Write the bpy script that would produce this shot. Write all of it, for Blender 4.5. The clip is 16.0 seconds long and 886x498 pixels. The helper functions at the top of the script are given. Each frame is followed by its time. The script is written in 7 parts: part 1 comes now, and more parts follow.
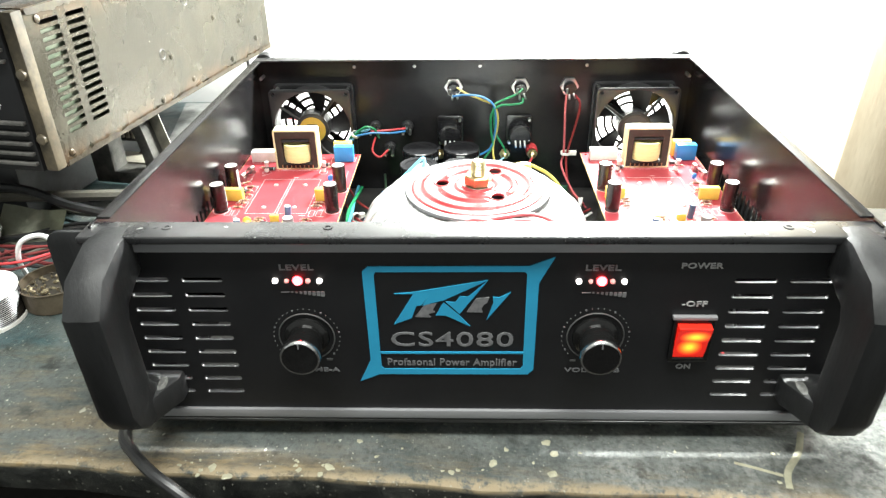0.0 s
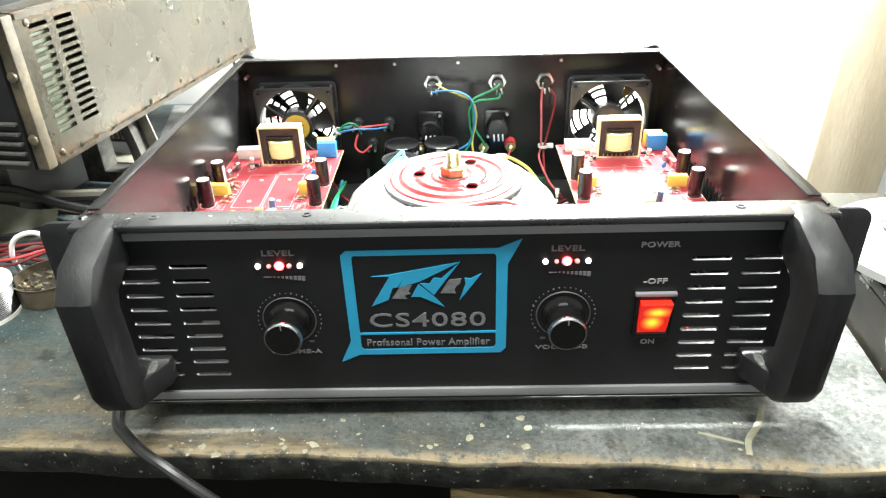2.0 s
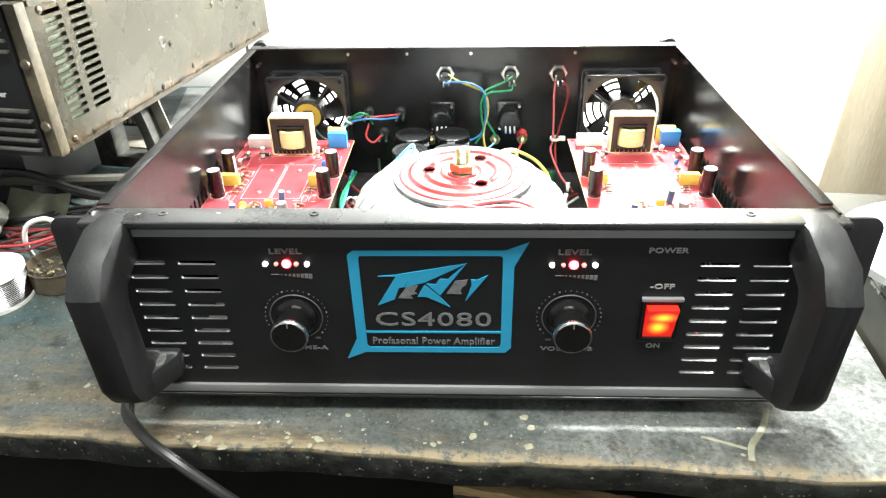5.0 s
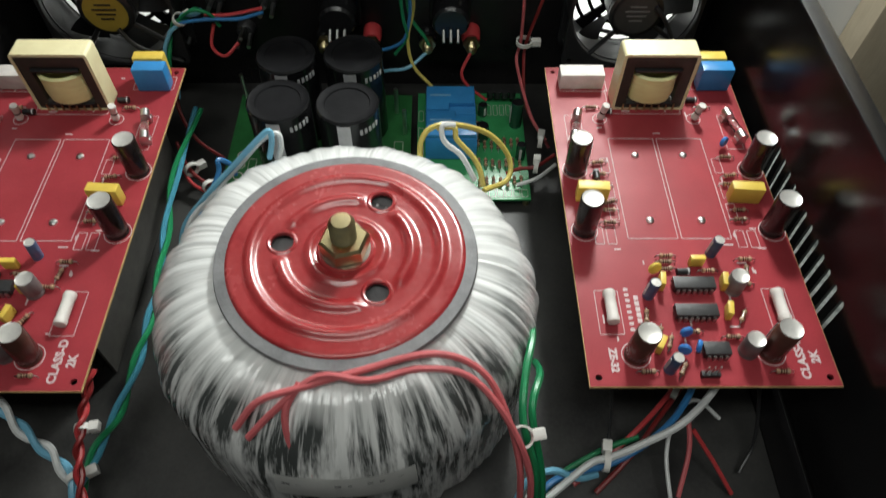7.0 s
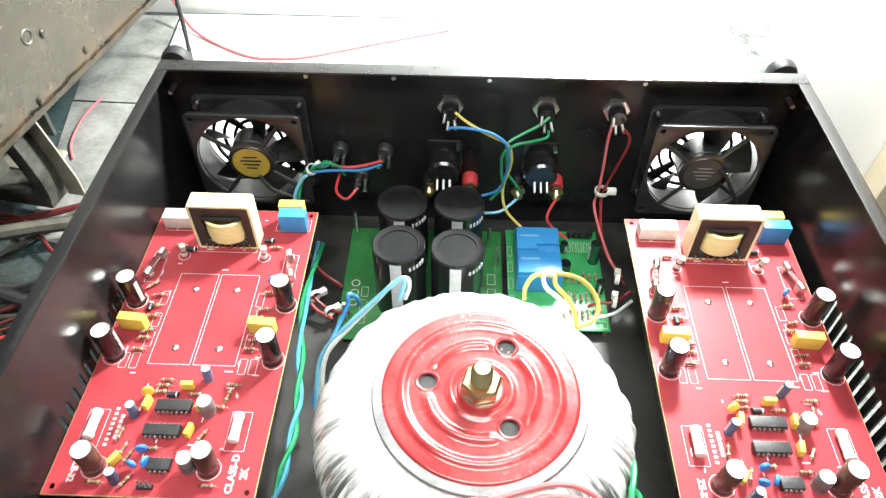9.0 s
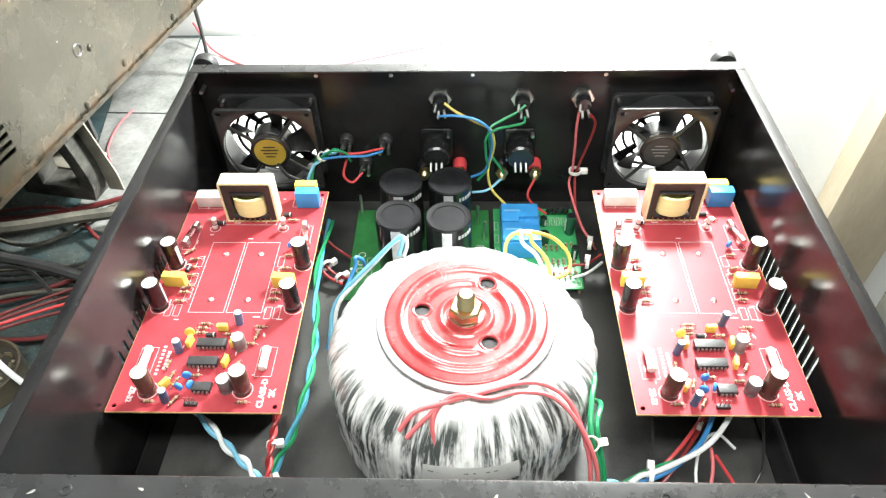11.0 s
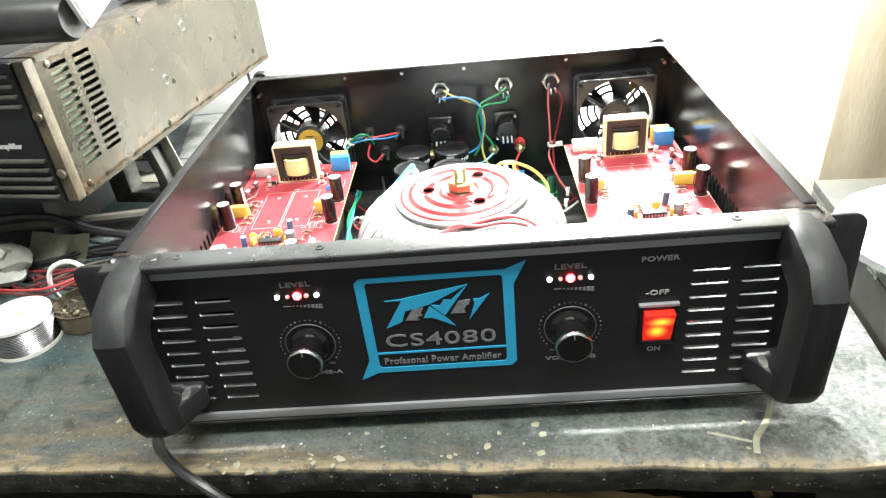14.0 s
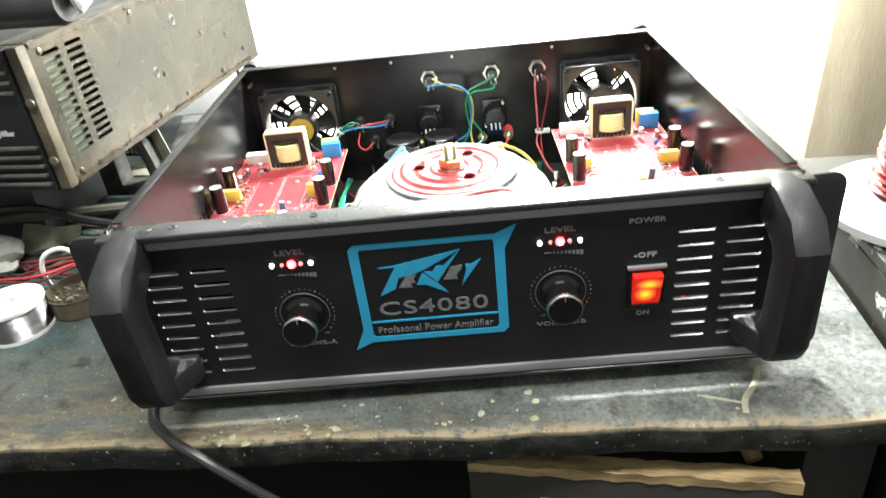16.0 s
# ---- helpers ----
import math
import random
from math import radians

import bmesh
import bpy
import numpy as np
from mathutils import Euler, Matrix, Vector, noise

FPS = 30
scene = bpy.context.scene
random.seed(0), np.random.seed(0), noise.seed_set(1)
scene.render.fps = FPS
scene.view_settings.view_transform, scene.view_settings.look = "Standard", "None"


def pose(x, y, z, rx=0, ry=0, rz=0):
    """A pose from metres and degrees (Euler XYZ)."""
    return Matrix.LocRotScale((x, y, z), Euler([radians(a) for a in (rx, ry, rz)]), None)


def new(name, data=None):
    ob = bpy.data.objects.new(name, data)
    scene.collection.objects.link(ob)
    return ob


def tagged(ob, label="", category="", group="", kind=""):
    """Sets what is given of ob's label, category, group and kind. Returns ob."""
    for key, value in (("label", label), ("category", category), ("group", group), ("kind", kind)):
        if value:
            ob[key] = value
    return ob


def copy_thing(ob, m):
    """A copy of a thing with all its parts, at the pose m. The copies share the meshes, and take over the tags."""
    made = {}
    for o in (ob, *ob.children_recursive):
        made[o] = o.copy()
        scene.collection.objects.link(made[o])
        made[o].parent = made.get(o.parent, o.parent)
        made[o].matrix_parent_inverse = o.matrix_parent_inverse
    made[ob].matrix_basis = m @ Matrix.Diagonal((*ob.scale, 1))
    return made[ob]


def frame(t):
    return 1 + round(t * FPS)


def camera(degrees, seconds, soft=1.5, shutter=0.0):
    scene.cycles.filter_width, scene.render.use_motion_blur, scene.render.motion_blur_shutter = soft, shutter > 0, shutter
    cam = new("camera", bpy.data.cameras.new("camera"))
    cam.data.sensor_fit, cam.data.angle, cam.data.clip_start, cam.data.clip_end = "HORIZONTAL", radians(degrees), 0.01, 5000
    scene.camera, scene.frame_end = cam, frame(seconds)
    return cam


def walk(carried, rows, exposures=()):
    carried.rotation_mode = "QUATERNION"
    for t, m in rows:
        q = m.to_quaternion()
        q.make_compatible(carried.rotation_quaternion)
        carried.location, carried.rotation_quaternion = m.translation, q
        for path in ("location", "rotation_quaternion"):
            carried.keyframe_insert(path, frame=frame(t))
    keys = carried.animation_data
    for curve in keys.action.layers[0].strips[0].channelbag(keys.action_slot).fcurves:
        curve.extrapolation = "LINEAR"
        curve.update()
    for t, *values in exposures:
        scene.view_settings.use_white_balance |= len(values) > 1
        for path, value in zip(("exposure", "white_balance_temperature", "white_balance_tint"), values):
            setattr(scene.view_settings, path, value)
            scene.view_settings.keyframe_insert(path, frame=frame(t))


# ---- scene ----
cam = camera(64.76, 16.0, soft=1.25, shutter=0.35)
# seconds, eye x, y, z, yaw, pitch, roll
ROWS = [
    (0.0, 0.0308, -0.3330, 0.3300, 2.133, -29.706, -1.041),
    (0.5, 0.0263, -0.3592, 0.3278, 0.965, -28.889, -0.192),
    (1.0, 0.0348, -0.3582, 0.3331, 1.641, -28.898, -1.603),
    (1.5, 0.0409, -0.3571, 0.3317, 1.262, -29.518, -1.943),
    (2.0, 0.0438, -0.3571, 0.3317, 1.610, -29.594, -1.810),
    (2.5, 0.0459, -0.3553, 0.3317, 1.683, -29.399, -1.960),
    (3.0, 0.0472, -0.3566, 0.3310, 1.977, -29.337, -2.004),
    (3.2, 0.0479, -0.3566, 0.3311, 1.990, -29.263, -2.092),
    (5.3, 0.0469, -0.3466, 0.3502, 2.866, -32.086, -1.261),
    (5.5, 0.0494, -0.3324, 0.3623, 3.203, -32.962, -3.097),
    (6.0, 0.0697, -0.2153, 0.3497, 2.759, -40.691, -4.315),
    (6.5, 0.0741, -0.0873, 0.3272, -0.463, -48.855, 0.023),
    (7.0, 0.0756, -0.0335, 0.3453, -1.121, -53.776, 0.906),
    (7.5, 0.0631, -0.0203, 0.3843, -1.017, -52.034, 1.367),
    (8.0, 0.0452, -0.0177, 0.4025, 0.268, -50.902, 1.150),
    (8.2, 0.0317, -0.0182, 0.4054, 0.833, -49.904, 1.248),
    (10.3, 0.0251, -0.1187, 0.4339, 2.886, -45.670, -1.396),
    (10.5, 0.0309, -0.1223, 0.4374, 2.838, -45.386, -1.584),
    (11.0, 0.0390, -0.1332, 0.4370, 2.514, -44.788, -1.620),
    (11.5, 0.0514, -0.1556, 0.4171, 2.989, -42.119, -3.233),
    (12.0, 0.0645, -0.2061, 0.3894, 5.390, -37.531, -4.971),
    (12.5, 0.0680, -0.2564, 0.3587, 5.877, -34.421, -4.395),
    (13.0, 0.0659, -0.3071, 0.3561, 4.980, -33.254, -6.023),
    (13.5, 0.0633, -0.3380, 0.3612, 4.865, -32.409, -6.461),
    (14.0, 0.0586, -0.3579, 0.3668, 4.456, -31.540, -6.292),
    (14.5, 0.0581, -0.3791, 0.3770, 3.988, -30.778, -6.013),
    (15.0, 0.0628, -0.4012, 0.3855, 3.125, -29.613, -5.574),
    (15.5, 0.0568, -0.3980, 0.3817, 3.470, -29.347, -6.004),
    (16.0, 0.0550, -0.3805, 0.3451, 3.280, -30.462, -6.536),
]
EXPOSURES = [(0.0, 0.9), (0.5, 1.04), (1.5, 1.0), (3.0, 0.98), (5.5, 1.0), (6.0, 0.64), (6.5, -1.1), (7.0, -1.9), (7.5, -0.9), (8.0, -0.3), (8.2, -0.18), (10.5, 0.5), (11.5, 0.45), (12.5, 0.8), (13.5, 1.0), (14.5, 0.84), (15.5, 0.84), (16.0, 0.72)]
walk(cam, [(t, pose(x, y, z, 90 + pitch, 0, yaw) @ pose(0, 0, 0, 0, 0, roll)) for t, x, y, z, yaw, pitch, roll in ROWS], EXPOSURES)

# ---------------------------------------------------------------- light
world = bpy.data.worlds.new("workshop")
scene.world = world
world.use_nodes = True
world.node_tree.nodes["Background"].inputs[0].default_value = (0.95, 1.0, 0.95, 1)
world.node_tree.nodes["Background"].inputs[1].default_value = 0.30

LAMP = (0.225, 0.58, 0.50)
lamp_data = bpy.data.lights.new("bulb_light", "POINT")
lamp_data.energy, lamp_data.shadow_soft_size, lamp_data.color = 56.0, 0.045, (0.965, 1.0, 0.965)
lamp_light = new("bulb_light", lamp_data)
lamp_light.location = LAMP
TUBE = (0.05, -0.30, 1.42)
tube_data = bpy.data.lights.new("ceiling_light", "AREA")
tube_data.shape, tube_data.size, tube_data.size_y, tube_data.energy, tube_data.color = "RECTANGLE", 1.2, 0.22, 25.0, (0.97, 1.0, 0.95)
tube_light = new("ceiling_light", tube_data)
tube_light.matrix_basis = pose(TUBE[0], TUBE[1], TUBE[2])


# ---------------------------------------------------------------- materials
def surf(name, c1, c2=None, scale=60.0, rough=0.5, metal=0.0, bump=0.0, spec=0.5, rough2=None, fine=None, coat=0.0, stretch=(1, 1, 1), emit=0.0, alpha=1.0, per=0.0):
    """A surface of two tones mixed by noise at two sizes, with a fine relief."""
    m = bpy.data.materials.new(name)
    m.use_nodes = True
    n, l = m.node_tree.nodes, m.node_tree.links
    b = n["Principled BSDF"]
    b.inputs["Metallic"].default_value = metal
    b.inputs["Roughness"].default_value = rough
    b.inputs["Specular IOR Level"].default_value = spec
    b.inputs["Coat Weight"].default_value = coat
    b.inputs["Coat Roughness"].default_value = max(0.1, rough)
    c2 = c2 or tuple(v * 0.8 for v in c1)
    tc, mp = n.new("ShaderNodeTexCoord"), n.new("ShaderNodeMapping")
    mp.inputs["Scale"].default_value = stretch
    l.new(tc.outputs["Object"], mp.inputs["Vector"])
    big, small = n.new("ShaderNodeTexNoise"), n.new("ShaderNodeTexNoise")
    for tex, s, d in ((big, scale, 4), (small, fine or scale * 9, 3)):
        tex.inputs["Scale"].default_value, tex.inputs["Detail"].default_value = s, d
        l.new(mp.outputs[0], tex.inputs["Vector"])
    add = n.new("ShaderNodeMath")
    add.operation = "MULTIPLY_ADD"
    l.new(small.outputs[0], add.inputs[0])
    add.inputs[1].default_value = 0.35
    l.new(big.outputs[0], add.inputs[2])
    ramp = n.new("ShaderNodeMapRange")
    ramp.inputs[1].default_value, ramp.inputs[2].default_value = 0.45, 0.9
    l.new(add.outputs[0], ramp.inputs[0])
    mix = n.new("ShaderNodeMix")
    mix.data_type = "RGBA"
    mix.inputs[6].default_value, mix.inputs[7].default_value = (*c1, 1), (*c2, 1)
    l.new(ramp.outputs[0], mix.inputs[0])
    colour = mix.outputs[2]
    if per:
        info, hsv = n.new("ShaderNodeObjectInfo"), n.new("ShaderNodeHueSaturation")
        rng = n.new("ShaderNodeMapRange")
        rng.inputs[3].default_value, rng.inputs[4].default_value = 1 - per, 1 + per
        l.new(info.outputs["Random"], rng.inputs[0])
        l.new(rng.outputs[0], hsv.inputs["Value"])
        l.new(colour, hsv.inputs["Color"])
        colour = hsv.outputs[0]
    l.new(colour, b.inputs["Base Color"])
    if rough2 is not None:
        rr = n.new("ShaderNodeMapRange")
        rr.inputs[3].default_value, rr.inputs[4].default_value = rough, rough2
        l.new(ramp.outputs[0], rr.inputs[0])
        l.new(rr.outputs[0], b.inputs["Roughness"])
    if bump:
        bp = n.new("ShaderNodeBump")
        bp.inputs["Strength"].default_value, bp.inputs["Distance"].default_value = bump, 0.0006
        l.new(small.outputs[0], bp.inputs["Height"])
        l.new(bp.outputs[0], b.inputs["Normal"])
    if emit:
        b.inputs["Emission Color"].default_value, b.inputs["Emission Strength"].default_value = (*c1, 1), emit
    return m


M = {
    "chassis": surf("black_gloss_paint", (0.008, 0.008, 0.009), (0.014, 0.013, 0.013), 30, 0.19, bump=0.006, rough2=0.27, spec=0.27),
    "floor": surf("dusty_black_floor_pan", (0.012, 0.012, 0.012), (0.050, 0.049, 0.046), 26, 0.38, bump=0.1, rough2=0.6, fine=620),
    "dusty_black": surf("dusty_black_metal", (0.014, 0.014, 0.013), (0.085, 0.082, 0.072), 90, 0.45, bump=0.3, fine=420),
    "dusty_sheet": surf("dusty_grey_laminate", (0.34, 0.345, 0.33), (0.13, 0.133, 0.127), 26, 0.35, bump=0.2, rough2=0.55, fine=240),
    "panel": surf("black_satin_panel", (0.006, 0.006, 0.007), (0.010, 0.010, 0.011), 40, 0.42, bump=0.08, spec=0.35),
    "rim": surf("black_enamel_rim", (0.013, 0.013, 0.014), (0.020, 0.020, 0.021), 50, 0.22, bump=0.06, rough2=0.36, spec=0.55, coat=0.15),
    "handle": surf("black_moulded_plastic", (0.010, 0.0105, 0.011), (0.026, 0.026, 0.027), 40, 0.38, bump=0.3, rough2=0.62, stretch=(1.6, 1, 0.22), spec=0.3),
    "silver": surf("brushed_grey_strip", (0.30, 0.30, 0.31), (0.22, 0.22, 0.23), 40, 0.4, 0.3, bump=0.1, stretch=(0.1, 1, 1)),
    "label_blue": surf("printed_blue", (0.02, 0.30, 0.50), (0.018, 0.27, 0.46), 60, 0.5),
    "label_grey": surf("printed_grey", (0.19, 0.19, 0.195), (0.11, 0.11, 0.115), 300, 0.5),
    "print_white": surf("printed_white", (0.55, 0.55, 0.56), (0.42, 0.42, 0.43), 300, 0.5),
    "knob": surf("black_knob", (0.006, 0.006, 0.006), (0.010, 0.010, 0.010), 60, 0.16, spec=0.4),
    "chrome": surf("chrome", (0.8, 0.8, 0.8), (0.7, 0.7, 0.7), 80, 0.15, 1.0),
    "steel": surf("zinc_steel", (0.55, 0.54, 0.50), (0.42, 0.41, 0.38), 200, 0.32, 1.0, bump=0.1),
    "brass": surf("yellow_zinc", (0.62, 0.52, 0.27), (0.50, 0.42, 0.25), 200, 0.3, 1.0, bump=0.1),
    "rocker": None,
    "led_red": surf("lit_red_led", (1.0, 0.028, 0.034), (1.0, 0.02, 0.025), 80, 0.4, emit=16.0),
    "led_hot": surf("lit_led_core", (1.0, 0.55, 0.55), (1.0, 0.5, 0.5), 80, 0.4, emit=7.0),
    "led_white": surf("lit_white_led", (1.0, 0.93, 0.88), (1.0, 0.9, 0.85), 80, 0.4, emit=2.5),
    "pcb_red": surf("red_solder_mask", (0.33, 0.040, 0.050), (0.26, 0.030, 0.038), 45, 0.32, bump=0.03, rough2=0.44, fine=900, spec=0.18),
    "pcb_edge": surf("fibre_board_edge", (0.55, 0.36, 0.16), (0.4, 0.25, 0.1), 200, 0.7),
    "pcb_green": surf("green_solder_mask", (0.022, 0.12, 0.035), (0.035, 0.19, 0.055), 90, 0.3, bump=0.1),
    "silk": surf("white_silkscreen", (0.62, 0.52, 0.52), (0.52, 0.42, 0.42), 500, 0.6),
    "cap_sleeve": surf("dark_sleeve", (0.018, 0.010, 0.010), (0.03, 0.016, 0.015), 90, 0.22, per=0.3),
    "cap_brown": surf("brown_sleeve", (0.10, 0.04, 0.03), (0.07, 0.03, 0.024), 90, 0.25, per=0.3),
    "cap_top": surf("aluminium_can_top", (0.78, 0.76, 0.72), (0.6, 0.58, 0.55), 200, 0.35, 0.6, bump=0.1),
    "cap_black": surf("black_can_sleeve", (0.008, 0.008, 0.009), (0.014, 0.014, 0.015), 90, 0.2),
    "cap_blackt": surf("black_can_top", (0.006, 0.006, 0.007), (0.011, 0.011, 0.012), 120, 0.6, spec=0.08),
    "yellow": surf("yellow_epoxy", (0.74, 0.54, 0.09), (0.66, 0.46, 0.07), 200, 0.4, per=0.12),
    "coil": surf("yellow_coil_tape", (0.88, 0.87, 0.44), (0.80, 0.76, 0.34), 160, 0.35, bump=0.25, stretch=(1, 1, 4)),
    "cream": surf("cream_tape", (0.80, 0.74, 0.46), (0.70, 0.62, 0.36), 90, 0.45, bump=0.1),
    "ferrite": surf("dark_ferrite", (0.025, 0.022, 0.018), (0.045, 0.04, 0.03), 150, 0.5, bump=0.2),
    "blue_box": surf("blue_plastic", (0.03, 0.20, 0.48), (0.035, 0.25, 0.56), 90, 0.35, per=0.1),
    "blue_disc": surf("blue_ceramic", (0.04, 0.20, 0.55), (0.03, 0.16, 0.45), 90, 0.4),
    "white_res": surf("white_ceramic", (0.74, 0.70, 0.66), (0.6, 0.56, 0.52), 150, 0.6, bump=0.15),
    "resistor": surf("tan_resistor", (0.42, 0.30, 0.18), (0.30, 0.16, 0.10), 500, 0.4, per=0.35),
    "chip": surf("black_epoxy", (0.012, 0.012, 0.013), (0.022, 0.022, 0.023), 200, 0.45, bump=0.2),
    "solder": surf("tinned_lead", (0.72, 0.72, 0.70), (0.55, 0.55, 0.54), 300, 0.28, 1.0),
    "alu": surf("dull_aluminium", (0.16, 0.155, 0.14), (0.11, 0.105, 0.095), 80, 0.5, 0.7, bump=0.1),
    "tor_red": surf("red_lacquered_steel", (0.24, 0.006, 0.010), (0.36, 0.040, 0.042), 30, 0.13, bump=0.05, rough2=0.30, fine=420, spec=0.8),
    "tor_pad": surf("grey_rubber_pad", (0.12, 0.12, 0.125), (0.22, 0.22, 0.225), 90, 0.6, bump=0.2),
    "fan": surf("black_fan_plastic", (0.014, 0.014, 0.015), (0.022, 0.022, 0.023), 60, 0.32),
    "fan_gold": surf("gold_fan_sticker", (0.50, 0.36, 0.06), (0.42, 0.30, 0.05), 90, 0.35, 0.3),
    "nylon": surf("white_nylon", (0.78, 0.76, 0.72), (0.68, 0.66, 0.62), 90, 0.45),
    "rust_plate": None, "bench": None, "wrap": None,
    "wall": surf("white_painted_wall", (0.82, 0.82, 0.80), (0.74, 0.74, 0.72), 5, 0.7, bump=0.3, fine=120),
    "wood": surf("pale_raw_timber", (0.62, 0.54, 0.40), (0.47, 0.39, 0.27), 9, 0.7, bump=0.4, stretch=(3, 3, 0.6), fine=90),
    "wood_old": surf("worn_tan_timber", (0.34, 0.22, 0.10), (0.08, 0.06, 0.04), 22, 0.75, bump=0.5, stretch=(0.5, 3, 3)),
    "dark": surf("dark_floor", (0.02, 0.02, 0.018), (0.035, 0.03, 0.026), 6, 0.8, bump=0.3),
    "grey_case": surf("dark_grey_case", (0.03, 0.03, 0.032), (0.05, 0.05, 0.05), 30, 0.45, bump=0.2),
    "bracket": surf("scuffed_grey_metal", (0.15, 0.145, 0.135), (0.06, 0.058, 0.055), 40, 0.5, 0.4, bump=0.2),
    "white_shell": surf("white_console", (0.80, 0.80, 0.79), (0.72, 0.72, 0.71), 20, 0.4),
    "paper": surf("dusty_clear_film", (0.30, 0.30, 0.27), (0.17, 0.17, 0.15), 25, 0.5, bump=0.3),
    "enamel": surf("red_enamel_wire", (0.44, 0.045, 0.040), (0.16, 0.03, 0.022), 60, 0.12, 0.35, stretch=(1, 1, 24), spec=0.8),
    "cable": surf("black_cable", (0.014, 0.014, 0.015), (0.03, 0.03, 0.03), 60, 0.4, bump=0.1),
    "cable_grey": surf("dusty_olive_cable", (0.095, 0.088, 0.068), (0.040, 0.037, 0.030), 40, 0.6, bump=0.2),
}
for wn, wc in {"red": (0.56, 0.055, 0.06), "dred": (0.22, 0.02, 0.02), "green": (0.015, 0.24, 0.09), "blue": (0.04, 0.20, 0.46), "lblue": (0.18, 0.45, 0.62), "white": (0.72, 0.73, 0.72), "wyellow": (0.62, 0.50, 0.12), "pink": (0.62, 0.14, 0.15), "teal": (0.07, 0.30, 0.42), "maroon": (0.13, 0.020, 0.020)}.items():
    M["w_" + wn] = surf(wn.strip("w") + "_wire_insulation" if wn != "white" else "white_wire_insulation", wc, tuple(v * 0.8 for v in wc), 120, 0.35)


def node_mat(name):
    m = bpy.data.materials.new(name)
    m.use_nodes = True
    return m, m.node_tree.nodes, m.node_tree.links, m.node_tree.nodes["Principled BSDF"]


def noise_of(n, l, vec, scale, detail=4, rough=0.5):
    t = n.new("ShaderNodeTexNoise")
    t.inputs["Scale"].default_value, t.inputs["Detail"].default_value, t.inputs["Roughness"].default_value = scale, detail, rough
    l.new(vec, t.inputs["Vector"])
    return t.outputs[0]


def remap(n, l, src, a, b, c=0.0, d=1.0):
    r = n.new("ShaderNodeMapRange")
    for i, v in enumerate((a, b, c, d)):
        r.inputs[i + 1].default_value = v
    l.new(src, r.inputs[0])
    return r.outputs[0]


def blend(n, l, fac, a, b):
    x = n.new("ShaderNodeMix")
    x.data_type = "RGBA"
    l.new(fac, x.inputs[0])
    for i, v in ((6, a), (7, b)):
        if isinstance(v, tuple):
            x.inputs[i].default_value = (*v, 1)
        else:
            l.new(v, x.inputs[i])
    return x.outputs[2]


def mul(n, l, a, b):
    x = n.new("ShaderNodeMath")
    x.operation = "MULTIPLY"
    l.new(a, x.inputs[0])
    l.new(b, x.inputs[1])
    return x.outputs[0]


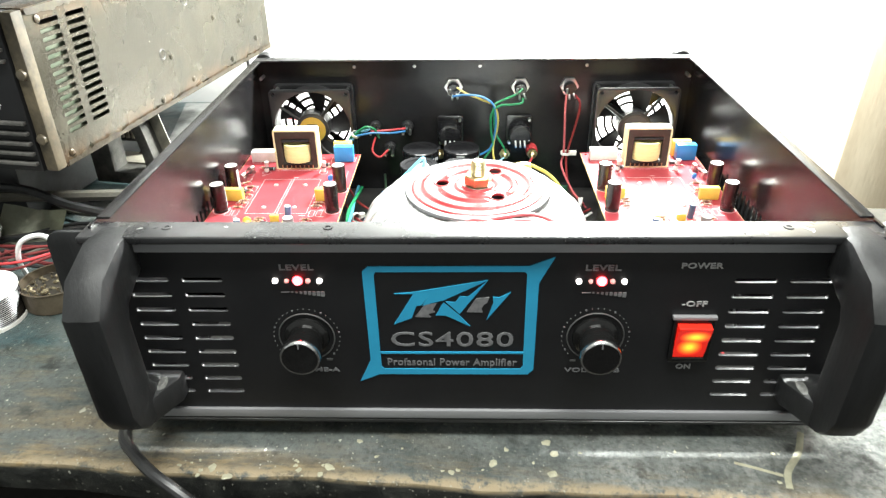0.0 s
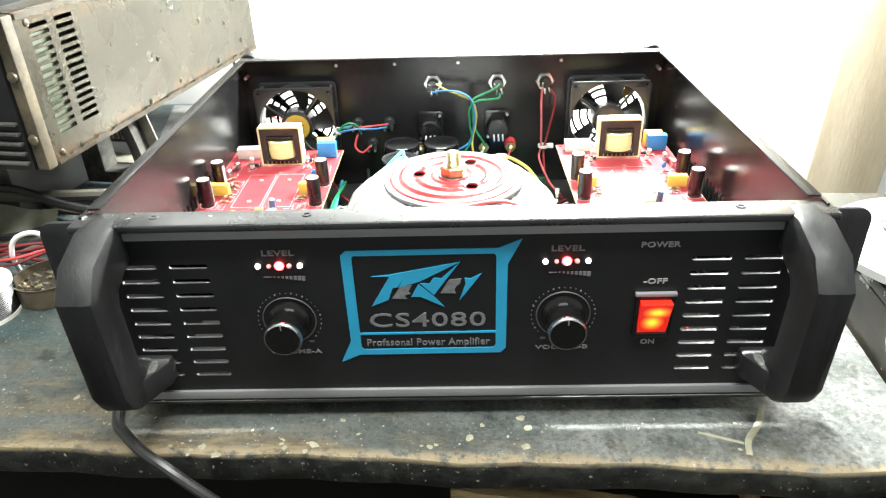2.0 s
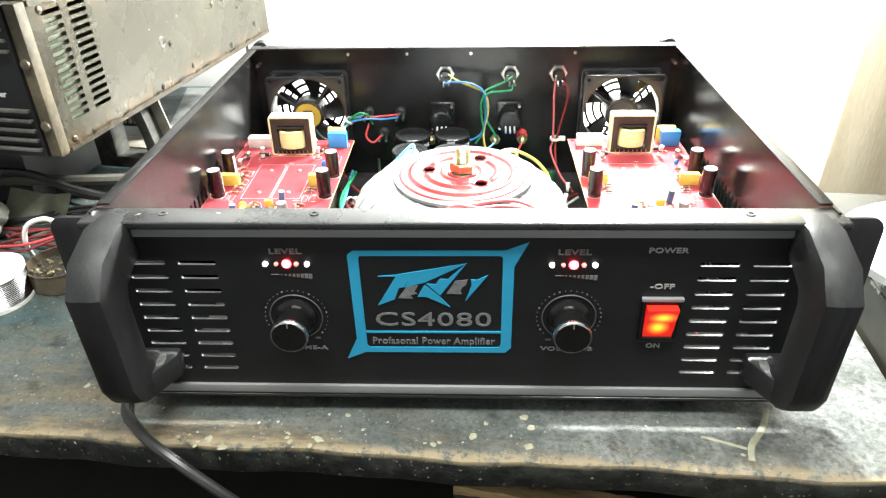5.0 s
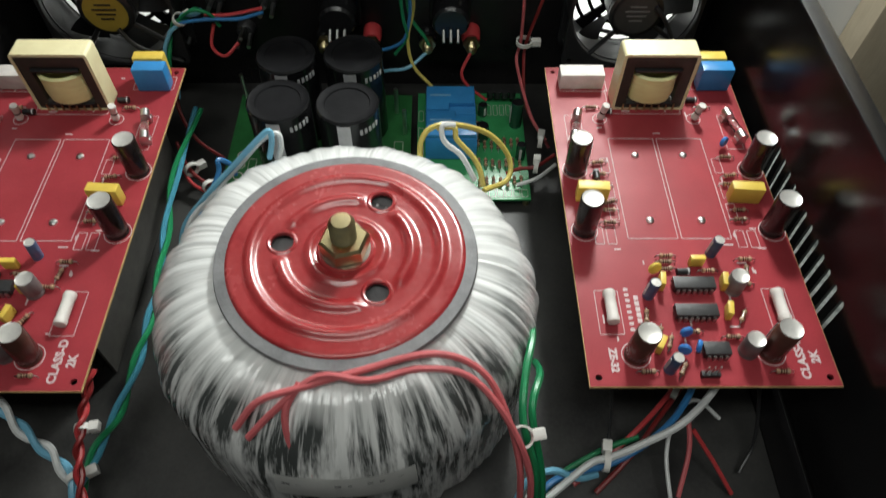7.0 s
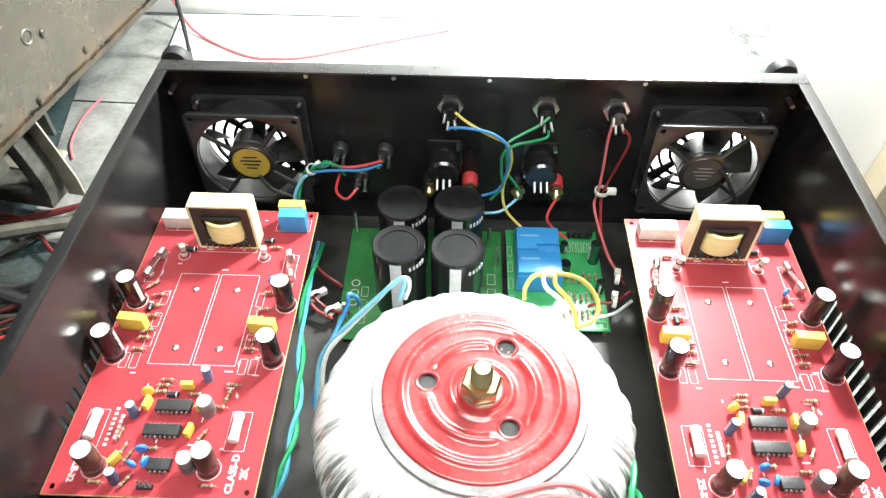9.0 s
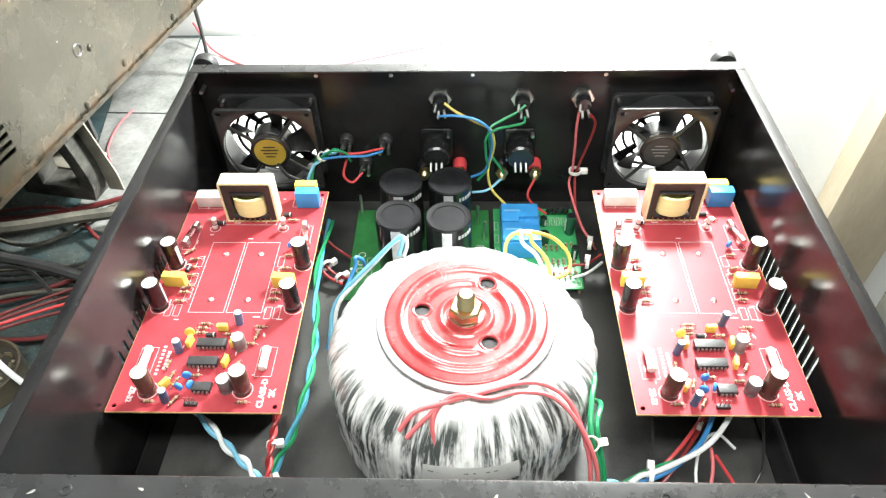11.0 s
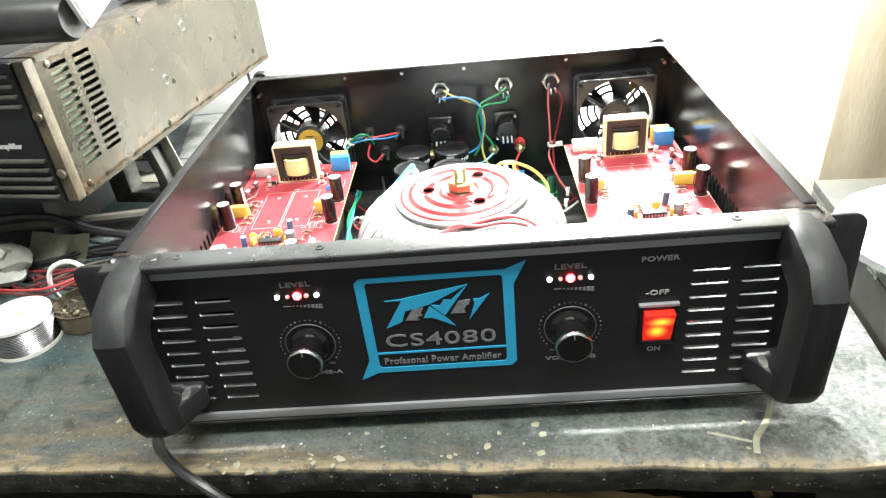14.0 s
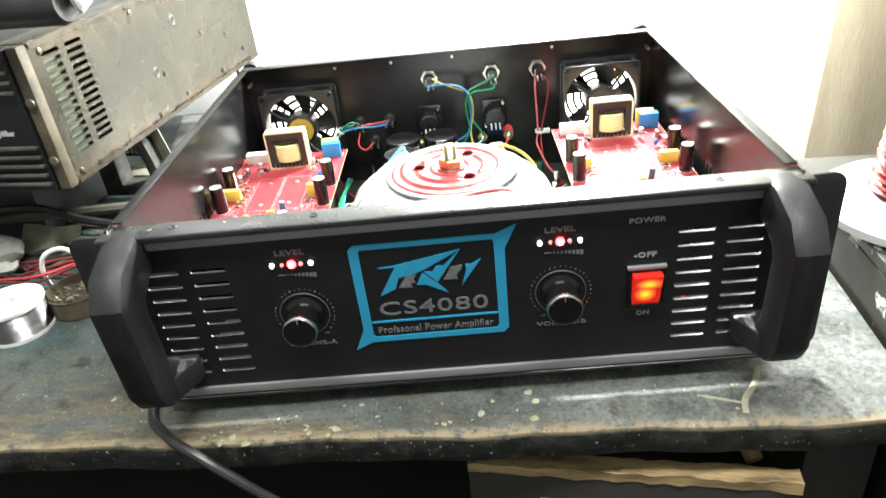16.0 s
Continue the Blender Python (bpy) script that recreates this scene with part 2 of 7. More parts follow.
def bench_paint():
    """Old green bench paint, brown with grime towards the front, grained and chipped, worn to bare wood at the lip."""
    m, n, l, b = node_mat("worn_green_bench_paint")
    tc = n.new("ShaderNodeTexCoord").outputs["Object"]
    sep = n.new("ShaderNodeSeparateXYZ")
    l.new(tc, sep.inputs[0])
    along = n.new("ShaderNodeMapping")
    along.inputs["Scale"].default_value = (0.35, 1.6, 1)
    l.new(tc, along.inputs[0])
    long_ = along.outputs[0]
    base = blend(n, l, remap(n, l, noise_of(n, l, tc, 11, 5, 0.6), 0.40, 0.62), (0.026, 0.036, 0.034), (0.072, 0.082, 0.077))
    # teal paint left over at the back of the left end
    teal = mul(n, l, remap(n, l, sep.outputs[1], 0.085, 0.125), remap(n, l, sep.outputs[0], -0.10, -0.24))
    base = blend(n, l, mul(n, l, teal, remap(n, l, noise_of(n, l, tc, 16, 4), 0.36, 0.55)), base, (0.020, 0.052, 0.058))
    # brown grime in long bands
    grime = mul(n, l, remap(n, l, noise_of(n, l, long_, 30, 6, 0.65), 0.47, 0.60), remap(n, l, sep.outputs[0], 0.05, -0.16, 0.12, 0.9))
    base = blend(n, l, mul(n, l, grime, remap(n, l, sep.outputs[1], 0.13, 0.09)), base, (0.105, 0.080, 0.042))
    # dust towards the right end, with the lamp's light and sheen painted in
    lit_dust = mul(n, l, remap(n, l, sep.outputs[0], -0.06, 0.30, 0.10, 1.0), remap(n, l, noise_of(n, l, tc, 13, 6, 0.7), 0.34, 0.58))
    base = blend(n, l, mul(n, l, lit_dust, remap(n, l, noise_of(n, l, tc, 150, 5, 0.75), 0.38, 0.56, 0.3, 1.0)), base, (0.270, 0.278, 0.265))
    # dark stains and grain
    base = blend(n, l, remap(n, l, noise_of(n, l, tc, 38, 6, 0.7), 0.54, 0.66, 0.0, 0.85), base, (0.013, 0.015, 0.013))
    base = blend(n, l, remap(n, l, noise_of(n, l, tc, 260, 5, 0.7), 0.50, 0.62, 0.0, 0.5), base, (0.012, 0.013, 0.011))
    base = blend(n, l, remap(n, l, noise_of(n, l, long_, 330, 4, 0.7), 0.58, 0.68, 0.0, 0.5), base, (0.150, 0.145, 0.115))
    # worn wood along the front lip
    top = remap(n, l, sep.outputs[2], -0.006, -0.0015)
    wood = blend(n, l, remap(n, l, noise_of(n, l, long_, 90, 5, 0.6), 0.42, 0.58), (0.24, 0.170, 0.080), (0.070, 0.052, 0.028))
    band = mul(n, l, remap(n, l, sep.outputs[1], 0.024, 0.002), remap(n, l, sep.outputs[0], 0.20, -0.20, 0.35, 1.0))
    wear = mul(n, l, mul(n, l, top, band), remap(n, l, noise_of(n, l, long_, 42, 6, 0.7), 0.46, 0.56))
    base = blend(n, l, wear, base, wood)
    lip = mul(n, l, mul(n, l, top, remap(n, l, sep.outputs[1], 0.0070, 0.001)), remap(n, l, noise_of(n, l, tc, 75, 6, 0.75), 0.42, 0.52))
    base = blend(n, l, lip, base, (0.24, 0.190, 0.115))
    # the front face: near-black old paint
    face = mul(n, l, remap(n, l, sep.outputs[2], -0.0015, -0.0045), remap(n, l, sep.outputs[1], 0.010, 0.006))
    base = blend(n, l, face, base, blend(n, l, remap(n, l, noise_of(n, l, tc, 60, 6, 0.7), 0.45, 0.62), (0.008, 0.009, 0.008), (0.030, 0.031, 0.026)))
    # chips of pale paint at two sizes
    for scale, edge0, edge1, rare, colour in ((100, 0.24, 0.15, 0.972, (0.40, 0.40, 0.33)), (240, 0.30, 0.19, 0.955, (0.36, 0.36, 0.30)), (520, 0.36, 0.22, 0.915, (0.30, 0.29, 0.24))):
        warp = n.new("ShaderNodeVectorMath")
        warp.operation = "MULTIPLY_ADD"
        nz = n.new("ShaderNodeTexNoise")
        nz.inputs["Scale"].default_value = scale * 1.7
        l.new(tc, nz.inputs["Vector"])
        l.new(nz.outputs[1], warp.inputs[0])
        warp.inputs[1].default_value = (0.9 / scale,) * 3
        l.new(tc, warp.inputs[2])
        v = n.new("ShaderNodeTexVoronoi")
        v.inputs["Scale"].default_value = scale
        l.new(warp.outputs[0], v.inputs["Vector"])
        cs = n.new("ShaderNodeSeparateColor")
        l.new(v.outputs[1], cs.inputs[0])
        chips = mul(n, l, remap(n, l, v.outputs[0], edge0, edge1), remap(n, l, cs.outputs[0], rare, rare + 0.01))
        chips = mul(n, l, chips, remap(n, l, noise_of(n, l, tc, 22, 4), 0.38, 0.56, 0.15, 1.0))
        base = blend(n, l, chips, base, colour)
    l.new(base, b.inputs["Base Color"])
    l.new(remap(n, l, noise_of(n, l, tc, 30, 5), 0.35, 0.65, 0.30, 0.58), b.inputs["Roughness"])
    bp = n.new("ShaderNodeBump")
    bp.inputs["Strength"].default_value, bp.inputs["Distance"].default_value = 0.7, 0.002
    l.new(noise_of(n, l, tc, 110, 8, 0.75), bp.inputs["Height"])
    l.new(bp.outputs[0], b.inputs["Normal"])
    return m


def plate_paint():
    """Dull yellowed zinc sheet, rusted along its rims, pitted and flecked towards the back."""
    m, n, l, b = node_mat("dull_yellowed_zinc_sheet")
    tc = n.new("ShaderNodeTexCoord").outputs["Object"]
    base = blend(n, l, remap(n, l, noise_of(n, l, tc, 9, 5, 0.6), 0.38, 0.64), (0.030, 0.027, 0.018), (0.016, 0.015, 0.011))
    base = blend(n, l, remap(n, l, noise_of(n, l, tc, 70, 6, 0.7), 0.52, 0.66, 0.0, 0.7), base, (0.024, 0.021, 0.015))
    sp = n.new("ShaderNodeSeparateXYZ")
    l.new(tc, sp.inputs[0])
    rim = n.new("ShaderNodeMath")
    rim.operation = "MAXIMUM"
    l.new(remap(n, l, sp.outputs[2], 0.020, 0.002), rim.inputs[0])
    l.new(remap(n, l, sp.outputs[2], 0.106, 0.127), rim.inputs[1])
    rust = mul(n, l, rim.outputs[0], remap(n, l, noise_of(n, l, tc, 44, 6, 0.7), 0.42, 0.54))
    base = blend(n, l, rust, base, (0.060, 0.037, 0.020))
    back = remap(n, l, sp.outputs[1], 0.08, 0.20, 0.25, 1.0)
    base = blend(n, l, mul(n, l, back, remap(n, l, noise_of(n, l, tc, 30, 6, 0.75), 0.50, 0.64)), base, (0.014, 0.014, 0.011))
    flecks = remap(n, l, noise_of(n, l, tc, 170, 4, 0.7), 0.68, 0.71)
    base = blend(n, l, mul(n, l, back, flecks), base, (0.26, 0.25, 0.21))
    l.new(base, b.inputs["Base Color"])
    b.inputs["Specular IOR Level"].default_value = 0.48
    b.inputs["Specular Tint"].default_value = (1.0, 0.91, 0.72, 1)
    l.new(remap(n, l, noise_of(n, l, tc, 22, 4), 0.3, 0.7, 0.20, 0.36), b.inputs["Roughness"])
    bp = n.new("ShaderNodeBump")
    bp.inputs["Strength"].default_value, bp.inputs["Distance"].default_value = 0.45, 0.001
    l.new(noise_of(n, l, tc, 90, 6, 0.7), bp.inputs["Height"])
    l.new(bp.outputs[0], b.inputs["Normal"])
    return m


def wrap_film():
    """Milky winding film over dark copper: streaks run over the ring, from the inner hole to the outer wall; dark
    reflections are painted in at the front.
    """
    m, n, l, b = node_mat("milky_winding_film")
    tc = n.new("ShaderNodeTexCoord").outputs["Object"]
    sep, rad = n.new("ShaderNodeSeparateXYZ"), n.new("ShaderNodeMath")
    l.new(tc, sep.inputs[0])
    rad.operation = "ARCTAN2"
    l.new(sep.outputs[1], rad.inputs[0])
    l.new(sep.outputs[0], rad.inputs[1])
    com = n.new("ShaderNodeCombineXYZ")
    l.new(rad.outputs[0], com.inputs[0])
    l.new(sep.outputs[2], com.inputs[1])
    mp = n.new("ShaderNodeMapping")
    mp.inputs["Scale"].default_value = (4.2, 13, 1)
    mp.inputs["Rotation"].default_value = (0, 0, 0.12)
    l.new(com.outputs[0], mp.inputs[0])
    streak = noise_of(n, l, mp.outputs[0], 1.8, 5, 0.66)
    mp2 = n.new("ShaderNodeMapping")
    mp2.inputs["Scale"].default_value = (6.5, 6, 1)
    l.new(com.outputs[0], mp2.inputs[0])
    fine = noise_of(n, l, mp2.outputs[0], 2.0, 2, 0.5)
    mp3 = n.new("ShaderNodeMapping")
    mp3.inputs["Scale"].default_value = (13, 17, 1)
    mp3.inputs["Rotation"].default_value = (0, 0, -0.12)
    l.new(com.outputs[0], mp3.inputs[0])
    thin = noise_of(n, l, mp3.outputs[0], 2.0, 3, 0.6)
    # gaps between wraps, weighted to the front to paint in its dark reflections
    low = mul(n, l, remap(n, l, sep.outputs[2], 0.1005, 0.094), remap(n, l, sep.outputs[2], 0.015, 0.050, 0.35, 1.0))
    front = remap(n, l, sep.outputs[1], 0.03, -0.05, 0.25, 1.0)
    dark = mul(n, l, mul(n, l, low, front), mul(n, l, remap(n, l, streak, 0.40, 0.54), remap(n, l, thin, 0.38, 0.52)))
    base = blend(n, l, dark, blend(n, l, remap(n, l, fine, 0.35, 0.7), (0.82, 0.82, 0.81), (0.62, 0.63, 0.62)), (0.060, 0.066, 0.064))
    l.new(base, b.inputs["Base Color"])
    b.inputs["Roughness"].default_value = 0.13
    bp = n.new("ShaderNodeBump")
    bp.inputs["Strength"].default_value, bp.inputs["Distance"].default_value = 0.7, 0.003
    l.new(fine, bp.inputs["Height"])
    l.new(bp.outputs[0], b.inputs["Normal"])
    return m


def glowing_rocker():
    """Red plastic lit from within by a small neon lamp."""
    m, n, l, b = node_mat("red_rocker_lit_from_within")
    tc, both = n.new("ShaderNodeTexCoord"), n.new("ShaderNodeMath")
    both.operation = "MAXIMUM"
    for k, (x, z, rx, rz) in enumerate(((0.1632, 0.0846, 0.0098, 0.0060), (0.1614, 0.0758, 0.0080, 0.0074))):
        mp, gr = n.new("ShaderNodeMapping"), n.new("ShaderNodeTexGradient")
        mp.inputs["Location"].default_value = (-x / rx, 0, -z / rz)
        mp.inputs["Scale"].default_value = (1 / rx, 0, 1 / rz)
        gr.gradient_type = "SPHERICAL"
        l.new(tc.outputs["Object"], mp.inputs[0])
        l.new(mp.outputs[0], gr.inputs[0])
        l.new(gr.outputs[1], both.inputs[k])
    near = remap(n, l, both.outputs[0], 0.05, 0.85)
    l.new(blend(n, l, near, (1.0, 0.014, 0.008), (1.0, 0.34, 0.02)), b.inputs["Emission Color"])
    l.new(remap(n, l, near, 0, 1, 0.28, 1.6), b.inputs["Emission Strength"])
    b.inputs["Base Color"].default_value, b.inputs["Roughness"].default_value = (0.6, 0.02, 0.01, 1), 0.25
    return m


M["worn_plastic"] = surf("scuffed_pale_plastic", (0.17, 0.17, 0.16), (0.06, 0.06, 0.058), 260, 0.6, bump=0.4)
M["rocker"] = glowing_rocker()
M["bench"], M["rust_plate"], M["wrap"] = bench_paint(), plate_paint(), wrap_film()


# ---------------------------------------------------------------- mesh helpers
def place_mesh(name, bm, material, smooth=True):
    me = bpy.data.meshes.new(name)
    bm.normal_update()
    bm.to_mesh(me)
    bm.free()
    for m in material if isinstance(material, (list, tuple)) else (material,):
        me.materials.append(m)
    if smooth:
        for p in me.polygons:
            p.use_smooth = True
        me.set_sharp_from_angle(angle=radians(35))
    return me


def part(name, bm, material, parent=None, label="", smooth=True):
    ob = new(name, place_mesh(name, bm, material, smooth))
    ob.parent = parent
    if label:
        ob["label"] = label
    return ob


def share(name, me, parent, m):
    """One more piece on mesh data that is there already."""
    ob = new(name, me)
    ob.parent = parent
    ob.matrix_basis = m
    return ob


def thing(name, label, category, group="", m=None, kind=""):
    ob = new(name)
    ob.empty_display_size = 0.01
    if m is not None:
        ob.matrix_basis = m
    return tagged(ob, label, category, group, kind)


def box(x0, x1, y0, y1, z0, z1, bevel=0.0, bm=None, seg=2):
    own = bm is None
    b = bmesh.new()
    r = bmesh.ops.create_cube(b, size=1)
    bmesh.ops.scale(b, vec=(x1 - x0, y1 - y0, z1 - z0), verts=b.verts)
    bmesh.ops.translate(b, vec=((x0 + x1) / 2, (y0 + y1) / 2, (z0 + z1) / 2), verts=b.verts)
    if bevel:
        bmesh.ops.bevel(b, geom=b.edges[:], offset=bevel, segments=seg, affect="EDGES", profile=0.6)
    return b if own else merge(bm, b)


def merge(bm, other, m=None):
    if m is not None:
        bmesh.ops.transform(other, matrix=m, verts=other.verts)
    me = bpy.data.meshes.new("tmp")
    other.to_mesh(me)
    other.free()
    bm.from_mesh(me)
    bpy.data.meshes.remove(me)
    return bm


def lathe(profile, seg=24, bm=None):
    """Turns (radius, height) pairs round z."""
    b = bm or bmesh.new()
    rings = []
    for r, z in profile:
        if r < 1e-7:
            rings.append([b.verts.new((0, 0, z))])
        else:
            rings.append([b.verts.new((r * math.cos(2 * math.pi * i / seg), r * math.sin(2 * math.pi * i / seg), z)) for i in range(seg)])
    for p, q in zip(rings, rings[1:]):
        for i in range(seg):
            j = (i + 1) % seg
            vs = [p[i % len(p)], p[j % len(p)], q[j % len(q)], q[i % len(q)]]
            vs = list(dict.fromkeys(vs))
            if len(vs) > 2:
                b.faces.new(vs)
    return b


def rod(a, c, r, seg=10, bm=None):
    """A plain straight rod between two places."""
    a, c = Vector(a), Vector(c)
    b = lathe([(0, 0), (r, 0), (r, (c - a).length), (0, (c - a).length)], seg)
    m = Matrix.Translation(a) @ (c - a).to_track_quat("Z", "Y").to_matrix().to_4x4()
    bmesh.ops.transform(b, matrix=m, verts=b.verts)
    return b if bm is None else merge(bm, b)


def smooth_path(pts, steps=6):
    p = [Vector(v) for v in pts]
    p = [2 * p[0] - p[1]] + p + [2 * p[-1] - p[-2]]
    out = []
    for i in range(1, len(p) - 2):
        for s in range(steps):
            t = s / steps
            out.append(0.5 * ((2 * p[i]) + (p[i + 1] - p[i - 1]) * t + (2 * p[i - 1] - 5 * p[i] + 4 * p[i + 1] - p[i + 2]) * t * t + (3 * p[i] - p[i - 1] - 3 * p[i + 1] + p[i + 2]) * t**3))
    out.append(p[-2])
    return out


def tube(pts, r, seg=8, steps=6, twist=None, bm=None):
    """A round wire along a smooth path; twist = (offset, turns, phase) winds it round that path."""
    path = smooth_path(pts, steps)
    b = bm or bmesh.new()
    ref = Vector((0.31, 0.22, 0.92)).normalized()
    frames = []
    for i, c in enumerate(path):
        d = (path[min(i + 1, len(path) - 1)] - path[max(i - 1, 0)]).normalized()
        u = d.cross(ref)
        u = u.normalized() if u.length > 1e-3 else Vector((1, 0, 0))
        frames.append((c, d, u, d.cross(u)))
    if twist:
        off, turns, phase = twist
        path = [c + (u * math.cos(phase + turns * 2 * math.pi * i / len(frames)) + v * math.sin(phase + turns * 2 * math.pi * i / len(frames))) * off for i, (c, d, u, v) in enumerate(frames)]
    rings = [[b.verts.new(c + (u * math.cos(2 * math.pi * k / seg) + v * math.sin(2 * math.pi * k / seg)) * r) for k in range(seg)] for c, (_, d, u, v) in zip(path, frames)]
    for p, q in zip(rings, rings[1:]):
        for k in range(seg):
            b.faces.new((p[k], p[(k + 1) % seg], q[(k + 1) % seg], q[k]))
    b.faces.new(rings[0][::-1])
    b.faces.new(rings[-1])
    return b


def cut_plate(outlines, thick, bevel=0.0):
    """A flat plate in xy from closed outlines (the later ones are holes), thick along z about 0."""
    cu = bpy.data.curves.new("tmp", "CURVE")
    cu.dimensions, cu.fill_mode, cu.extrude, cu.bevel_depth, cu.bevel_resolution = "2D", "BOTH", thick / 2 - bevel, bevel, 1
    for pts in outlines:
        s = cu.splines.new("POLY")
        s.points.add(len(pts) - 1)
        for q, (x, y) in zip(s.points, pts):
            q.co = (x, y, 0, 1)
        s.use_cyclic_u = True
    b = bm_of(cu)
    bmesh.ops.remove_doubles(b, verts=b.verts, dist=1e-7)
    return b


def bm_of(cu):
    ob = bpy.data.objects.new("tmp", cu)
    scene.collection.objects.link(ob)
    dg = bpy.context.evaluated_depsgraph_get()
    me = bpy.data.meshes.new_from_object(ob.evaluated_get(dg))
    b = bmesh.new()
    b.from_mesh(me)
    bpy.data.objects.remove(ob)
    bpy.data.meshes.remove(me)
    bpy.data.curves.remove(cu)
    return b


def words(text, size, depth=0.0003, align="CENTER", bold=0.0, stretch=1.0, space=1.0):
    """Lettering in xy, as thin raised print."""
    cu = bpy.data.curves.new("tmp", "FONT")
    cu.body, cu.size, cu.extrude, cu.align_x, cu.align_y, cu.offset, cu.resolution_u = text, size, depth, align, "CENTER", bold, 3
    cu.space_character = space
    b = bm_of(cu)
    bmesh.ops.scale(b, vec=(stretch, 1, 1), verts=b.verts)
    return b


def fit_words(text, w, h, bold=0.02):
    """Lettering stretched to a width and a capital height."""
    b = words(text, 1.0, 0.02, bold=bold, space=1.06)
    xs, ys = [v.co.x for v in b.verts], [v.co.y for v in b.verts]
    caps = 0.69
    bmesh.ops.translate(b, vec=(-(min(xs) + max(xs)) / 2, 0, 0), verts=b.verts)
    bmesh.ops.scale(b, vec=(w / (max(xs) - min(xs)), h / caps, 0.012), verts=b.verts)
    return b


def moved(b, m):
    bmesh.ops.transform(b, matrix=m, verts=b.verts)
    return b


def rounded(cx, cy, w, h, r, n=4):
    out = []
    for sx, sy, a0 in ((1, 1, 0), (-1, 1, 90), (-1, -1, 180), (1, -1, 270)):
        for k in range(n + 1):
            a = radians(a0 + 90 * k / n)
            out.append((cx + sx * (w / 2 - r) + r * math.cos(a), cy + sy * (h / 2 - r) + r * math.sin(a)))
    return out


def arc_slot(cx, cy, r0, r1, a0, a1, n=10):
    o = [(cx + r1 * math.cos(radians(a0 + (a1 - a0) * k / n)), cy + r1 * math.sin(radians(a0 + (a1 - a0) * k / n))) for k in range(n + 1)]
    return o + [(cx + r0 * math.cos(radians(a1 + (a0 - a1) * k / n)), cy + r0 * math.sin(radians(a1 + (a0 - a1) * k / n))) for k in range(n + 1)]


UPRIGHT = pose(0, 0, 0, 90)  # lays an xy plate upright, facing -y
SIDE = pose(0, 0, 0, 90, 0, 90)  # lays an xy plate upright, its x along +y


# ---------------------------------------------------------------- the room
tagged(part("floor", box(-2.5, 2.5, -2.0, 0.80, -0.80, -0.75), M["dark"]), "dark dirty concrete workshop floor", "floor", kind="structure")
tagged(part("wall_north", box(-2.5, 2.5, 0.70, 0.80, -0.75, 1.6), M["wall"]), "white painted wall behind the bench", "wall", kind="structure")


tagged(part("ceiling", box(-2.5, 2.5, -2.0, 0.80, 1.6, 1.66), M["wall"]), "plain pale workshop ceiling", "ceiling", kind="structure")


def door_post():
    b = box(0.0, 0.118, -0.045, 0.0, -0.74, 1.57, 0.003)
    return part("trim", moved(b, pose(0.592, 0.6995, 0, 0, 2.2, 0)), M["wood"])


tagged(door_post(), "pale raw timber board against the white wall", "board", kind="structure")


# ---------------------------------------------------------------- workbench
def workbench():
    t = thing("workbench", "old timber workbench with worn dark green paint", "workbench", m=pose(0.0, -0.0377, 0, 0, 0, -2.9))
    # the top: front edge along x, right side running back at a slant
    front = [(-0.9 + 0.02 * i, 0.0010 * math.sin(i * 1.7) + 0.0014 * math.sin(i * 0.63)) for i in range(61)]
    out = front + [(0.318, 0.002), (0.326, 0.012), (0.334, 0.06), (0.337, 0.13), (0.340, 0.22), (0.338, 0.750), (-0.9, 0.702)]
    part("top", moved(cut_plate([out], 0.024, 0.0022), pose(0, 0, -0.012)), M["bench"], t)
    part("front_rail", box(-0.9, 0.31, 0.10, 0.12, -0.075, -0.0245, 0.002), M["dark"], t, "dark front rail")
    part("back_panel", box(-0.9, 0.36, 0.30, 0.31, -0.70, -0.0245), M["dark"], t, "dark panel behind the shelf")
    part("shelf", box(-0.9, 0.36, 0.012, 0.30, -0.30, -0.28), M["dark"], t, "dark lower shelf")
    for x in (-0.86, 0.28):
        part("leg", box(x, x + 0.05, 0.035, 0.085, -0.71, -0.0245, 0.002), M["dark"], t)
    return t


workbench()


def paint_drip(name, pts, r, label):
    b = tube([(x, y, 0.0) for x, y in pts], r, 6, 5)
    bmesh.ops.scale(b, vec=(1, 1, 0.25), verts=b.verts)
    return tagged(part(name, b, M["drip"]), label, "paint drip")


M["drip"] = surf("dry_pale_paint", (0.36, 0.35, 0.25), (0.22, 0.21, 0.15), 120, 0.6, bump=0.3)
paint_drip("paint_drip", [(0.247, 0.006), (0.238, -0.012), (0.226, -0.027), (0.222, -0.040)], 0.0022, "pale dried paint drip on the bench top")
paint_drip("paint_drip", [(0.222, -0.030), (0.207, -0.024), (0.196, -0.020)], 0.0013, "thin pale paint drip on the bench top")
rng = random.Random(4)
for k in range(34):
    px, py = rng.uniform(-0.15, 0.24), rng.uniform(-0.036, -0.004)
    b = lathe([(0, 0.0004), (0.7, 0.0003), (1, 0.0)], 18)
    s = rng.choice((0.0007, 0.0009, 0.0012, 0.0016, 0.0024))
    for v in b.verts:
        f = s * (1 + 0.45 * noise.noise(Vector((v.co.x * 1.1, v.co.y * 1.1, k * 3.7))))
        v.co.x, v.co.y = v.co.x * f * 1.3, v.co.y * f
    tagged(part("paint_spot", moved(b, pose(px, py, 0.0001, 0, 0, rng.uniform(0, 180))), M["drip"]), "small pale paint spot on the bench top", "paint spot", "paint spots on the bench")


# ---------------------------------------------------------------- power amplifier: case and front
X0, X1, XC = -0.178, 0.254, 0.038
YB, ZB, ZT = 0.358, 0.012, 0.152


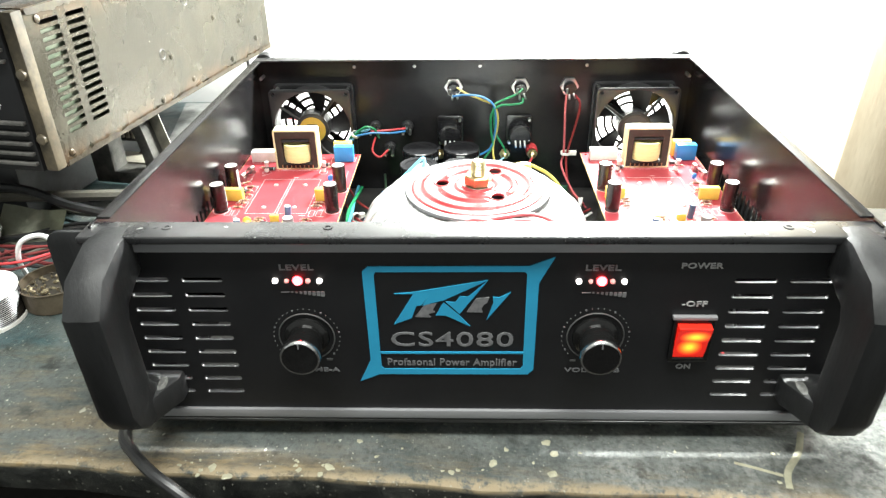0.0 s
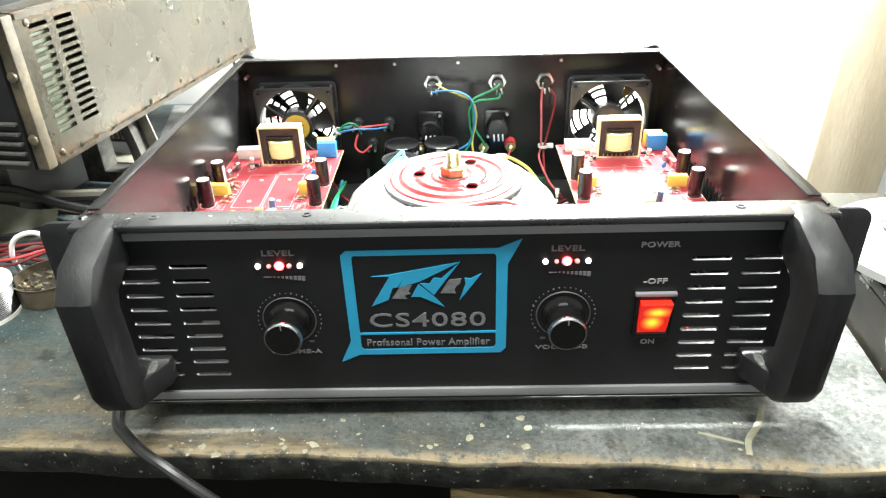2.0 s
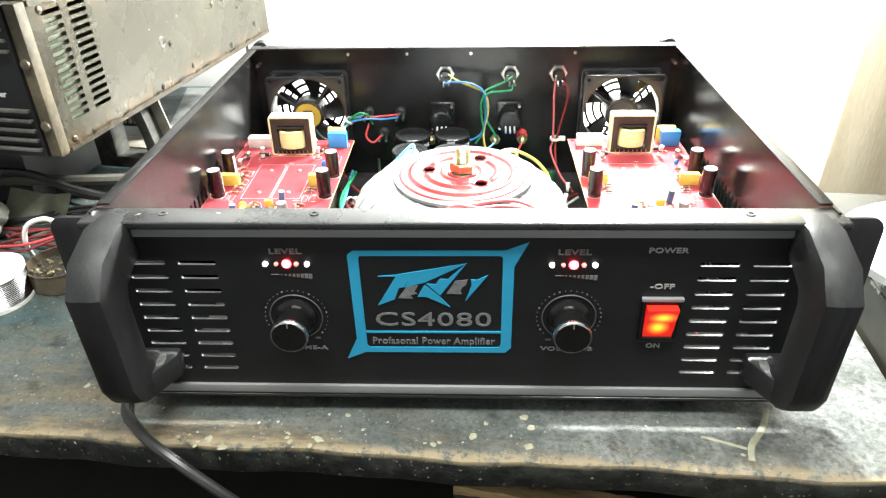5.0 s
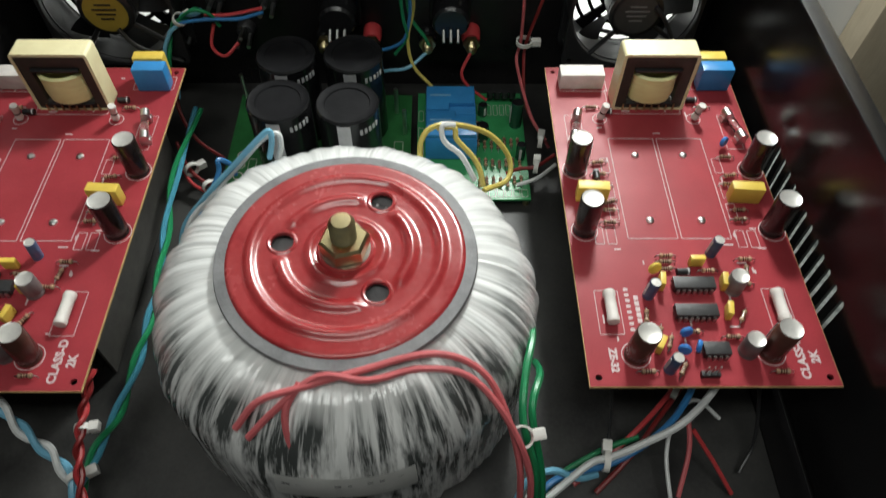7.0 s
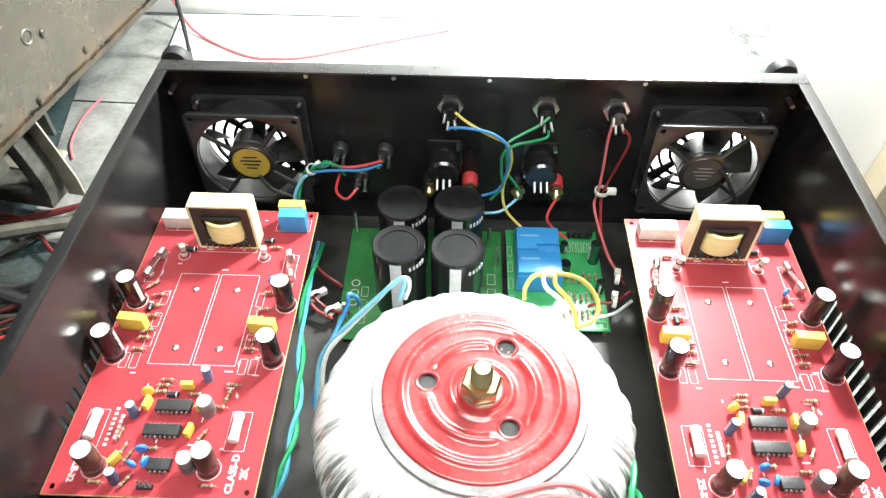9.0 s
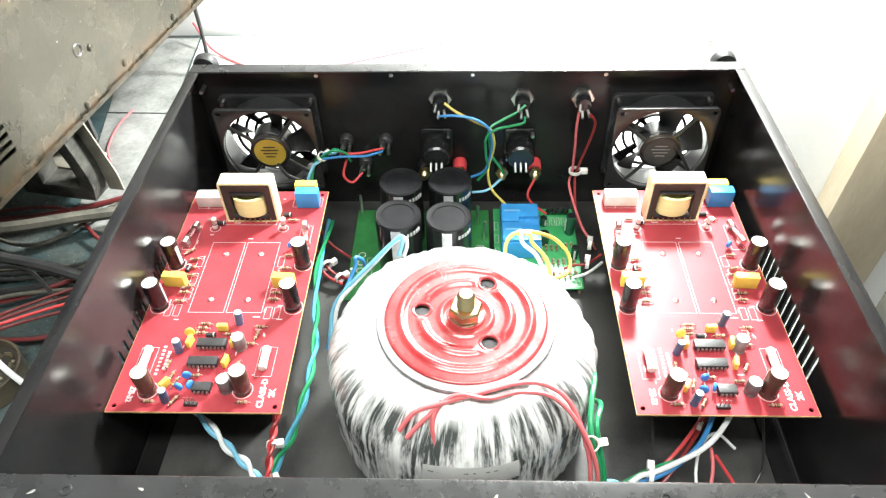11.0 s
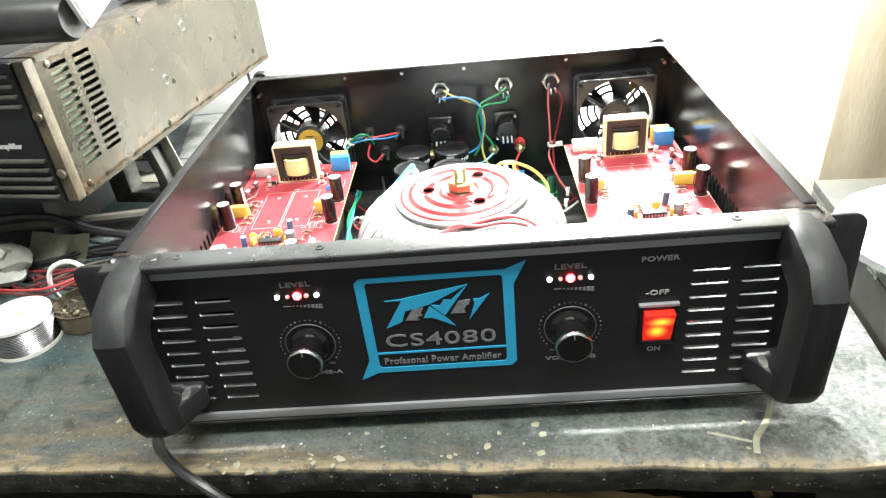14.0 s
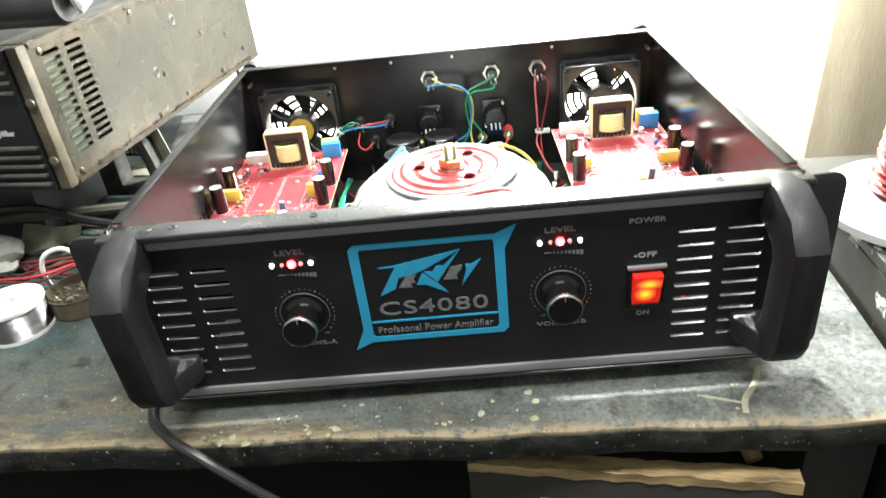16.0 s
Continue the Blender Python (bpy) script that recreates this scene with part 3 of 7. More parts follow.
def side_wall(parent, x):
    slots = [rounded(0.1262 + 0.0085 * k, 0.066, 0.0036, 0.044, 0.0017, 3) for k in range(12)]
    b = cut_plate([[(0.004, ZB), (YB, ZB), (YB, ZT), (0.004, ZT)]] + slots, 0.0016)
    part("side_wall", moved(b, pose(x, 0, 0) @ SIDE), M["chassis"], parent, "glossy black side wall with vent slots")
    # folded top edge
    s = 1 if x < XC else -1
    part("top_fold", box(min(x, x + s * 0.008), max(x, x + s * 0.008), 0.0132, YB - 0.002, ZT - 0.0002, ZT + 0.0012, 0.0004), M["chassis"], parent)


FANS = ((-0.1225, 0.0885), (0.1980, 0.0885))


def rear_panel(parent):
    holes = []
    for cx, cz in FANS:
        for r0, r1 in ((0.0110, 0.0165), (0.0188, 0.0243), (0.0266, 0.0321), (0.0344, 0.0385)):
            for a in range(4):
                holes.append(arc_slot(cx, cz, r0, r1, 45 + 90 * a + 7, 45 + 90 * a + 83, 8))
    b = cut_plate([[(X0, ZB), (X1, ZB), (X1, ZT), (X0, ZT)]] + holes, 0.0016)
    part("rear_panel", moved(b, pose(0, YB, 0) @ UPRIGHT), M["chassis"], parent, "black rear panel with ring-shaped fan vents")
    part("top_fold", box(X0, X1, YB - 0.010, YB + 0.002, ZT - 0.0002, ZT + 0.0014, 0.0005), M["rim"], parent)
    for x in (X0 + 0.006, X1 - 0.006):
        for z in (0.136,):
            part("screw", rod((x, YB - 0.012, z), (x, YB - 0.001, z), 0.0016, 8), M["solder"], parent, "bright screw end")
    for x in (X0 + 0.006, X1 - 0.010):
        b = lathe([(0, 0), (0.009, 0), (0.010, 0.002), (0.010, 0.008), (0.008, 0.010), (0, 0.010)], 18)
        part("rear_corner", moved(b, pose(x, YB + 0.008, ZT - 0.006, -90)), M["handle"], parent, "black plastic corner guard")
    for x in (-0.08, -0.02, 0.15, 0.045):
        part("screw", moved(lathe([(0, 0.0008), (0.0014, 0.0006), (0.0018, 0)], 8), pose(x, YB - 0.0012, 0.1445, 90)), M["solder"], parent)


def amp_case():
    t = thing("power_amplifier", "black rack power amplifier with open top and lit switch", "amplifier", m=pose(0, 0, 0))
    part("floor_pan", box(X0, X1, 0.002, YB, ZB - 0.002, ZB, 0.0004), M["floor"], t, "black floor pan")
    for x in (X0, X1):
        side_wall(t, x)
    rear_panel(t)
    for x in (X0 + 0.04, X1 - 0.04):
        for y in (0.04, 0.31):
            part("foot", moved(lathe([(0, 0), (0.010, 0), (0.012, 0.010), (0, 0.010)], 18), pose(x, y, 0.0)), M["handle"], t)
    # inner folded rails
    part("floor_rail", box(X0 + 0.002, X0 + 0.016, 0.02, 0.33, ZB, ZB + 0.002), M["chassis"], t)
    part("floor_rail", box(X1 - 0.016, X1 - 0.002, 0.02, 0.33, ZB, ZB + 0.002), M["chassis"], t)
    # front top rail with screw holes
    rail = part("front_rail", box(X0 - 0.004, X1 + 0.004, -0.0062, 0.0128, 0.1456, 0.1506, 0.0016, seg=3), M["rim"], t, "scuffed black top rail")
    for x in (-0.135, -0.045, 0.125, 0.205):
        part("screw", moved(lathe([(0, 0.0), (0.0013, 0.0001), (0.0016, 0.0006), (0.0026, 0.0006), (0.003, 0)], 12), pose(x, 0.005, 0.1505)), M["rim"], t)
    for x, y, ln, a in ((0.052, 0.003, 0.006, 62), (0.186, 0.005, 0.008, -58), (0.190, 0.000, 0.006, -75), (0.214, 0.004, 0.007, -50), (0.2165, 0.001, 0.005, 70), (-0.150, 0.004, 0.004, 30), (-0.102, 0.006, 0.003, -20), (0.105, 0.002, 0.003, 45)):
        b = lathe([(0, 0.00025), (1, 0.0)], 10)
        for v in b.verts:
            v.co.x, v.co.y = v.co.x * ln / 2, v.co.y * 0.0006 * (1 + 0.5 * math.sin(9 * v.co.x))
        part("scratch", moved(b, pose(x, y, 0.1506, 0, 0, a)), M["solder"], t, "bare metal scratch")
    # front panel: a plate with louvre slots
    holes = []
    for cx in (-0.1505, -0.1195, 0.1922, 0.2228):
        for k in range(9):
            holes.append(rounded(cx, 0.1196 - 0.01025 * k, 0.0235, 0.0030, 0.0014, 3))
    b = cut_plate([[(X0 - 0.004, 0.0145), (X1 + 0.004, 0.0145), (X1 + 0.004, 0.147), (X0 - 0.004, 0.147)]] + holes, 0.0018)
    fp = part("front_panel", moved(b, pose(0, 0.0009, 0) @ UPRIGHT), M["panel"], t, "black slotted front panel")
    part("silver_strip", box(X0 + 0.002, X1 - 0.002, -0.0024, 0.0002, 0.1388, 0.1450, 0.0007), M["silver"], t, "grey strip along the top")
    part("silver_strip", box(X0 + 0.012, X1 - 0.012, -0.0024, 0.0002, 0.0178, 0.0242, 0.0007), M["silver"], t, "grey strip along the bottom")
    for s in (-1, 1):
        ear = rounded(0, 0.0, 0.030, 0.131, 0.008, 5)
        b = cut_plate([[(XC + s * 0.2288 + x, 0.0818 + y) for x, y in ear]], 0.003, 0.0004)
        part("rack_ear", moved(b, pose(0, 0.0068, 0) @ UPRIGHT), M["handle"], t, "black rounded rack ear")
    # handles: a kinked grip, with a wedge-shaped lower foot reaching in to the panel
    for s in (-1, 1):
        outer = [(0.0, 0.1460), (-0.012, 0.1465), (-0.035, 0.1385), (-0.0455, 0.1245), (-0.0425, 0.058), (-0.038, 0.048), (-0.030, 0.041), (0.0, 0.035)]
        inner = [(0.0, 0.048), (-0.016, 0.052), (-0.0240, 0.062), (-0.0265, 0.108), (-0.022, 0.119), (-0.004, 0.127), (0.0, 0.127)]
        b = cut_plate([outer + inner], 0.0225, 0.0052)
        bmesh.ops.transform(b, matrix=SIDE, verts=b.verts)
        h = part("handle", moved(b, pose(XC + s * 0.2022, 0, 0)), M["handle"], t, "chunky black plastic carry handle")
        foot = [(0.212, 0.0), (0.1835, 0.0), (0.1835, -0.007), (0.1940, -0.027), (0.199, -0.031), (0.210, -0.031)]
        b = cut_plate([[(XC + s * x, y) for x, y in foot]], 0.018, 0.0022)
        part("handle_foot", moved(b, pose(0, 0, 0.0445)), M["handle"], h)
        b = lathe([(0, 0.0006), (0.6, 0.0005), (1, 0.0)], 9)
        for v in b.verts:
            k = 1 + 0.5 * noise.noise(Vector((v.co.x * 1.3, v.co.y * 1.3, 7.0 + s)))
            v.co.x, v.co.y = v.co.x * k * 0.0045, v.co.y * k * 0.0060
        part("worn_patch", moved(b, pose(XC + s * 0.1905, -0.0125, 0.0535)), M["worn_plastic"], h, "pale worn patch on the handle foot")
    return t


amp = amp_case()


def on_panel(x, z, y=-0.0003):
    return pose(x, y, z) @ UPRIGHT


def badge():
    """The blue frame with its two horns, the maker's mark as plain shapes, and the lettering."""
    o = [(-0.0240, 0.1288), (0.0664, 0.1292), (0.0802, 0.1350), (0.0720, 0.1181), (0.0718, 0.0562), (0.0684, 0.0524), (-0.0216, 0.0520), (-0.0339, 0.0463), (-0.0266, 0.0628), (-0.0274, 0.1256)]
    i = [(-0.0199, 0.1252), (0.0639, 0.1255), (0.0652, 0.1240), (0.0653, 0.0588), (0.0640, 0.0565), (-0.0188, 0.0561), (-0.0202, 0.0580), (-0.0209, 0.1234)]
    f = part("badge_frame", moved(cut_plate([o, i], 0.0006), on_panel(0, 0)), M["label_blue"], amp, "bright blue printed frame")
    part("badge_line", moved(cut_plate([[(-0.0205, 0.0676), (0.0655, 0.0680), (0.0655, 0.0694), (-0.0205, 0.0690)]], 0.0006), on_panel(0, 0)), M["label_blue"], f)
    shapes = (
        [(-0.0100, 0.1107), (0.0011, 0.1118), (0.0436, 0.1200), (0.0187, 0.1066), (0.0059, 0.1026), (0.0100, 0.1103)],
        [(0.0010, 0.1105), (0.0100, 0.1103), (0.0055, 0.1029), (0.0025, 0.1024), (-0.0006, 0.0939), (-0.0112, 0.0892)],
        [(0.0436, 0.1200), (0.0346, 0.1073), (0.0274, 0.0969), (0.0192, 0.1055), (0.0249, 0.1049), (0.0276, 0.1091), (0.0323, 0.1087)],
        [(0.0181, 0.1047), (0.0269, 0.0963), (0.0335, 0.0882), (0.0193, 0.0957), (0.0135, 0.0958)],
        [(0.0463, 0.1087), (0.0499, 0.1083), (0.0565, 0.1119), (0.0429, 0.0927), (0.0467, 0.1044)],
    )
    for s in shapes:
        part("badge_bolt", moved(cut_plate([s], 0.0006), on_panel(0, 0)), M["label_blue"], f)
    for s in ([(0.0073, 0.1034), (0.0142, 0.1042), (0.0117, 0.0995), (0.0132, 0.0981), (0.0092, 0.0968), (0.0107, 0.0943), (0.0017, 0.0947)], [(0.0368, 0.1075), (0.0443, 0.1084), (0.0433, 0.1047), (0.0413, 0.1034), (0.0400, 0.1005), (0.0407, 0.0980), (0.0315, 0.0982)]):
        part("badge_mark", moved(cut_plate([s], 0.0005), on_panel(0, 0)), M["label_grey"], f)
    part("lettering", moved(fit_words("CS4080", 0.0724, 0.0102, 0.004), on_panel(0.0228, 0.0779)), M["label_grey"], f, "grey model lettering")
    part("lettering", moved(fit_words("Profasonal Power Amplifier", 0.0779, 0.0051, 0.012), on_panel(0.0226, 0.0611)), M["label_grey"], f)


badge()


M["mark_print"] = surf("soft_grey_print", (0.20, 0.20, 0.20), (0.15, 0.15, 0.15), 200, 0.5)
M["dim_print"] = surf("faint_grey_print", (0.07, 0.07, 0.07), (0.05, 0.05, 0.05), 200, 0.5)


def knob(x, z):
    """A turned black knob with a chrome rim and a thin pointer, on its dial."""
    b = lathe([(0, 0), (0.0136, 0), (0.0132, 0.002), (0.0106, 0.003), (0.0106, 0.0150), (0.0117, 0.0158), (0.0117, 0.0195), (0.0104, 0.0212), (0, 0.0212)], 40)
    k = part("volume_knob", moved(b, pose(x, -0.0002, z, 90)), M["knob"], amp, "black volume knob with a bright rim")
    b = lathe([(0.0114, 0.0186), (0.0120, 0.0190), (0.0120, 0.0200), (0.0113, 0.0212), (0.0104, 0.0214)], 40)
    part("rim", moved(b, pose(x, -0.0002, z, 90)), M["chrome"], k, "chrome rim")
    part("pointer", box(x - 0.0004, x + 0.0004, -0.0218, -0.0212, z + 0.0070, z + 0.0102), M["label_grey"], k)
    part("dial_ring", moved(lathe([(0.0160, 0.0002), (0.0165, 0.0007), (0.0170, 0.0002)], 48), pose(x, -0.0002, z, 90)), M["dim_print"], k)
    for i in range(27):
        a = radians(-40 + 260 * i / 26)
        s = 0.0011 if i % 5 == 0 else 0.0006
        part("dial_mark", moved(cut_plate([rounded(0.0197 * math.cos(a), 0.0197 * math.sin(a), s, s, s * 0.3, 2)], 0.0004), on_panel(x, z)), M["label_grey"] if i % 5 == 0 else M["mark_print"], k)


def led_row(x, z):
    for dx, r, key in ((-0.0128, 0.0017, "led_white"), (-0.0062, 0.0013, "led_dim"), (0.0, 0.0029, "led_red"), (0.0060, 0.0015, "led_dim"), (0.0125, 0.0017, "led_white")):
        b = lathe([(r, 0), (r, 0.0006), (r * 0.8, 0.0016), (r * 0.4, 0.0021), (0, 0.0022)], 16)
        led = part("level_led", moved(b, pose(x + dx, -0.0002, z, 90)), M[key], amp, "lit level light")
        if key == "led_red":
            part("lit_core", moved(lathe([(0.0015, 0.0014), (0.0014, 0.0023), (0, 0.0025)], 14), pose(x + dx, -0.0002, z, 90)), M["led_hot"], led, "white-hot core of the light")
    part("lettering", moved(fit_words("LEVEL", 0.0195, 0.0036), on_panel(x + 0.0002, z + 0.0085)), M["label_grey"], amp)
    part("level_mark", moved(cut_plate([rounded(0, 0, 0.0048, 0.0005, 0.0001, 1)], 0.0004), on_panel(x - 0.0080, z - 0.0078)), M["label_grey"], amp)
    for i in range(8):
        h = 0.0008 + 0.00036 * i
        part("level_mark", moved(cut_plate([rounded(0, -h / 2, 0.0010 + 0.00016 * i, h, 0.0002, 1)], 0.0004), on_panel(x - 0.0040 + 0.0025 * i, z - 0.0074)), M["label_grey"], amp)


M["led_dim"] = surf("dim_red_led", (0.75, 0.35, 0.32), (0.6, 0.25, 0.22), 80, 0.3, emit=0.35)
knob(-0.0635, 0.0800)
knob(0.1068, 0.0810)
led_row(-0.0645, 0.1194)
led_row(0.1070, 0.1194)
M["switch_print"] = surf("bright_grey_print", (0.36, 0.36, 0.36), (0.26, 0.26, 0.26), 300, 0.5)
for txt, x, z, s in (("POWER", 0.1612, 0.1293, 0.0228), ("-OFF", 0.1608, 0.1040, 0.0142), ("ON", 0.1610, 0.0590, 0.0086), ("VOLUME-A", -0.0627, 0.0550, 0.0332), ("VOLUME-B", 0.1070, 0.0557, 0.0332)):
    part("lettering", moved(fit_words(txt, s, 0.0034 if len(txt) < 8 else 0.0029), on_panel(x, z)), M["label_grey"] if len(txt) > 7 else M["switch_print"], amp)
for x in (-0.0515, 0.0950, 0.1190):
    part("lettering", moved(cut_plate([rounded(0, 0, 0.0034, 0.0014, 0.0002, 1)], 0.0004), on_panel(x, 0.0630)), M["dim_print"], amp)


def power_switch(x, z):
    s = part("power_switch", moved(cut_plate([rounded(0, 0, 0.0225, 0.0300, 0.0012), rounded(0, 0, 0.0190, 0.0255, 0.0006)], 0.003, 0.0005), on_panel(x, z, -0.0012)), M["knob"], amp, "black switch frame with lit red rocker")
    part("top_edge", box(x - 0.0125, x + 0.0125, -0.0032, -0.0002, z + 0.0150, z + 0.0172, 0.0004), M["silver"], s)
    b = bmesh.new()
    prof = [(-0.0006, 0.0125), (-0.0078, 0.0118), (-0.0040, 0.0), (-0.0018, -0.0122), (-0.0006, -0.0125)]
    for k in range(len(prof) - 1):
        (y0, z0), (y1, z1) = prof[k], prof[k + 1]
        b.faces.new([b.verts.new(v) for v in ((x - 0.0094, y0, z + z0), (x + 0.0094, y0, z + z0), (x + 0.0094, y1, z + z1), (x - 0.0094, y1, z + z1))])
    for sx in (-0.0094, 0.0094):
        b.faces.new([b.verts.new((x + sx, y, z + q)) for y, q in prof])
    bmesh.ops.remove_doubles(b, verts=b.verts, dist=1e-5)
    bmesh.ops.recalc_face_normals(b, faces=b.faces)
    part("rocker", b, M["rocker"], s, "glowing red rocker, switched on", smooth=False)


power_switch(0.1620, 0.0797)


# ---------------------------------------------------------------- inside: circuit boards
def electrolytic(r, h, sleeve, top, name="capacitor", parent=None, m=None, cache={}):
    key = (r, h, sleeve, top)
    if key not in cache:
        b = lathe([(0, 0), (r, 0), (r, 0.0012), (r * 0.93, 0.0018), (r, 0.0026), (r, h - 0.0006), (r * 0.92, h)], 20)
        c = lathe([(r * 0.92, h), (r * 0.80, h - 0.0003), (0, h - 0.0003)], 20)
        cache[key] = (place_mesh(name, b, M[sleeve]), place_mesh("can_top", c, M[top]), place_mesh("stripe", moved(cut_plate([rounded(0, 0, r * 0.5, h * 0.7, 0.0004)], 0.0003), pose(0, -r - 0.00005, h * 0.5, 90)), M["print_white"]))
    a, c, s = cache[key]
    ob = share(name, a, parent, m)
    share("can_top", c, ob, Matrix())
    share("stripe", s, ob, pose(0, 0, 0, 0, 0, 37 * len(cache) + 25))
    return ob


def chip_mesh(pins):
    n = pins // 2
    ln = n * 0.00254 + 0.0012
    b = box(-ln / 2, ln / 2, -0.0031, 0.0031, 0.0012, 0.0048, 0.0003)
    legs = bmesh.new()
    for i in range(n):
        x = (i - (n - 1) / 2) * 0.00254
        for s in (-1, 1):
            box(x - 0.0007, x + 0.0007, s * 0.0031 if s > 0 else -0.0040, 0.0040 if s > 0 else -0.0031, 0.0006, 0.0032, bm=legs)
            box(x - 0.0003, x + 0.0003, s * 0.0038 - 0.0002, s * 0.0038 + 0.0002, 0, 0.0012, bm=legs)
    return place_mesh("chip", b, M["chip"]), place_mesh("lead_frame", legs, M["solder"], False)


def small_resistor_mesh(ln=0.0062, r=0.0011):
    b = lathe([(0, -ln / 2), (r, -ln / 2 + 0.0003), (r * 1.1, -ln / 3), (r * 0.85, -ln / 4), (r * 0.85, ln / 4), (r * 1.1, ln / 3), (r, ln / 2 - 0.0003), (0, ln / 2)], 10)
    moved(b, pose(0, 0, 0.0017, 0, 90))
    w = tube([(-ln / 2 - 0.0018, 0, 0), (-ln / 2 - 0.0014, 0, 0.0015), (-ln / 2 + 0.0003, 0, 0.0017)], 0.0003, 5, 3)
    tube([(ln / 2 + 0.0018, 0, 0), (ln / 2 + 0.0014, 0, 0.0015), (ln / 2 - 0.0003, 0, 0.0017)], 0.0003, 5, 3, bm=w)
    band = bmesh.new()
    lathe([(r * 0.88, -0.0003), (r * 0.89, 0), (r * 0.88, 0.0003)], 10, band)
    moved(band, pose(0, 0, 0.0017, 0, 90))
    return place_mesh("resistor", b, M["resistor"]), place_mesh("lead_wire", w, M["solder"]), place_mesh("band", band, M["cap_brown"])


DIP14, DIP8, RES = chip_mesh(14), chip_mesh(8), small_resistor_mesh()


def outline(b, x, y, w, h, t=0.0003, rot=0):
    c = cut_plate([rounded(0, 0, w, h, 0.0004, 1), rounded(0, 0, w - 2 * t, h - 2 * t, 0.0002, 1)], 0.0001)
    merge(b, c, pose(x, y, 0.00012, 0, 0, rot))


def ei_transformer(parent, m):
    """A ferrite coil: cream tape round a dark core, yellow winding in the window."""
    w, h, d = 0.040, 0.037, 0.0125
    core = moved(cut_plate([rounded(0, h / 2, w - 0.003, h - 0.002, 0.001, 2), rounded(0, h / 2 - 0.001, w * 0.66, h * 0.62, 0.001, 2)], d - 0.001, 0.0004), UPRIGHT)
    ob = part("coil", core, M["ferrite"], parent, "ferrite coil with yellow winding and cream tape")
    ob.matrix_basis = m
    tape = moved(cut_plate([rounded(0, h / 2, w, h + 0.001, 0.0018, 3), rounded(0, h / 2, w - 0.0032, h - 0.0022, 0.001, 2)], d), UPRIGHT)
    part("tape", tape, M["cream"], ob, "cream tape")
    wind = bmesh.new()
    prof = [(0.0095, -0.0108), (0.0122, -0.0100), (0.0130, -0.004), (0.0126, 0.002), (0.0130, 0.0062), (0.0110, 0.0072)]
    lathe(prof, 28, wind)
    bmesh.ops.scale(wind, vec=(0.96, 0.66, 1), verts=wind.verts)
    part("winding", moved(wind, pose(0, -0.0015, h / 2 - 0.0015)), M["coil"], ob, "yellow taped winding")
    for s in (-1, 1):
        part("bobbin_flange", box(-0.0125, 0.0125, -0.0075, 0.0075, h / 2 - 0.003 + s * 0.0112, h / 2 - 0.003 + s * 0.0112 + 0.0012, 0.0003), M["chip"], ob, "dark bobbin flange")
    for i in range(8):
        part("pin", box(-0.014 + 0.004 * i - 0.0004, -0.014 + 0.004 * i + 0.0004, -0.0072, -0.0064, 0, 0.0045), M["brass"], ob)
    return ob


BW, BH, BZ = 0.106, 0.2035, 0.0770


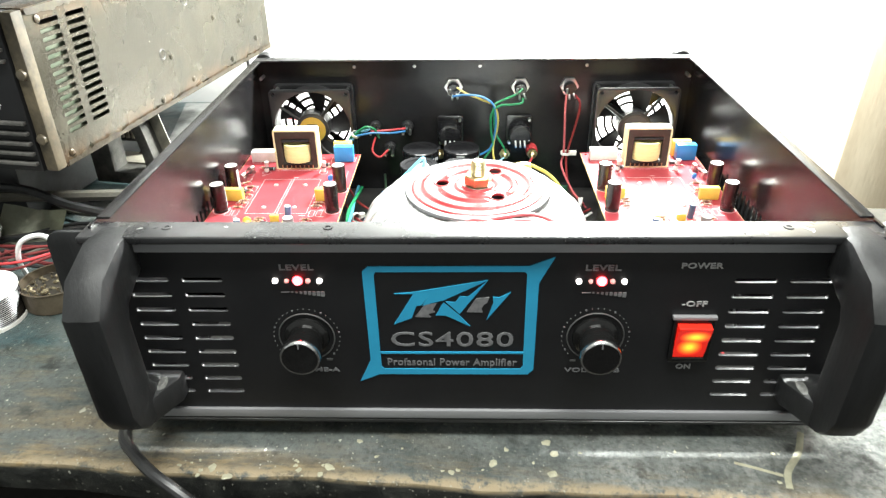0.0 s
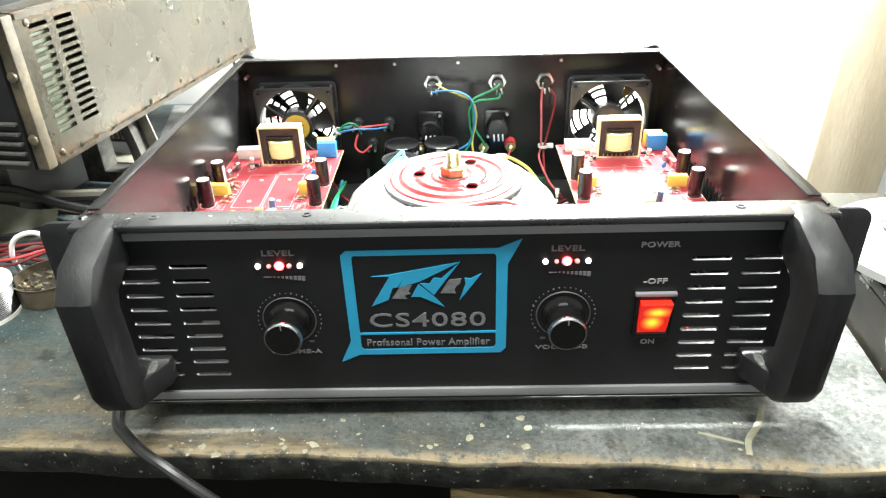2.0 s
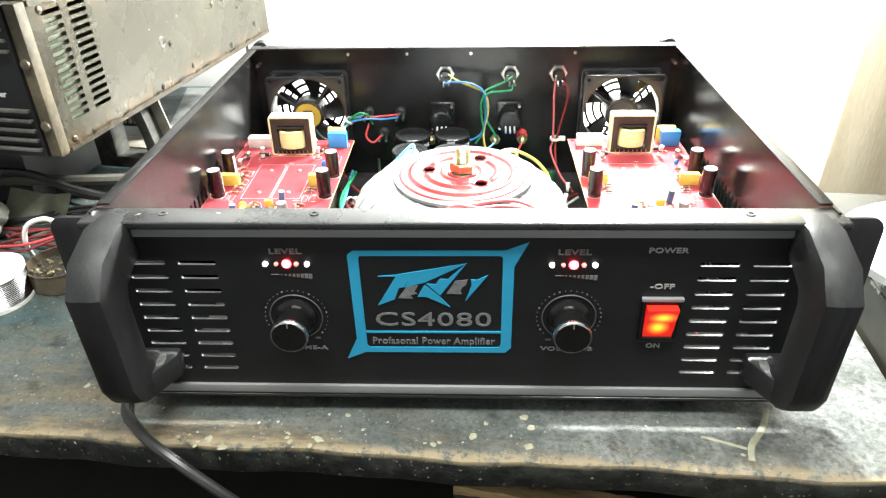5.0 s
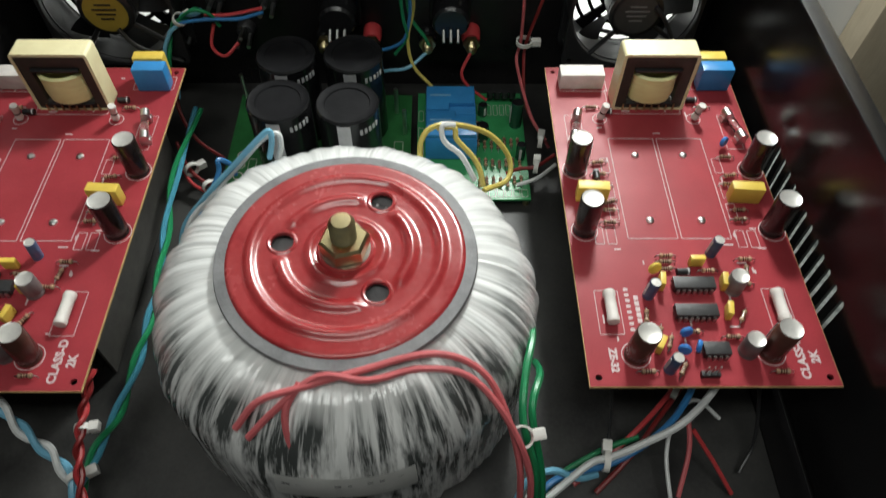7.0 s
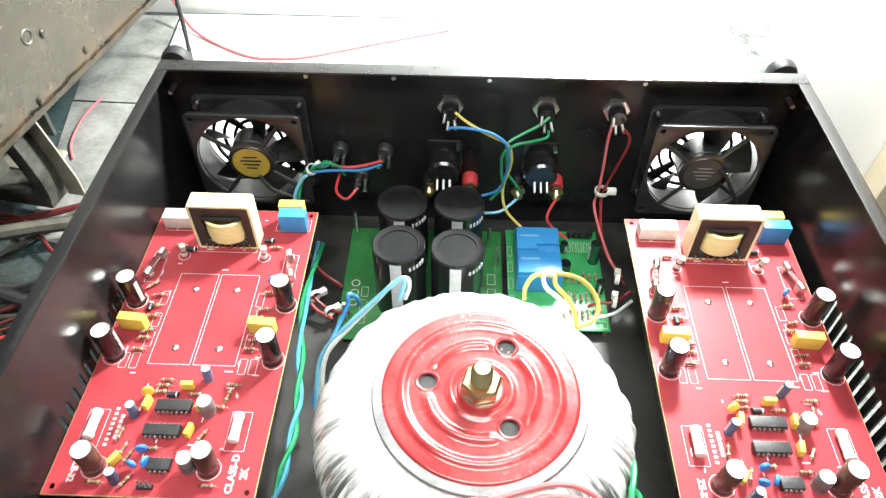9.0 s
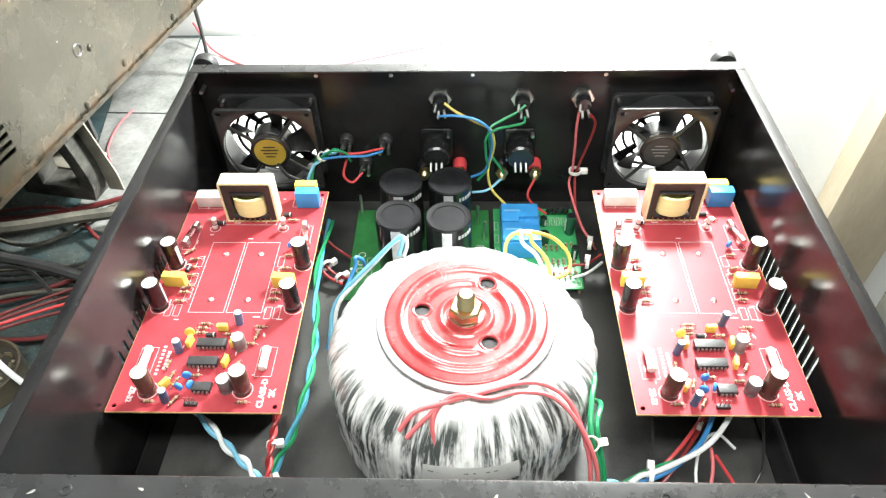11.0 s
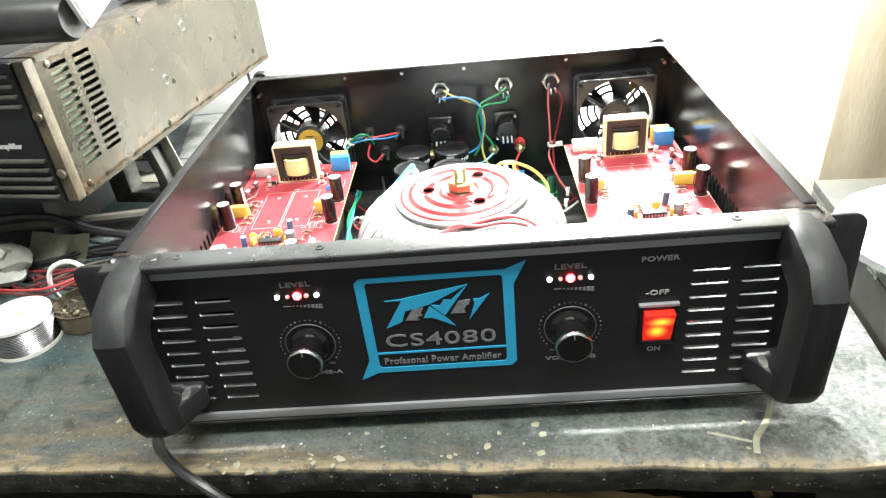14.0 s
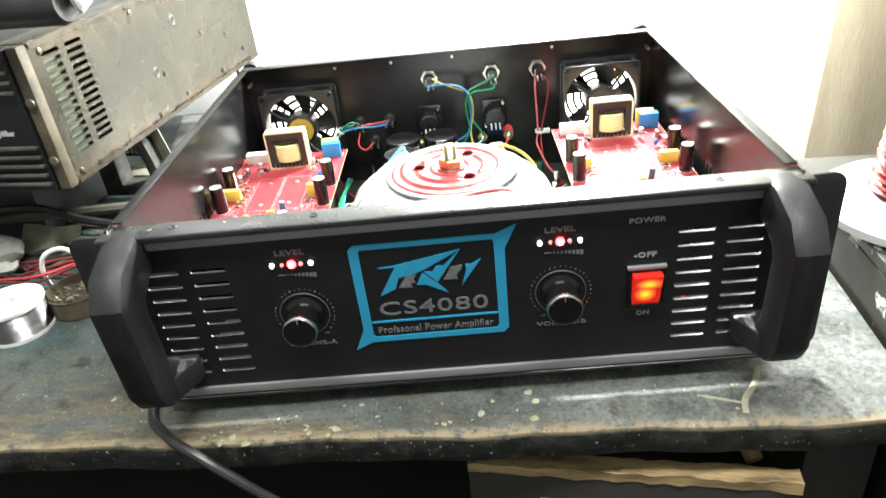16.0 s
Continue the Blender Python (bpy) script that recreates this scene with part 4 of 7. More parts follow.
def amp_board(m):
    t = thing("circuit_board", "red class-D amplifier circuit board on a heat sink", "circuit board", "amplifier boards", m)
    part("board", moved(cut_plate([[(0, 0), (BW, 0), (BW, BH), (0, BH)], rounded(0.004, 0.004, 0.003, 0.003, 0.0015, 3), rounded(BW - 0.004, 0.004, 0.003, 0.003, 0.0015, 3), rounded(0.004, BH - 0.004, 0.003, 0.003, 0.0015, 3), rounded(BW - 0.004, BH - 0.004, 0.003, 0.003, 0.0015, 3)], 0.0014), pose(0, 0, -0.0007)), M["pcb_red"], t, "glossy red board")
    e = 0.00035
    for x0, x1, y0, y1 in ((-e, BW + e, -e, 0.0), (-e, BW + e, BH, BH + e), (-e, 0, 0, BH), (BW, BW + e, 0, BH)):
        part("board_edge", box(x0, x1, y0, y1, -0.0014, -0.0002), M["pcb_edge"], t)
    # silkscreen
    s = bmesh.new()
    outline(s, 0.0405, 0.1110, 0.0245, 0.068, 0.00035)
    outline(s, 0.0665, 0.1110, 0.0245, 0.068, 0.00035)
    for x, y in ((0.024, 0.094), (0.024, 0.108), (0.024, 0.125), (0.083, 0.094), (0.083, 0.108), (0.083, 0.125), (0.0205, 0.079), (0.0145, 0.079), (0.083, 0.077), (0.089, 0.077)):
        outline(s, x, y, 0.0045, 0.0105, 0.0003)
    for x, y, w, h in ((0.013, 0.036, 0.011, 0.023), (0.090, 0.037, 0.011, 0.023), (0.052, 0.174, 0.040, 0.020), (0.092, 0.190, 0.023, 0.011), (0.020, 0.188, 0.027, 0.011), (0.011, 0.150, 0.009, 0.026), (0.096, 0.150, 0.009, 0.026)):
        outline(s, x, y, w, h, 0.0003)
    for x, y, r in ((0.0078, 0.122, 0.0066), (0.0078, 0.082, 0.0066), (0.0995, 0.122, 0.0066), (0.0995, 0.082, 0.0066), (0.0215, 0.0145, 0.0064), (0.080, 0.0155, 0.0064), (0.026, 0.160, 0.004), (0.078, 0.160, 0.004)):
        n0 = 20
        c = cut_plate([[(r * math.cos(2 * math.pi * i / n0), r * math.sin(2 * math.pi * i / n0)) for i in range(n0)], [((r - 0.0004) * math.cos(2 * math.pi * i / n0), (r - 0.0004) * math.sin(2 * math.pi * i / n0)) for i in range(n0)]], 0.0001)
        merge(s, c, pose(x, y, 0.00012))
    rg = random.Random(8)
    for i in range(60):
        x, y = rg.uniform(0.006, 0.1), rg.uniform(0.006, 0.198)
        if 0.028 < x < 0.079 and 0.075 < y < 0.146:
            continue
        w = rg.uniform(0.002, 0.005)
        merge(s, cut_plate([rounded(0, 0, w, 0.0008, 0.0002, 1)], 0.0001), pose(x, y, 0.00012, 0, 0, rg.choice((0, 90, 90))))
    for k, (x, w) in enumerate(((0.0262, 0.017), (0.0222, 0.026))):
        for j in range(int(w / 0.003)):
            merge(s, cut_plate([rounded(0, 0, 0.0021, 0.0024 if k == 0 else 0.0016, 0.0003, 1)], 0.0001), pose(x, 0.040 + (j - w / 0.006) * 0.003, 0.00012, 0, 0, 0))
    tagged(part("silkscreen", s, M["silk"], t, "thin white printed outlines", smooth=False), kind="stuff")
    part("lettering", moved(words("CLASS-D", 0.0052, 0.00008, bold=0.0002, space=1.05), pose(0.0925, 0.0135, 0.00012, 0, 0, 90)), M["silk"], t, smooth=False)
    part("lettering", moved(words("2K", 0.0052, 0.00008, bold=0.0002), pose(0.0985, 0.0135, 0.00012, 0, 0, 90)), M["silk"], t, smooth=False)
    part("lettering", moved(words("ZE-32", 0.0046, 0.00008, bold=0.0002), pose(0.0115, 0.0120, 0.00012, 0, 0, -90)), M["silk"], t, smooth=False)
    # screws of the power transistors
    for x, y in ((0.041, 0.1325), (0.0665, 0.1325), (0.041, 0.0885), (0.0665, 0.0885)):
        sc = part("screw", moved(lathe([(0.0021, 0), (0.0019, 0.0007), (0.0010, 0.0012), (0, 0.0013)], 14), pose(x, y, 0)), M["solder"], t)
    # tall capacitors
    for x, y, h in ((0.0078, 0.122, 0.0235), (0.0078, 0.0825, 0.0240), (0.0995, 0.122, 0.0235), (0.0992, 0.0825, 0.0240)):
        electrolytic(0.0056, h, "cap_sleeve", "cap_top", parent=t, m=pose(x, y, 0, 0, 0, x * 900))
    for x, y in ((0.0215, 0.0145), (0.080, 0.0155)):
        electrolytic(0.0053, 0.0205, "cap_brown", "cap_top", parent=t, m=pose(x, y, 0, 2, 2, x * 900))
    for x, y in ((0.0715, 0.0480), (0.0700, 0.0160)):
        electrolytic(0.0042, 0.0115, "cap_grey", "cap_top", parent=t, m=pose(x, y, 0))
    for x, y in ((0.0320, 0.0445), (0.0345, 0.0075), (0.0660, 0.0680)):
        electrolytic(0.0026, 0.0115, "cap_blue", "cap_top", parent=t, m=pose(x, y, 0, 4, 3, 60))
    # chips
    for (a, p), x, y in ((DIP14, 0.0530, 0.0490), (DIP14, 0.0510, 0.0345), (DIP8, 0.0555, 0.0155)):
        c = share("chip", a, t, pose(x, y, 0))
        share("lead_frame", p, c, Matrix())
    ei_transformer(t, pose(0.0535, 0.1740, 0))
    part("cement_resistor", moved(box(-0.0125, 0.0125, -0.0048, 0.0048, 0, 0.0100, 0.0007), pose(0.0185, 0.1890, 0.0002)), M["white_res"], t, "white cement resistor")
    part("film_capacitor", moved(box(-0.0090, 0.0090, -0.0042, 0.0042, 0, 0.0150, 0.0010), pose(0.0935, 0.1870, 0.0004)), M["blue_box"], t, "blue film capacitor")
    part("film_capacitor", moved(box(-0.0085, 0.0085, -0.0034, 0.0034, 0, 0.0155, 0.0008), pose(0.0915, 0.1955, 0.0004)), M["yellow"], t, "yellow film capacitor")
    for x, y in ((0.0135, 0.1025), (0.0900, 0.1020)):
        part("film_capacitor", moved(box(-0.0078, 0.0078, -0.0028, 0.0028, 0, 0.0105, 0.0005), pose(x, y, 0.0003, 0, 0, -4)), M["yellow"], t, "yellow film capacitor")
    for x, y, r in ((0.0570, 0.0615, 0), (0.0670, 0.0500, 80), (0.0385, 0.0500, 80), (0.0655, 0.0345, 78), (0.0320, 0.0175, 60)):
        part("film_capacitor", moved(box(-0.0034, 0.0034, -0.0013, 0.0013, 0.0008, 0.0068, 0.0004), pose(x, y, 0, 0, 0, r)), M["yellow"], t)
    part("film_capacitor", moved(lathe([(0, -0.001), (0.003, -0.0008), (0.0034, 0), (0.003, 0.0008), (0, 0.001)], 14), pose(0.0365, 0.0570, 0.0042, 80, 0, 15)), M["yellow"], t, "yellow disc capacitor")
    for x, y, r in ((0.0440, 0.0235, 10), (0.0415, 0.0150, -20), (0.0480, 0.0165, 70), (0.0885, 0.1385, 40)):
        part("disc_capacitor", moved(lathe([(0, -0.0012), (0.0026, -0.0009), (0.0030, 0), (0.0026, 0.0009), (0, 0.0012)], 14), pose(x, y, 0.0042, 85, 0, r)), M["blue_disc"], t, "blue ceramic disc capacitor")
    for x, y in ((0.0135, 0.0370), (0.0895, 0.0375)):
        b = lathe([(0, -0.0085), (0.0027, -0.0080), (0.0030, -0.006), (0.0026, -0.005), (0.0026, 0.005), (0.0030, 0.006), (0.0027, 0.0080), (0, 0.0085)], 14)
        part("power_resistor", moved(b, pose(x, y, 0.0032, 90)), M["white_res"], t, "white power resistor")
    for x, y in ((0.026, 0.160), (0.078, 0.160)):
        b = lathe([(0, 0.0012), (0.0020, 0.0014), (0.0022, 0.003), (0.0018, 0.004), (0.0018, 0.009), (0.0022, 0.010), (0.0020, 0.0115), (0, 0.0117)], 12)
        p = part("power_resistor", moved(b, pose(x, y, 0, 6, 8)), M["white_res"], t, "upright banded resistor")
        part("band", moved(lathe([(0.0019, 0.0055), (0.0020, 0.006), (0.0019, 0.0066)], 12), pose(x, y, 0, 6, 8)), M["cap_brown"], p)
    # glass fuses
    for x, y, a in ((0.0110, 0.1500, -12), (0.0970, 0.1510, 12)):
        f = part("fuse", moved(lathe([(0.0021, -0.008), (0.0021, 0.008)], 14), pose(x, y, 0.0048, 90, 0, a)), M["glass"], t, "small glass fuse in clips")
        for s in (-1, 1):
            part("cap", moved(lathe([(0, -0.0026), (0.0025, -0.0026), (0.0025, 0.0026), (0, 0.0026)], 14), pose(x - s * 0.0085 * math.sin(radians(a)), y + s * 0.0085 * math.cos(radians(a)), 0.0048, 90, 0, a)), M["solder"], f)
            part("clip", moved(box(-0.0028, 0.0028, -0.002, 0.002, 0, 0.0032, 0.0004), pose(x - s * 0.0085 * math.sin(radians(a)), y + s * 0.0085 * math.cos(radians(a)), 0, 0, 0, a)), M["solder"], f)
    # small resistors
    spots = ((0.020, 0.118, 0), (0.020, 0.126, 10), (0.021, 0.110, 0), (0.022, 0.099, 20), (0.0215, 0.094, 0), (0.0205, 0.086, 0), (0.086, 0.094, 0), (0.085, 0.111, 0), (0.087, 0.117, 10), (0.085, 0.088, 0),
             (0.0430, 0.0625, 0), (0.0440, 0.0660, 0), (0.0425, 0.0585, 5), (0.0620, 0.0575, 0), (0.0800, 0.0570, 80), (0.0770, 0.0500, 0), (0.0810, 0.0640, 0), (0.0720, 0.0330, 60), (0.0335, 0.0245, 75), (0.0370, 0.0200, 70),
             (0.0650, 0.0225, 0), (0.0820, 0.0060, 0), (0.0250, 0.0060, 0), (0.0400, 0.0070, 60), (0.0480, 0.0250, 5), (0.014, 0.134, 40), (0.088, 0.130, 0), (0.022, 0.168, 0), (0.084, 0.168, 0), (0.0290, 0.0330, 80))
    for x, y, a in spots:
        r = share("resistor", RES[0], t, pose(x, y, 0, 0, 0, a))
        share("lead_wire", RES[1], r, Matrix())
        for dx in (-0.0011, 0.0, 0.0010):
            share("band", RES[2], r, pose(dx, 0, 0))
    # black diodes
    for x, y, a in ((0.0300, 0.1640, 0), (0.0790, 0.1735, 0), (0.0500, 0.0565, 0), (0.0180, 0.1165, 90)):
        b = lathe([(0, -0.003), (0.0016, -0.003), (0.0016, 0.003), (0, 0.003)], 12)
        d = part("diode", moved(b, pose(x, y, 0.0022, 0, 90, a)), M["chip"], t)
        part("band", moved(lathe([(0.00165, 0.0018), (0.0017, 0.0022), (0.00165, 0.0026)], 12), pose(x, y, 0.0022, 0, 90, a)), M["print_white"], d)
    # pin header at the front edge
    hd = part("pin_header", box(0.047, 0.055, 0.0035, 0.0060, 0, 0.0025, 0.0002), M["chip"], t)
    for k in range(3):
        part("pin", box(0.0482 + 0.0025 * k, 0.0488 + 0.0025 * k, 0.0044, 0.0050, 0.002, 0.008), M["solder"], hd)
    # heat sink under the board
    hs = part("heat_sink", box(0.016, 0.090, 0.040, 0.188, -0.012, -0.0016, 0.0005), M["alu"], t, "finned aluminium heat sink under the board")
    for k in range(9):
        share("fin", FIN, hs, pose(0.019 + 0.0084 * k, 0, 0))
    return t


M["cap_grey"] = surf("grey_sleeve", (0.22, 0.19, 0.19), (0.14, 0.12, 0.12), 90, 0.3, per=0.2)
M["cap_blue"] = surf("blue_grey_sleeve", (0.08, 0.14, 0.25), (0.05, 0.08, 0.16), 90, 0.3, per=0.3)
M["glass"] = bpy.data.materials.new("clear_glass")
M["glass"].use_nodes = True
gb = M["glass"].node_tree.nodes["Principled BSDF"]
gb.inputs["Transmission Weight"].default_value, gb.inputs["Roughness"].default_value, gb.inputs["Base Color"].default_value = 1.0, 0.03, (0.9, 0.92, 0.9, 1)
FIN = place_mesh("fin", box(-0.0008, 0.0008, 0.040, 0.188, -BZ + ZB + 0.001, -0.0122), M["alu"])

board = amp_board(pose(-0.1765, 0.0905, BZ))
copy_thing(board, pose(0.1405, 0.0920, BZ))


# ---------------------------------------------------------------- toroidal transformer
TX, TY = 0.0398, 0.1325


def toroid():
    t = thing("toroidal_transformer", "toroidal transformer wrapped in milky film, red top plate", "transformer", m=pose(TX, TY, ZB))
    seg, prof = 160, []
    ro, ri, h, rc = 0.0835, 0.018, 0.1005, 0.034
    for k in range(13):
        a = radians(-90 + 90 * k / 12)
        prof.append((ro - rc + rc * math.cos(a), rc * 0.75 + rc * 0.75 * math.sin(a)))
    for k in range(15):
        a = radians(90 * k / 14)
        prof.append((ro - rc + rc * math.cos(a), h - rc + rc * math.sin(a)))
    prof += [(0.040, h + 0.0005), (0.030, h), (ri, h - 0.006), (ri, 0.03)]
    b = lathe(prof, seg)
    for v in b.verts:
        a, r = math.atan2(v.co.y, v.co.x), math.hypot(v.co.x, v.co.y)
        w = noise.noise(Vector((9 * math.cos(a), 9 * math.sin(a), v.co.z * 6))) * 0.0016 + noise.noise(Vector((26 * math.cos(a), 26 * math.sin(a), v.co.z * 14 + r * 20))) * 0.0009
        w += 0.0006 * noise.noise(Vector((60 * math.cos(a), 60 * math.sin(a), v.co.z * 9)))
        f = 1 + w / max(r, 0.02)
        v.co.x, v.co.y, v.co.z = v.co.x * f, v.co.y * f, v.co.z + w * 0.6 * (v.co.z > 0.05)
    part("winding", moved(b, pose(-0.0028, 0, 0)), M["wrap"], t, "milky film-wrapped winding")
    z = h + 0.0012
    part("pad", moved(lathe([(0.030, 0), (0.0525, 0.0), (0.0533, 0.0012), (0.0528, 0.0028), (0.046, 0.0032)], 96), pose(0, 0, z)), M["tor_pad"], t, "grey rubber pad")
    # pressed steel plate with rings and three round holes
    holes = ((-0.0262, 0.0040), (0.0132, 0.0255), (0.0135, -0.0200))
    hr, b, nr, na = 0.0053, bmesh.new(), 52, 180
    rings = []
    for i in range(nr + 1):
        r = 0.0052 + (0.0486 - 0.0052) * i / nr
        zz = 0.0045
        for c, wd, hh in ((0.0385, 0.0036, 0.0016), (0.0265, 0.0040, 0.0019), (0.0150, 0.0032, 0.0013)):
            if abs(r - c) < wd:
                zz += hh * 0.5 * (1 + math.cos(math.pi * (r - c) / wd))
        if r < 0.0115:
            zz += 0.0010
        if r > 0.0474:
            zz -= 0.0012 * (r - 0.0474) / 0.0012
        ring = []
        for j in range(na):
            a = 2 * math.pi * j / na
            x, y = r * math.cos(a), r * math.sin(a)
            for hx, hy in holes:
                d = math.hypot(x - hx, y - hy)
                if abs(d - hr) < 0.00055:
                    x, y = hx + (x - hx) * hr / d, hy + (y - hy) * hr / d
            near = min(math.hypot(x - hx, y - hy) for hx, hy in holes)
            flat = min(1.0, max(0.0, (near - hr - 0.0010) / 0.0040))
            ring.append(b.verts.new((x, y, 0.0045 + (zz - 0.0045) * flat)))
        rings.append(ring)
    for p, q in zip(rings, rings[1:]):
        for j in range(na):
            vs = (p[j], q[j], q[(j + 1) % na], p[(j + 1) % na])
            c = sum((v.co for v in vs), Vector()) / 4
            if all(math.hypot(c.x - hx, c.y - hy) > hr - 0.0001 for hx, hy in holes):
                b.faces.new(vs)
    plate = part("top_plate", moved(b, pose(0, 0, z - 0.0005)), M["tor_red"], t, "red lacquered pressed steel plate")
    for hx, hy in holes:
        part("hole_lip", moved(lathe([(hr - 0.0008, -0.0012), (hr - 0.0006, 0.0002), (hr + 0.0002, 0.0005), (hr + 0.0011, 0.0)], 36), pose(hx, hy, z + 0.0041)), M["tor_red"], plate)
    part("core_pot", moved(lathe([(0, -0.004), (0.035, -0.004), (0.035, 0.0)], 32), pose(0, 0, z + 0.003)), M["tor_pad"], t, "grey potting under the plate")
    nut = lathe([(0.0052, 0.0), (0.0090, 0.0), (0.0102, 0.0012), (0.0102, 0.0066), (0.0090, 0.0078), (0.0052, 0.0078)], 6)
    bl = part("nut", moved(nut, pose(0, 0, z + 0.0052, 0, 0, 14)), M["brass"], t, "hexagonal nut")
    prof = [(0.0050, 0.0)] + [(0.0053 if k % 2 else 0.0047, 0.0006 * k) for k in range(1, 33)] + [(0.0038, 0.0204), (0, 0.0206)]
    part("bolt", moved(lathe(prof, 20), pose(0, 0, z + 0.0030)), M["brass"], t, "threaded bolt")
    part("washer", moved(lathe([(0.0046, 0.0008), (0.0100, 0.0008), (0.0103, 0.0)], 28), pose(0, 0, z + 0.0046)), M["steel"], t)
    # paper strip with unreadable handwriting
    b = bmesh.new()
    vs = []
    for i in range(15):
        a = radians(-104 + 36 * i / 14)
        row = []
        for zz in (0.0655, 0.0700, 0.0745, 0.0790):
            rr = ro - rc + rc * math.cos(math.asin(max(0.0, (zz - h + rc) / rc))) + 0.0026
            row.append(b.verts.new((rr * math.cos(a) - 0.0028, rr * math.sin(a), zz + 0.0012 * math.sin(i * 0.4))))
        vs.append(row)
    for p, q in zip(vs, vs[1:]):
        for j in range(3):
            b.faces.new((p[j], q[j], q[j + 1], p[j + 1]))
    bmesh.ops.solidify(b, geom=b.faces[:], thickness=0.0003)
    strip = part("paper_strip", b, M["print_paper"], t, "white taped paper strip with handwriting")
    for k, (deg, w, tall) in enumerate(((-101, 0.003, 0.003), (-98, 0.002, 0.002), (-92, 0.002, 0.0007), (-88, 0.0025, 0.0025), (-85, 0.0015, 0.0025), (-80, 0.002, 0.002), (-77, 0.002, 0.002), (-72, 0.0025, 0.001))):
        a = radians(deg)
        part("pen_mark", moved(box(-w / 2, w / 2, -0.0002, 0.0002, 0, tall), pose((ro + 0.0008) * math.cos(a) - 0.0028, (ro + 0.0008) * math.sin(a), 0.0735, 22, 4, deg + 90)), M["chip"], strip)
    return t


M["print_paper"] = surf("white_paper", (0.74, 0.74, 0.72), (0.66, 0.66, 0.64), 90, 0.6)
toroid()


# ---------------------------------------------------------------- fans
def fan(x, z, gold):
    t = thing("cooling_fan", "black square cooling fan with gold sticker on rear panel" if gold else "black square cooling fan with dark sticker on rear panel", "fan", "rear fans", pose(x, YB - 0.0012, z))
    o = rounded(0, 0, 0.080, 0.080, 0.004, 3)
    circ = [(0.0385 * math.cos(2 * math.pi * i / 48), 0.0385 * math.sin(2 * math.pi * i / 48)) for i in range(48)]
    scr = [[(sx * 0.03575 + 0.0022 * math.cos(2 * math.pi * i / 10), sz * 0.03575 + 0.0022 * math.sin(2 * math.pi * i / 10)) for i in range(10)] for sx in (-1, 1) for sz in (-1, 1)]
    for y0, y1 in ((-0.025, -0.021), (-0.004, -0.0003)):
        part("flange", moved(cut_plate([o, circ] + scr, y1 - y0, 0.0003), pose(0, (y0 + y1) / 2, 0) @ UPRIGHT), M["fan"], t)
    b = lathe([(0.0395, -0.021), (0.0400, -0.012), (0.0395, -0.004), (0.0378, -0.004), (0.0380, -0.012), (0.0378, -0.021), (0.0395, -0.021)], 48)
    part("shroud", moved(b, pose(0, 0, 0, -90)), M["fan"], t)
    for k in range(4):
        a = radians(45 + 90 * k + 8)
        part("strut", rod((0.012 * math.cos(a), -0.0235, 0.012 * math.sin(a)), (0.0388 * math.cos(a), -0.0235, 0.0388 * math.sin(a)), 0.0016, 8), M["fan"], t)
    hub = part("hub", moved(lathe([(0, 0.0035), (0.0150, 0.0035), (0.0165, 0.005), (0.0165, 0.020), (0, 0.020)], 36), pose(0, -0.0260, 0, -90)), M["fan"], t)
    hubf = moved(lathe([(0, 0.0), (0.0140, 0.0), (0.0145, 0.0008), (0.0165, 0.0012), (0.0165, 0.004)], 36), pose(0, -0.0262, 0, -90))
    part("motor_plate", hubf, M["fan"], t)
    st = part("sticker", moved(lathe([(0, 0), (0.0132, 0)], 30), pose(0, -0.0264, 0, 90)), M["fan_gold"] if gold else M["grey_case"], t, "gold round sticker" if gold else "dark round sticker")
    for k, w in enumerate((0.010, 0.015, 0.012, 0.008)):
        part("print_bar", moved(cut_plate([rounded(0, 0, w, 0.0010, 0.0002, 1)], 0.0003), pose(0, -0.0266, 0.0055 - 0.0032 * k) @ UPRIGHT), M["chip"] if gold else M["label_grey"], st)
    for k in range(5):
        a0 = 2 * math.pi * k / 5
        b, rows = bmesh.new(), []
        for i in range(5):
            r = 0.0163 + (0.0365 - 0.0163) * i / 4
            row = []
            for j in range(5):
                a = a0 + 0.22 * (i / 4) + (j / 4 - 0.5) * 0.62
                row.append(b.verts.new((r * math.cos(a), -0.018 + 0.012 * j / 4, r * math.sin(a))))
            rows.append(row)
        for p, q in zip(rows, rows[1:]):
            for j in range(4):
                b.faces.new((p[j], p[j + 1], q[j + 1], q[j]))
        bmesh.ops.solidify(b, geom=b.faces[:], thickness=0.0009)
        part("blade", b, M["fan"], t)
    for sx in (-1, 1):
        for sz in (-1, 1):
            part("screw", rod((sx * 0.03575, -0.0110, sz * 0.03575), (sx * 0.03575, -0.0003, sz * 0.03575), 0.0017, 8), M["solder"], t)
    part("lead", tube([(0.010, -0.027, 0.006), (0.016, -0.029, 0.0), (0.022, -0.030, -0.010), (0.030, -0.029, -0.024), (0.036, -0.026, -0.034)] if not gold else [(0.004, -0.027, -0.011), (0.012, -0.029, -0.022), (0.026, -0.028, -0.030), (0.036, -0.026, -0.036)], 0.0014, 7), M["cable"], t)
    return t


fan(FANS[0][0], FANS[0][1], True)
fan(FANS[1][0], FANS[1][1], False)


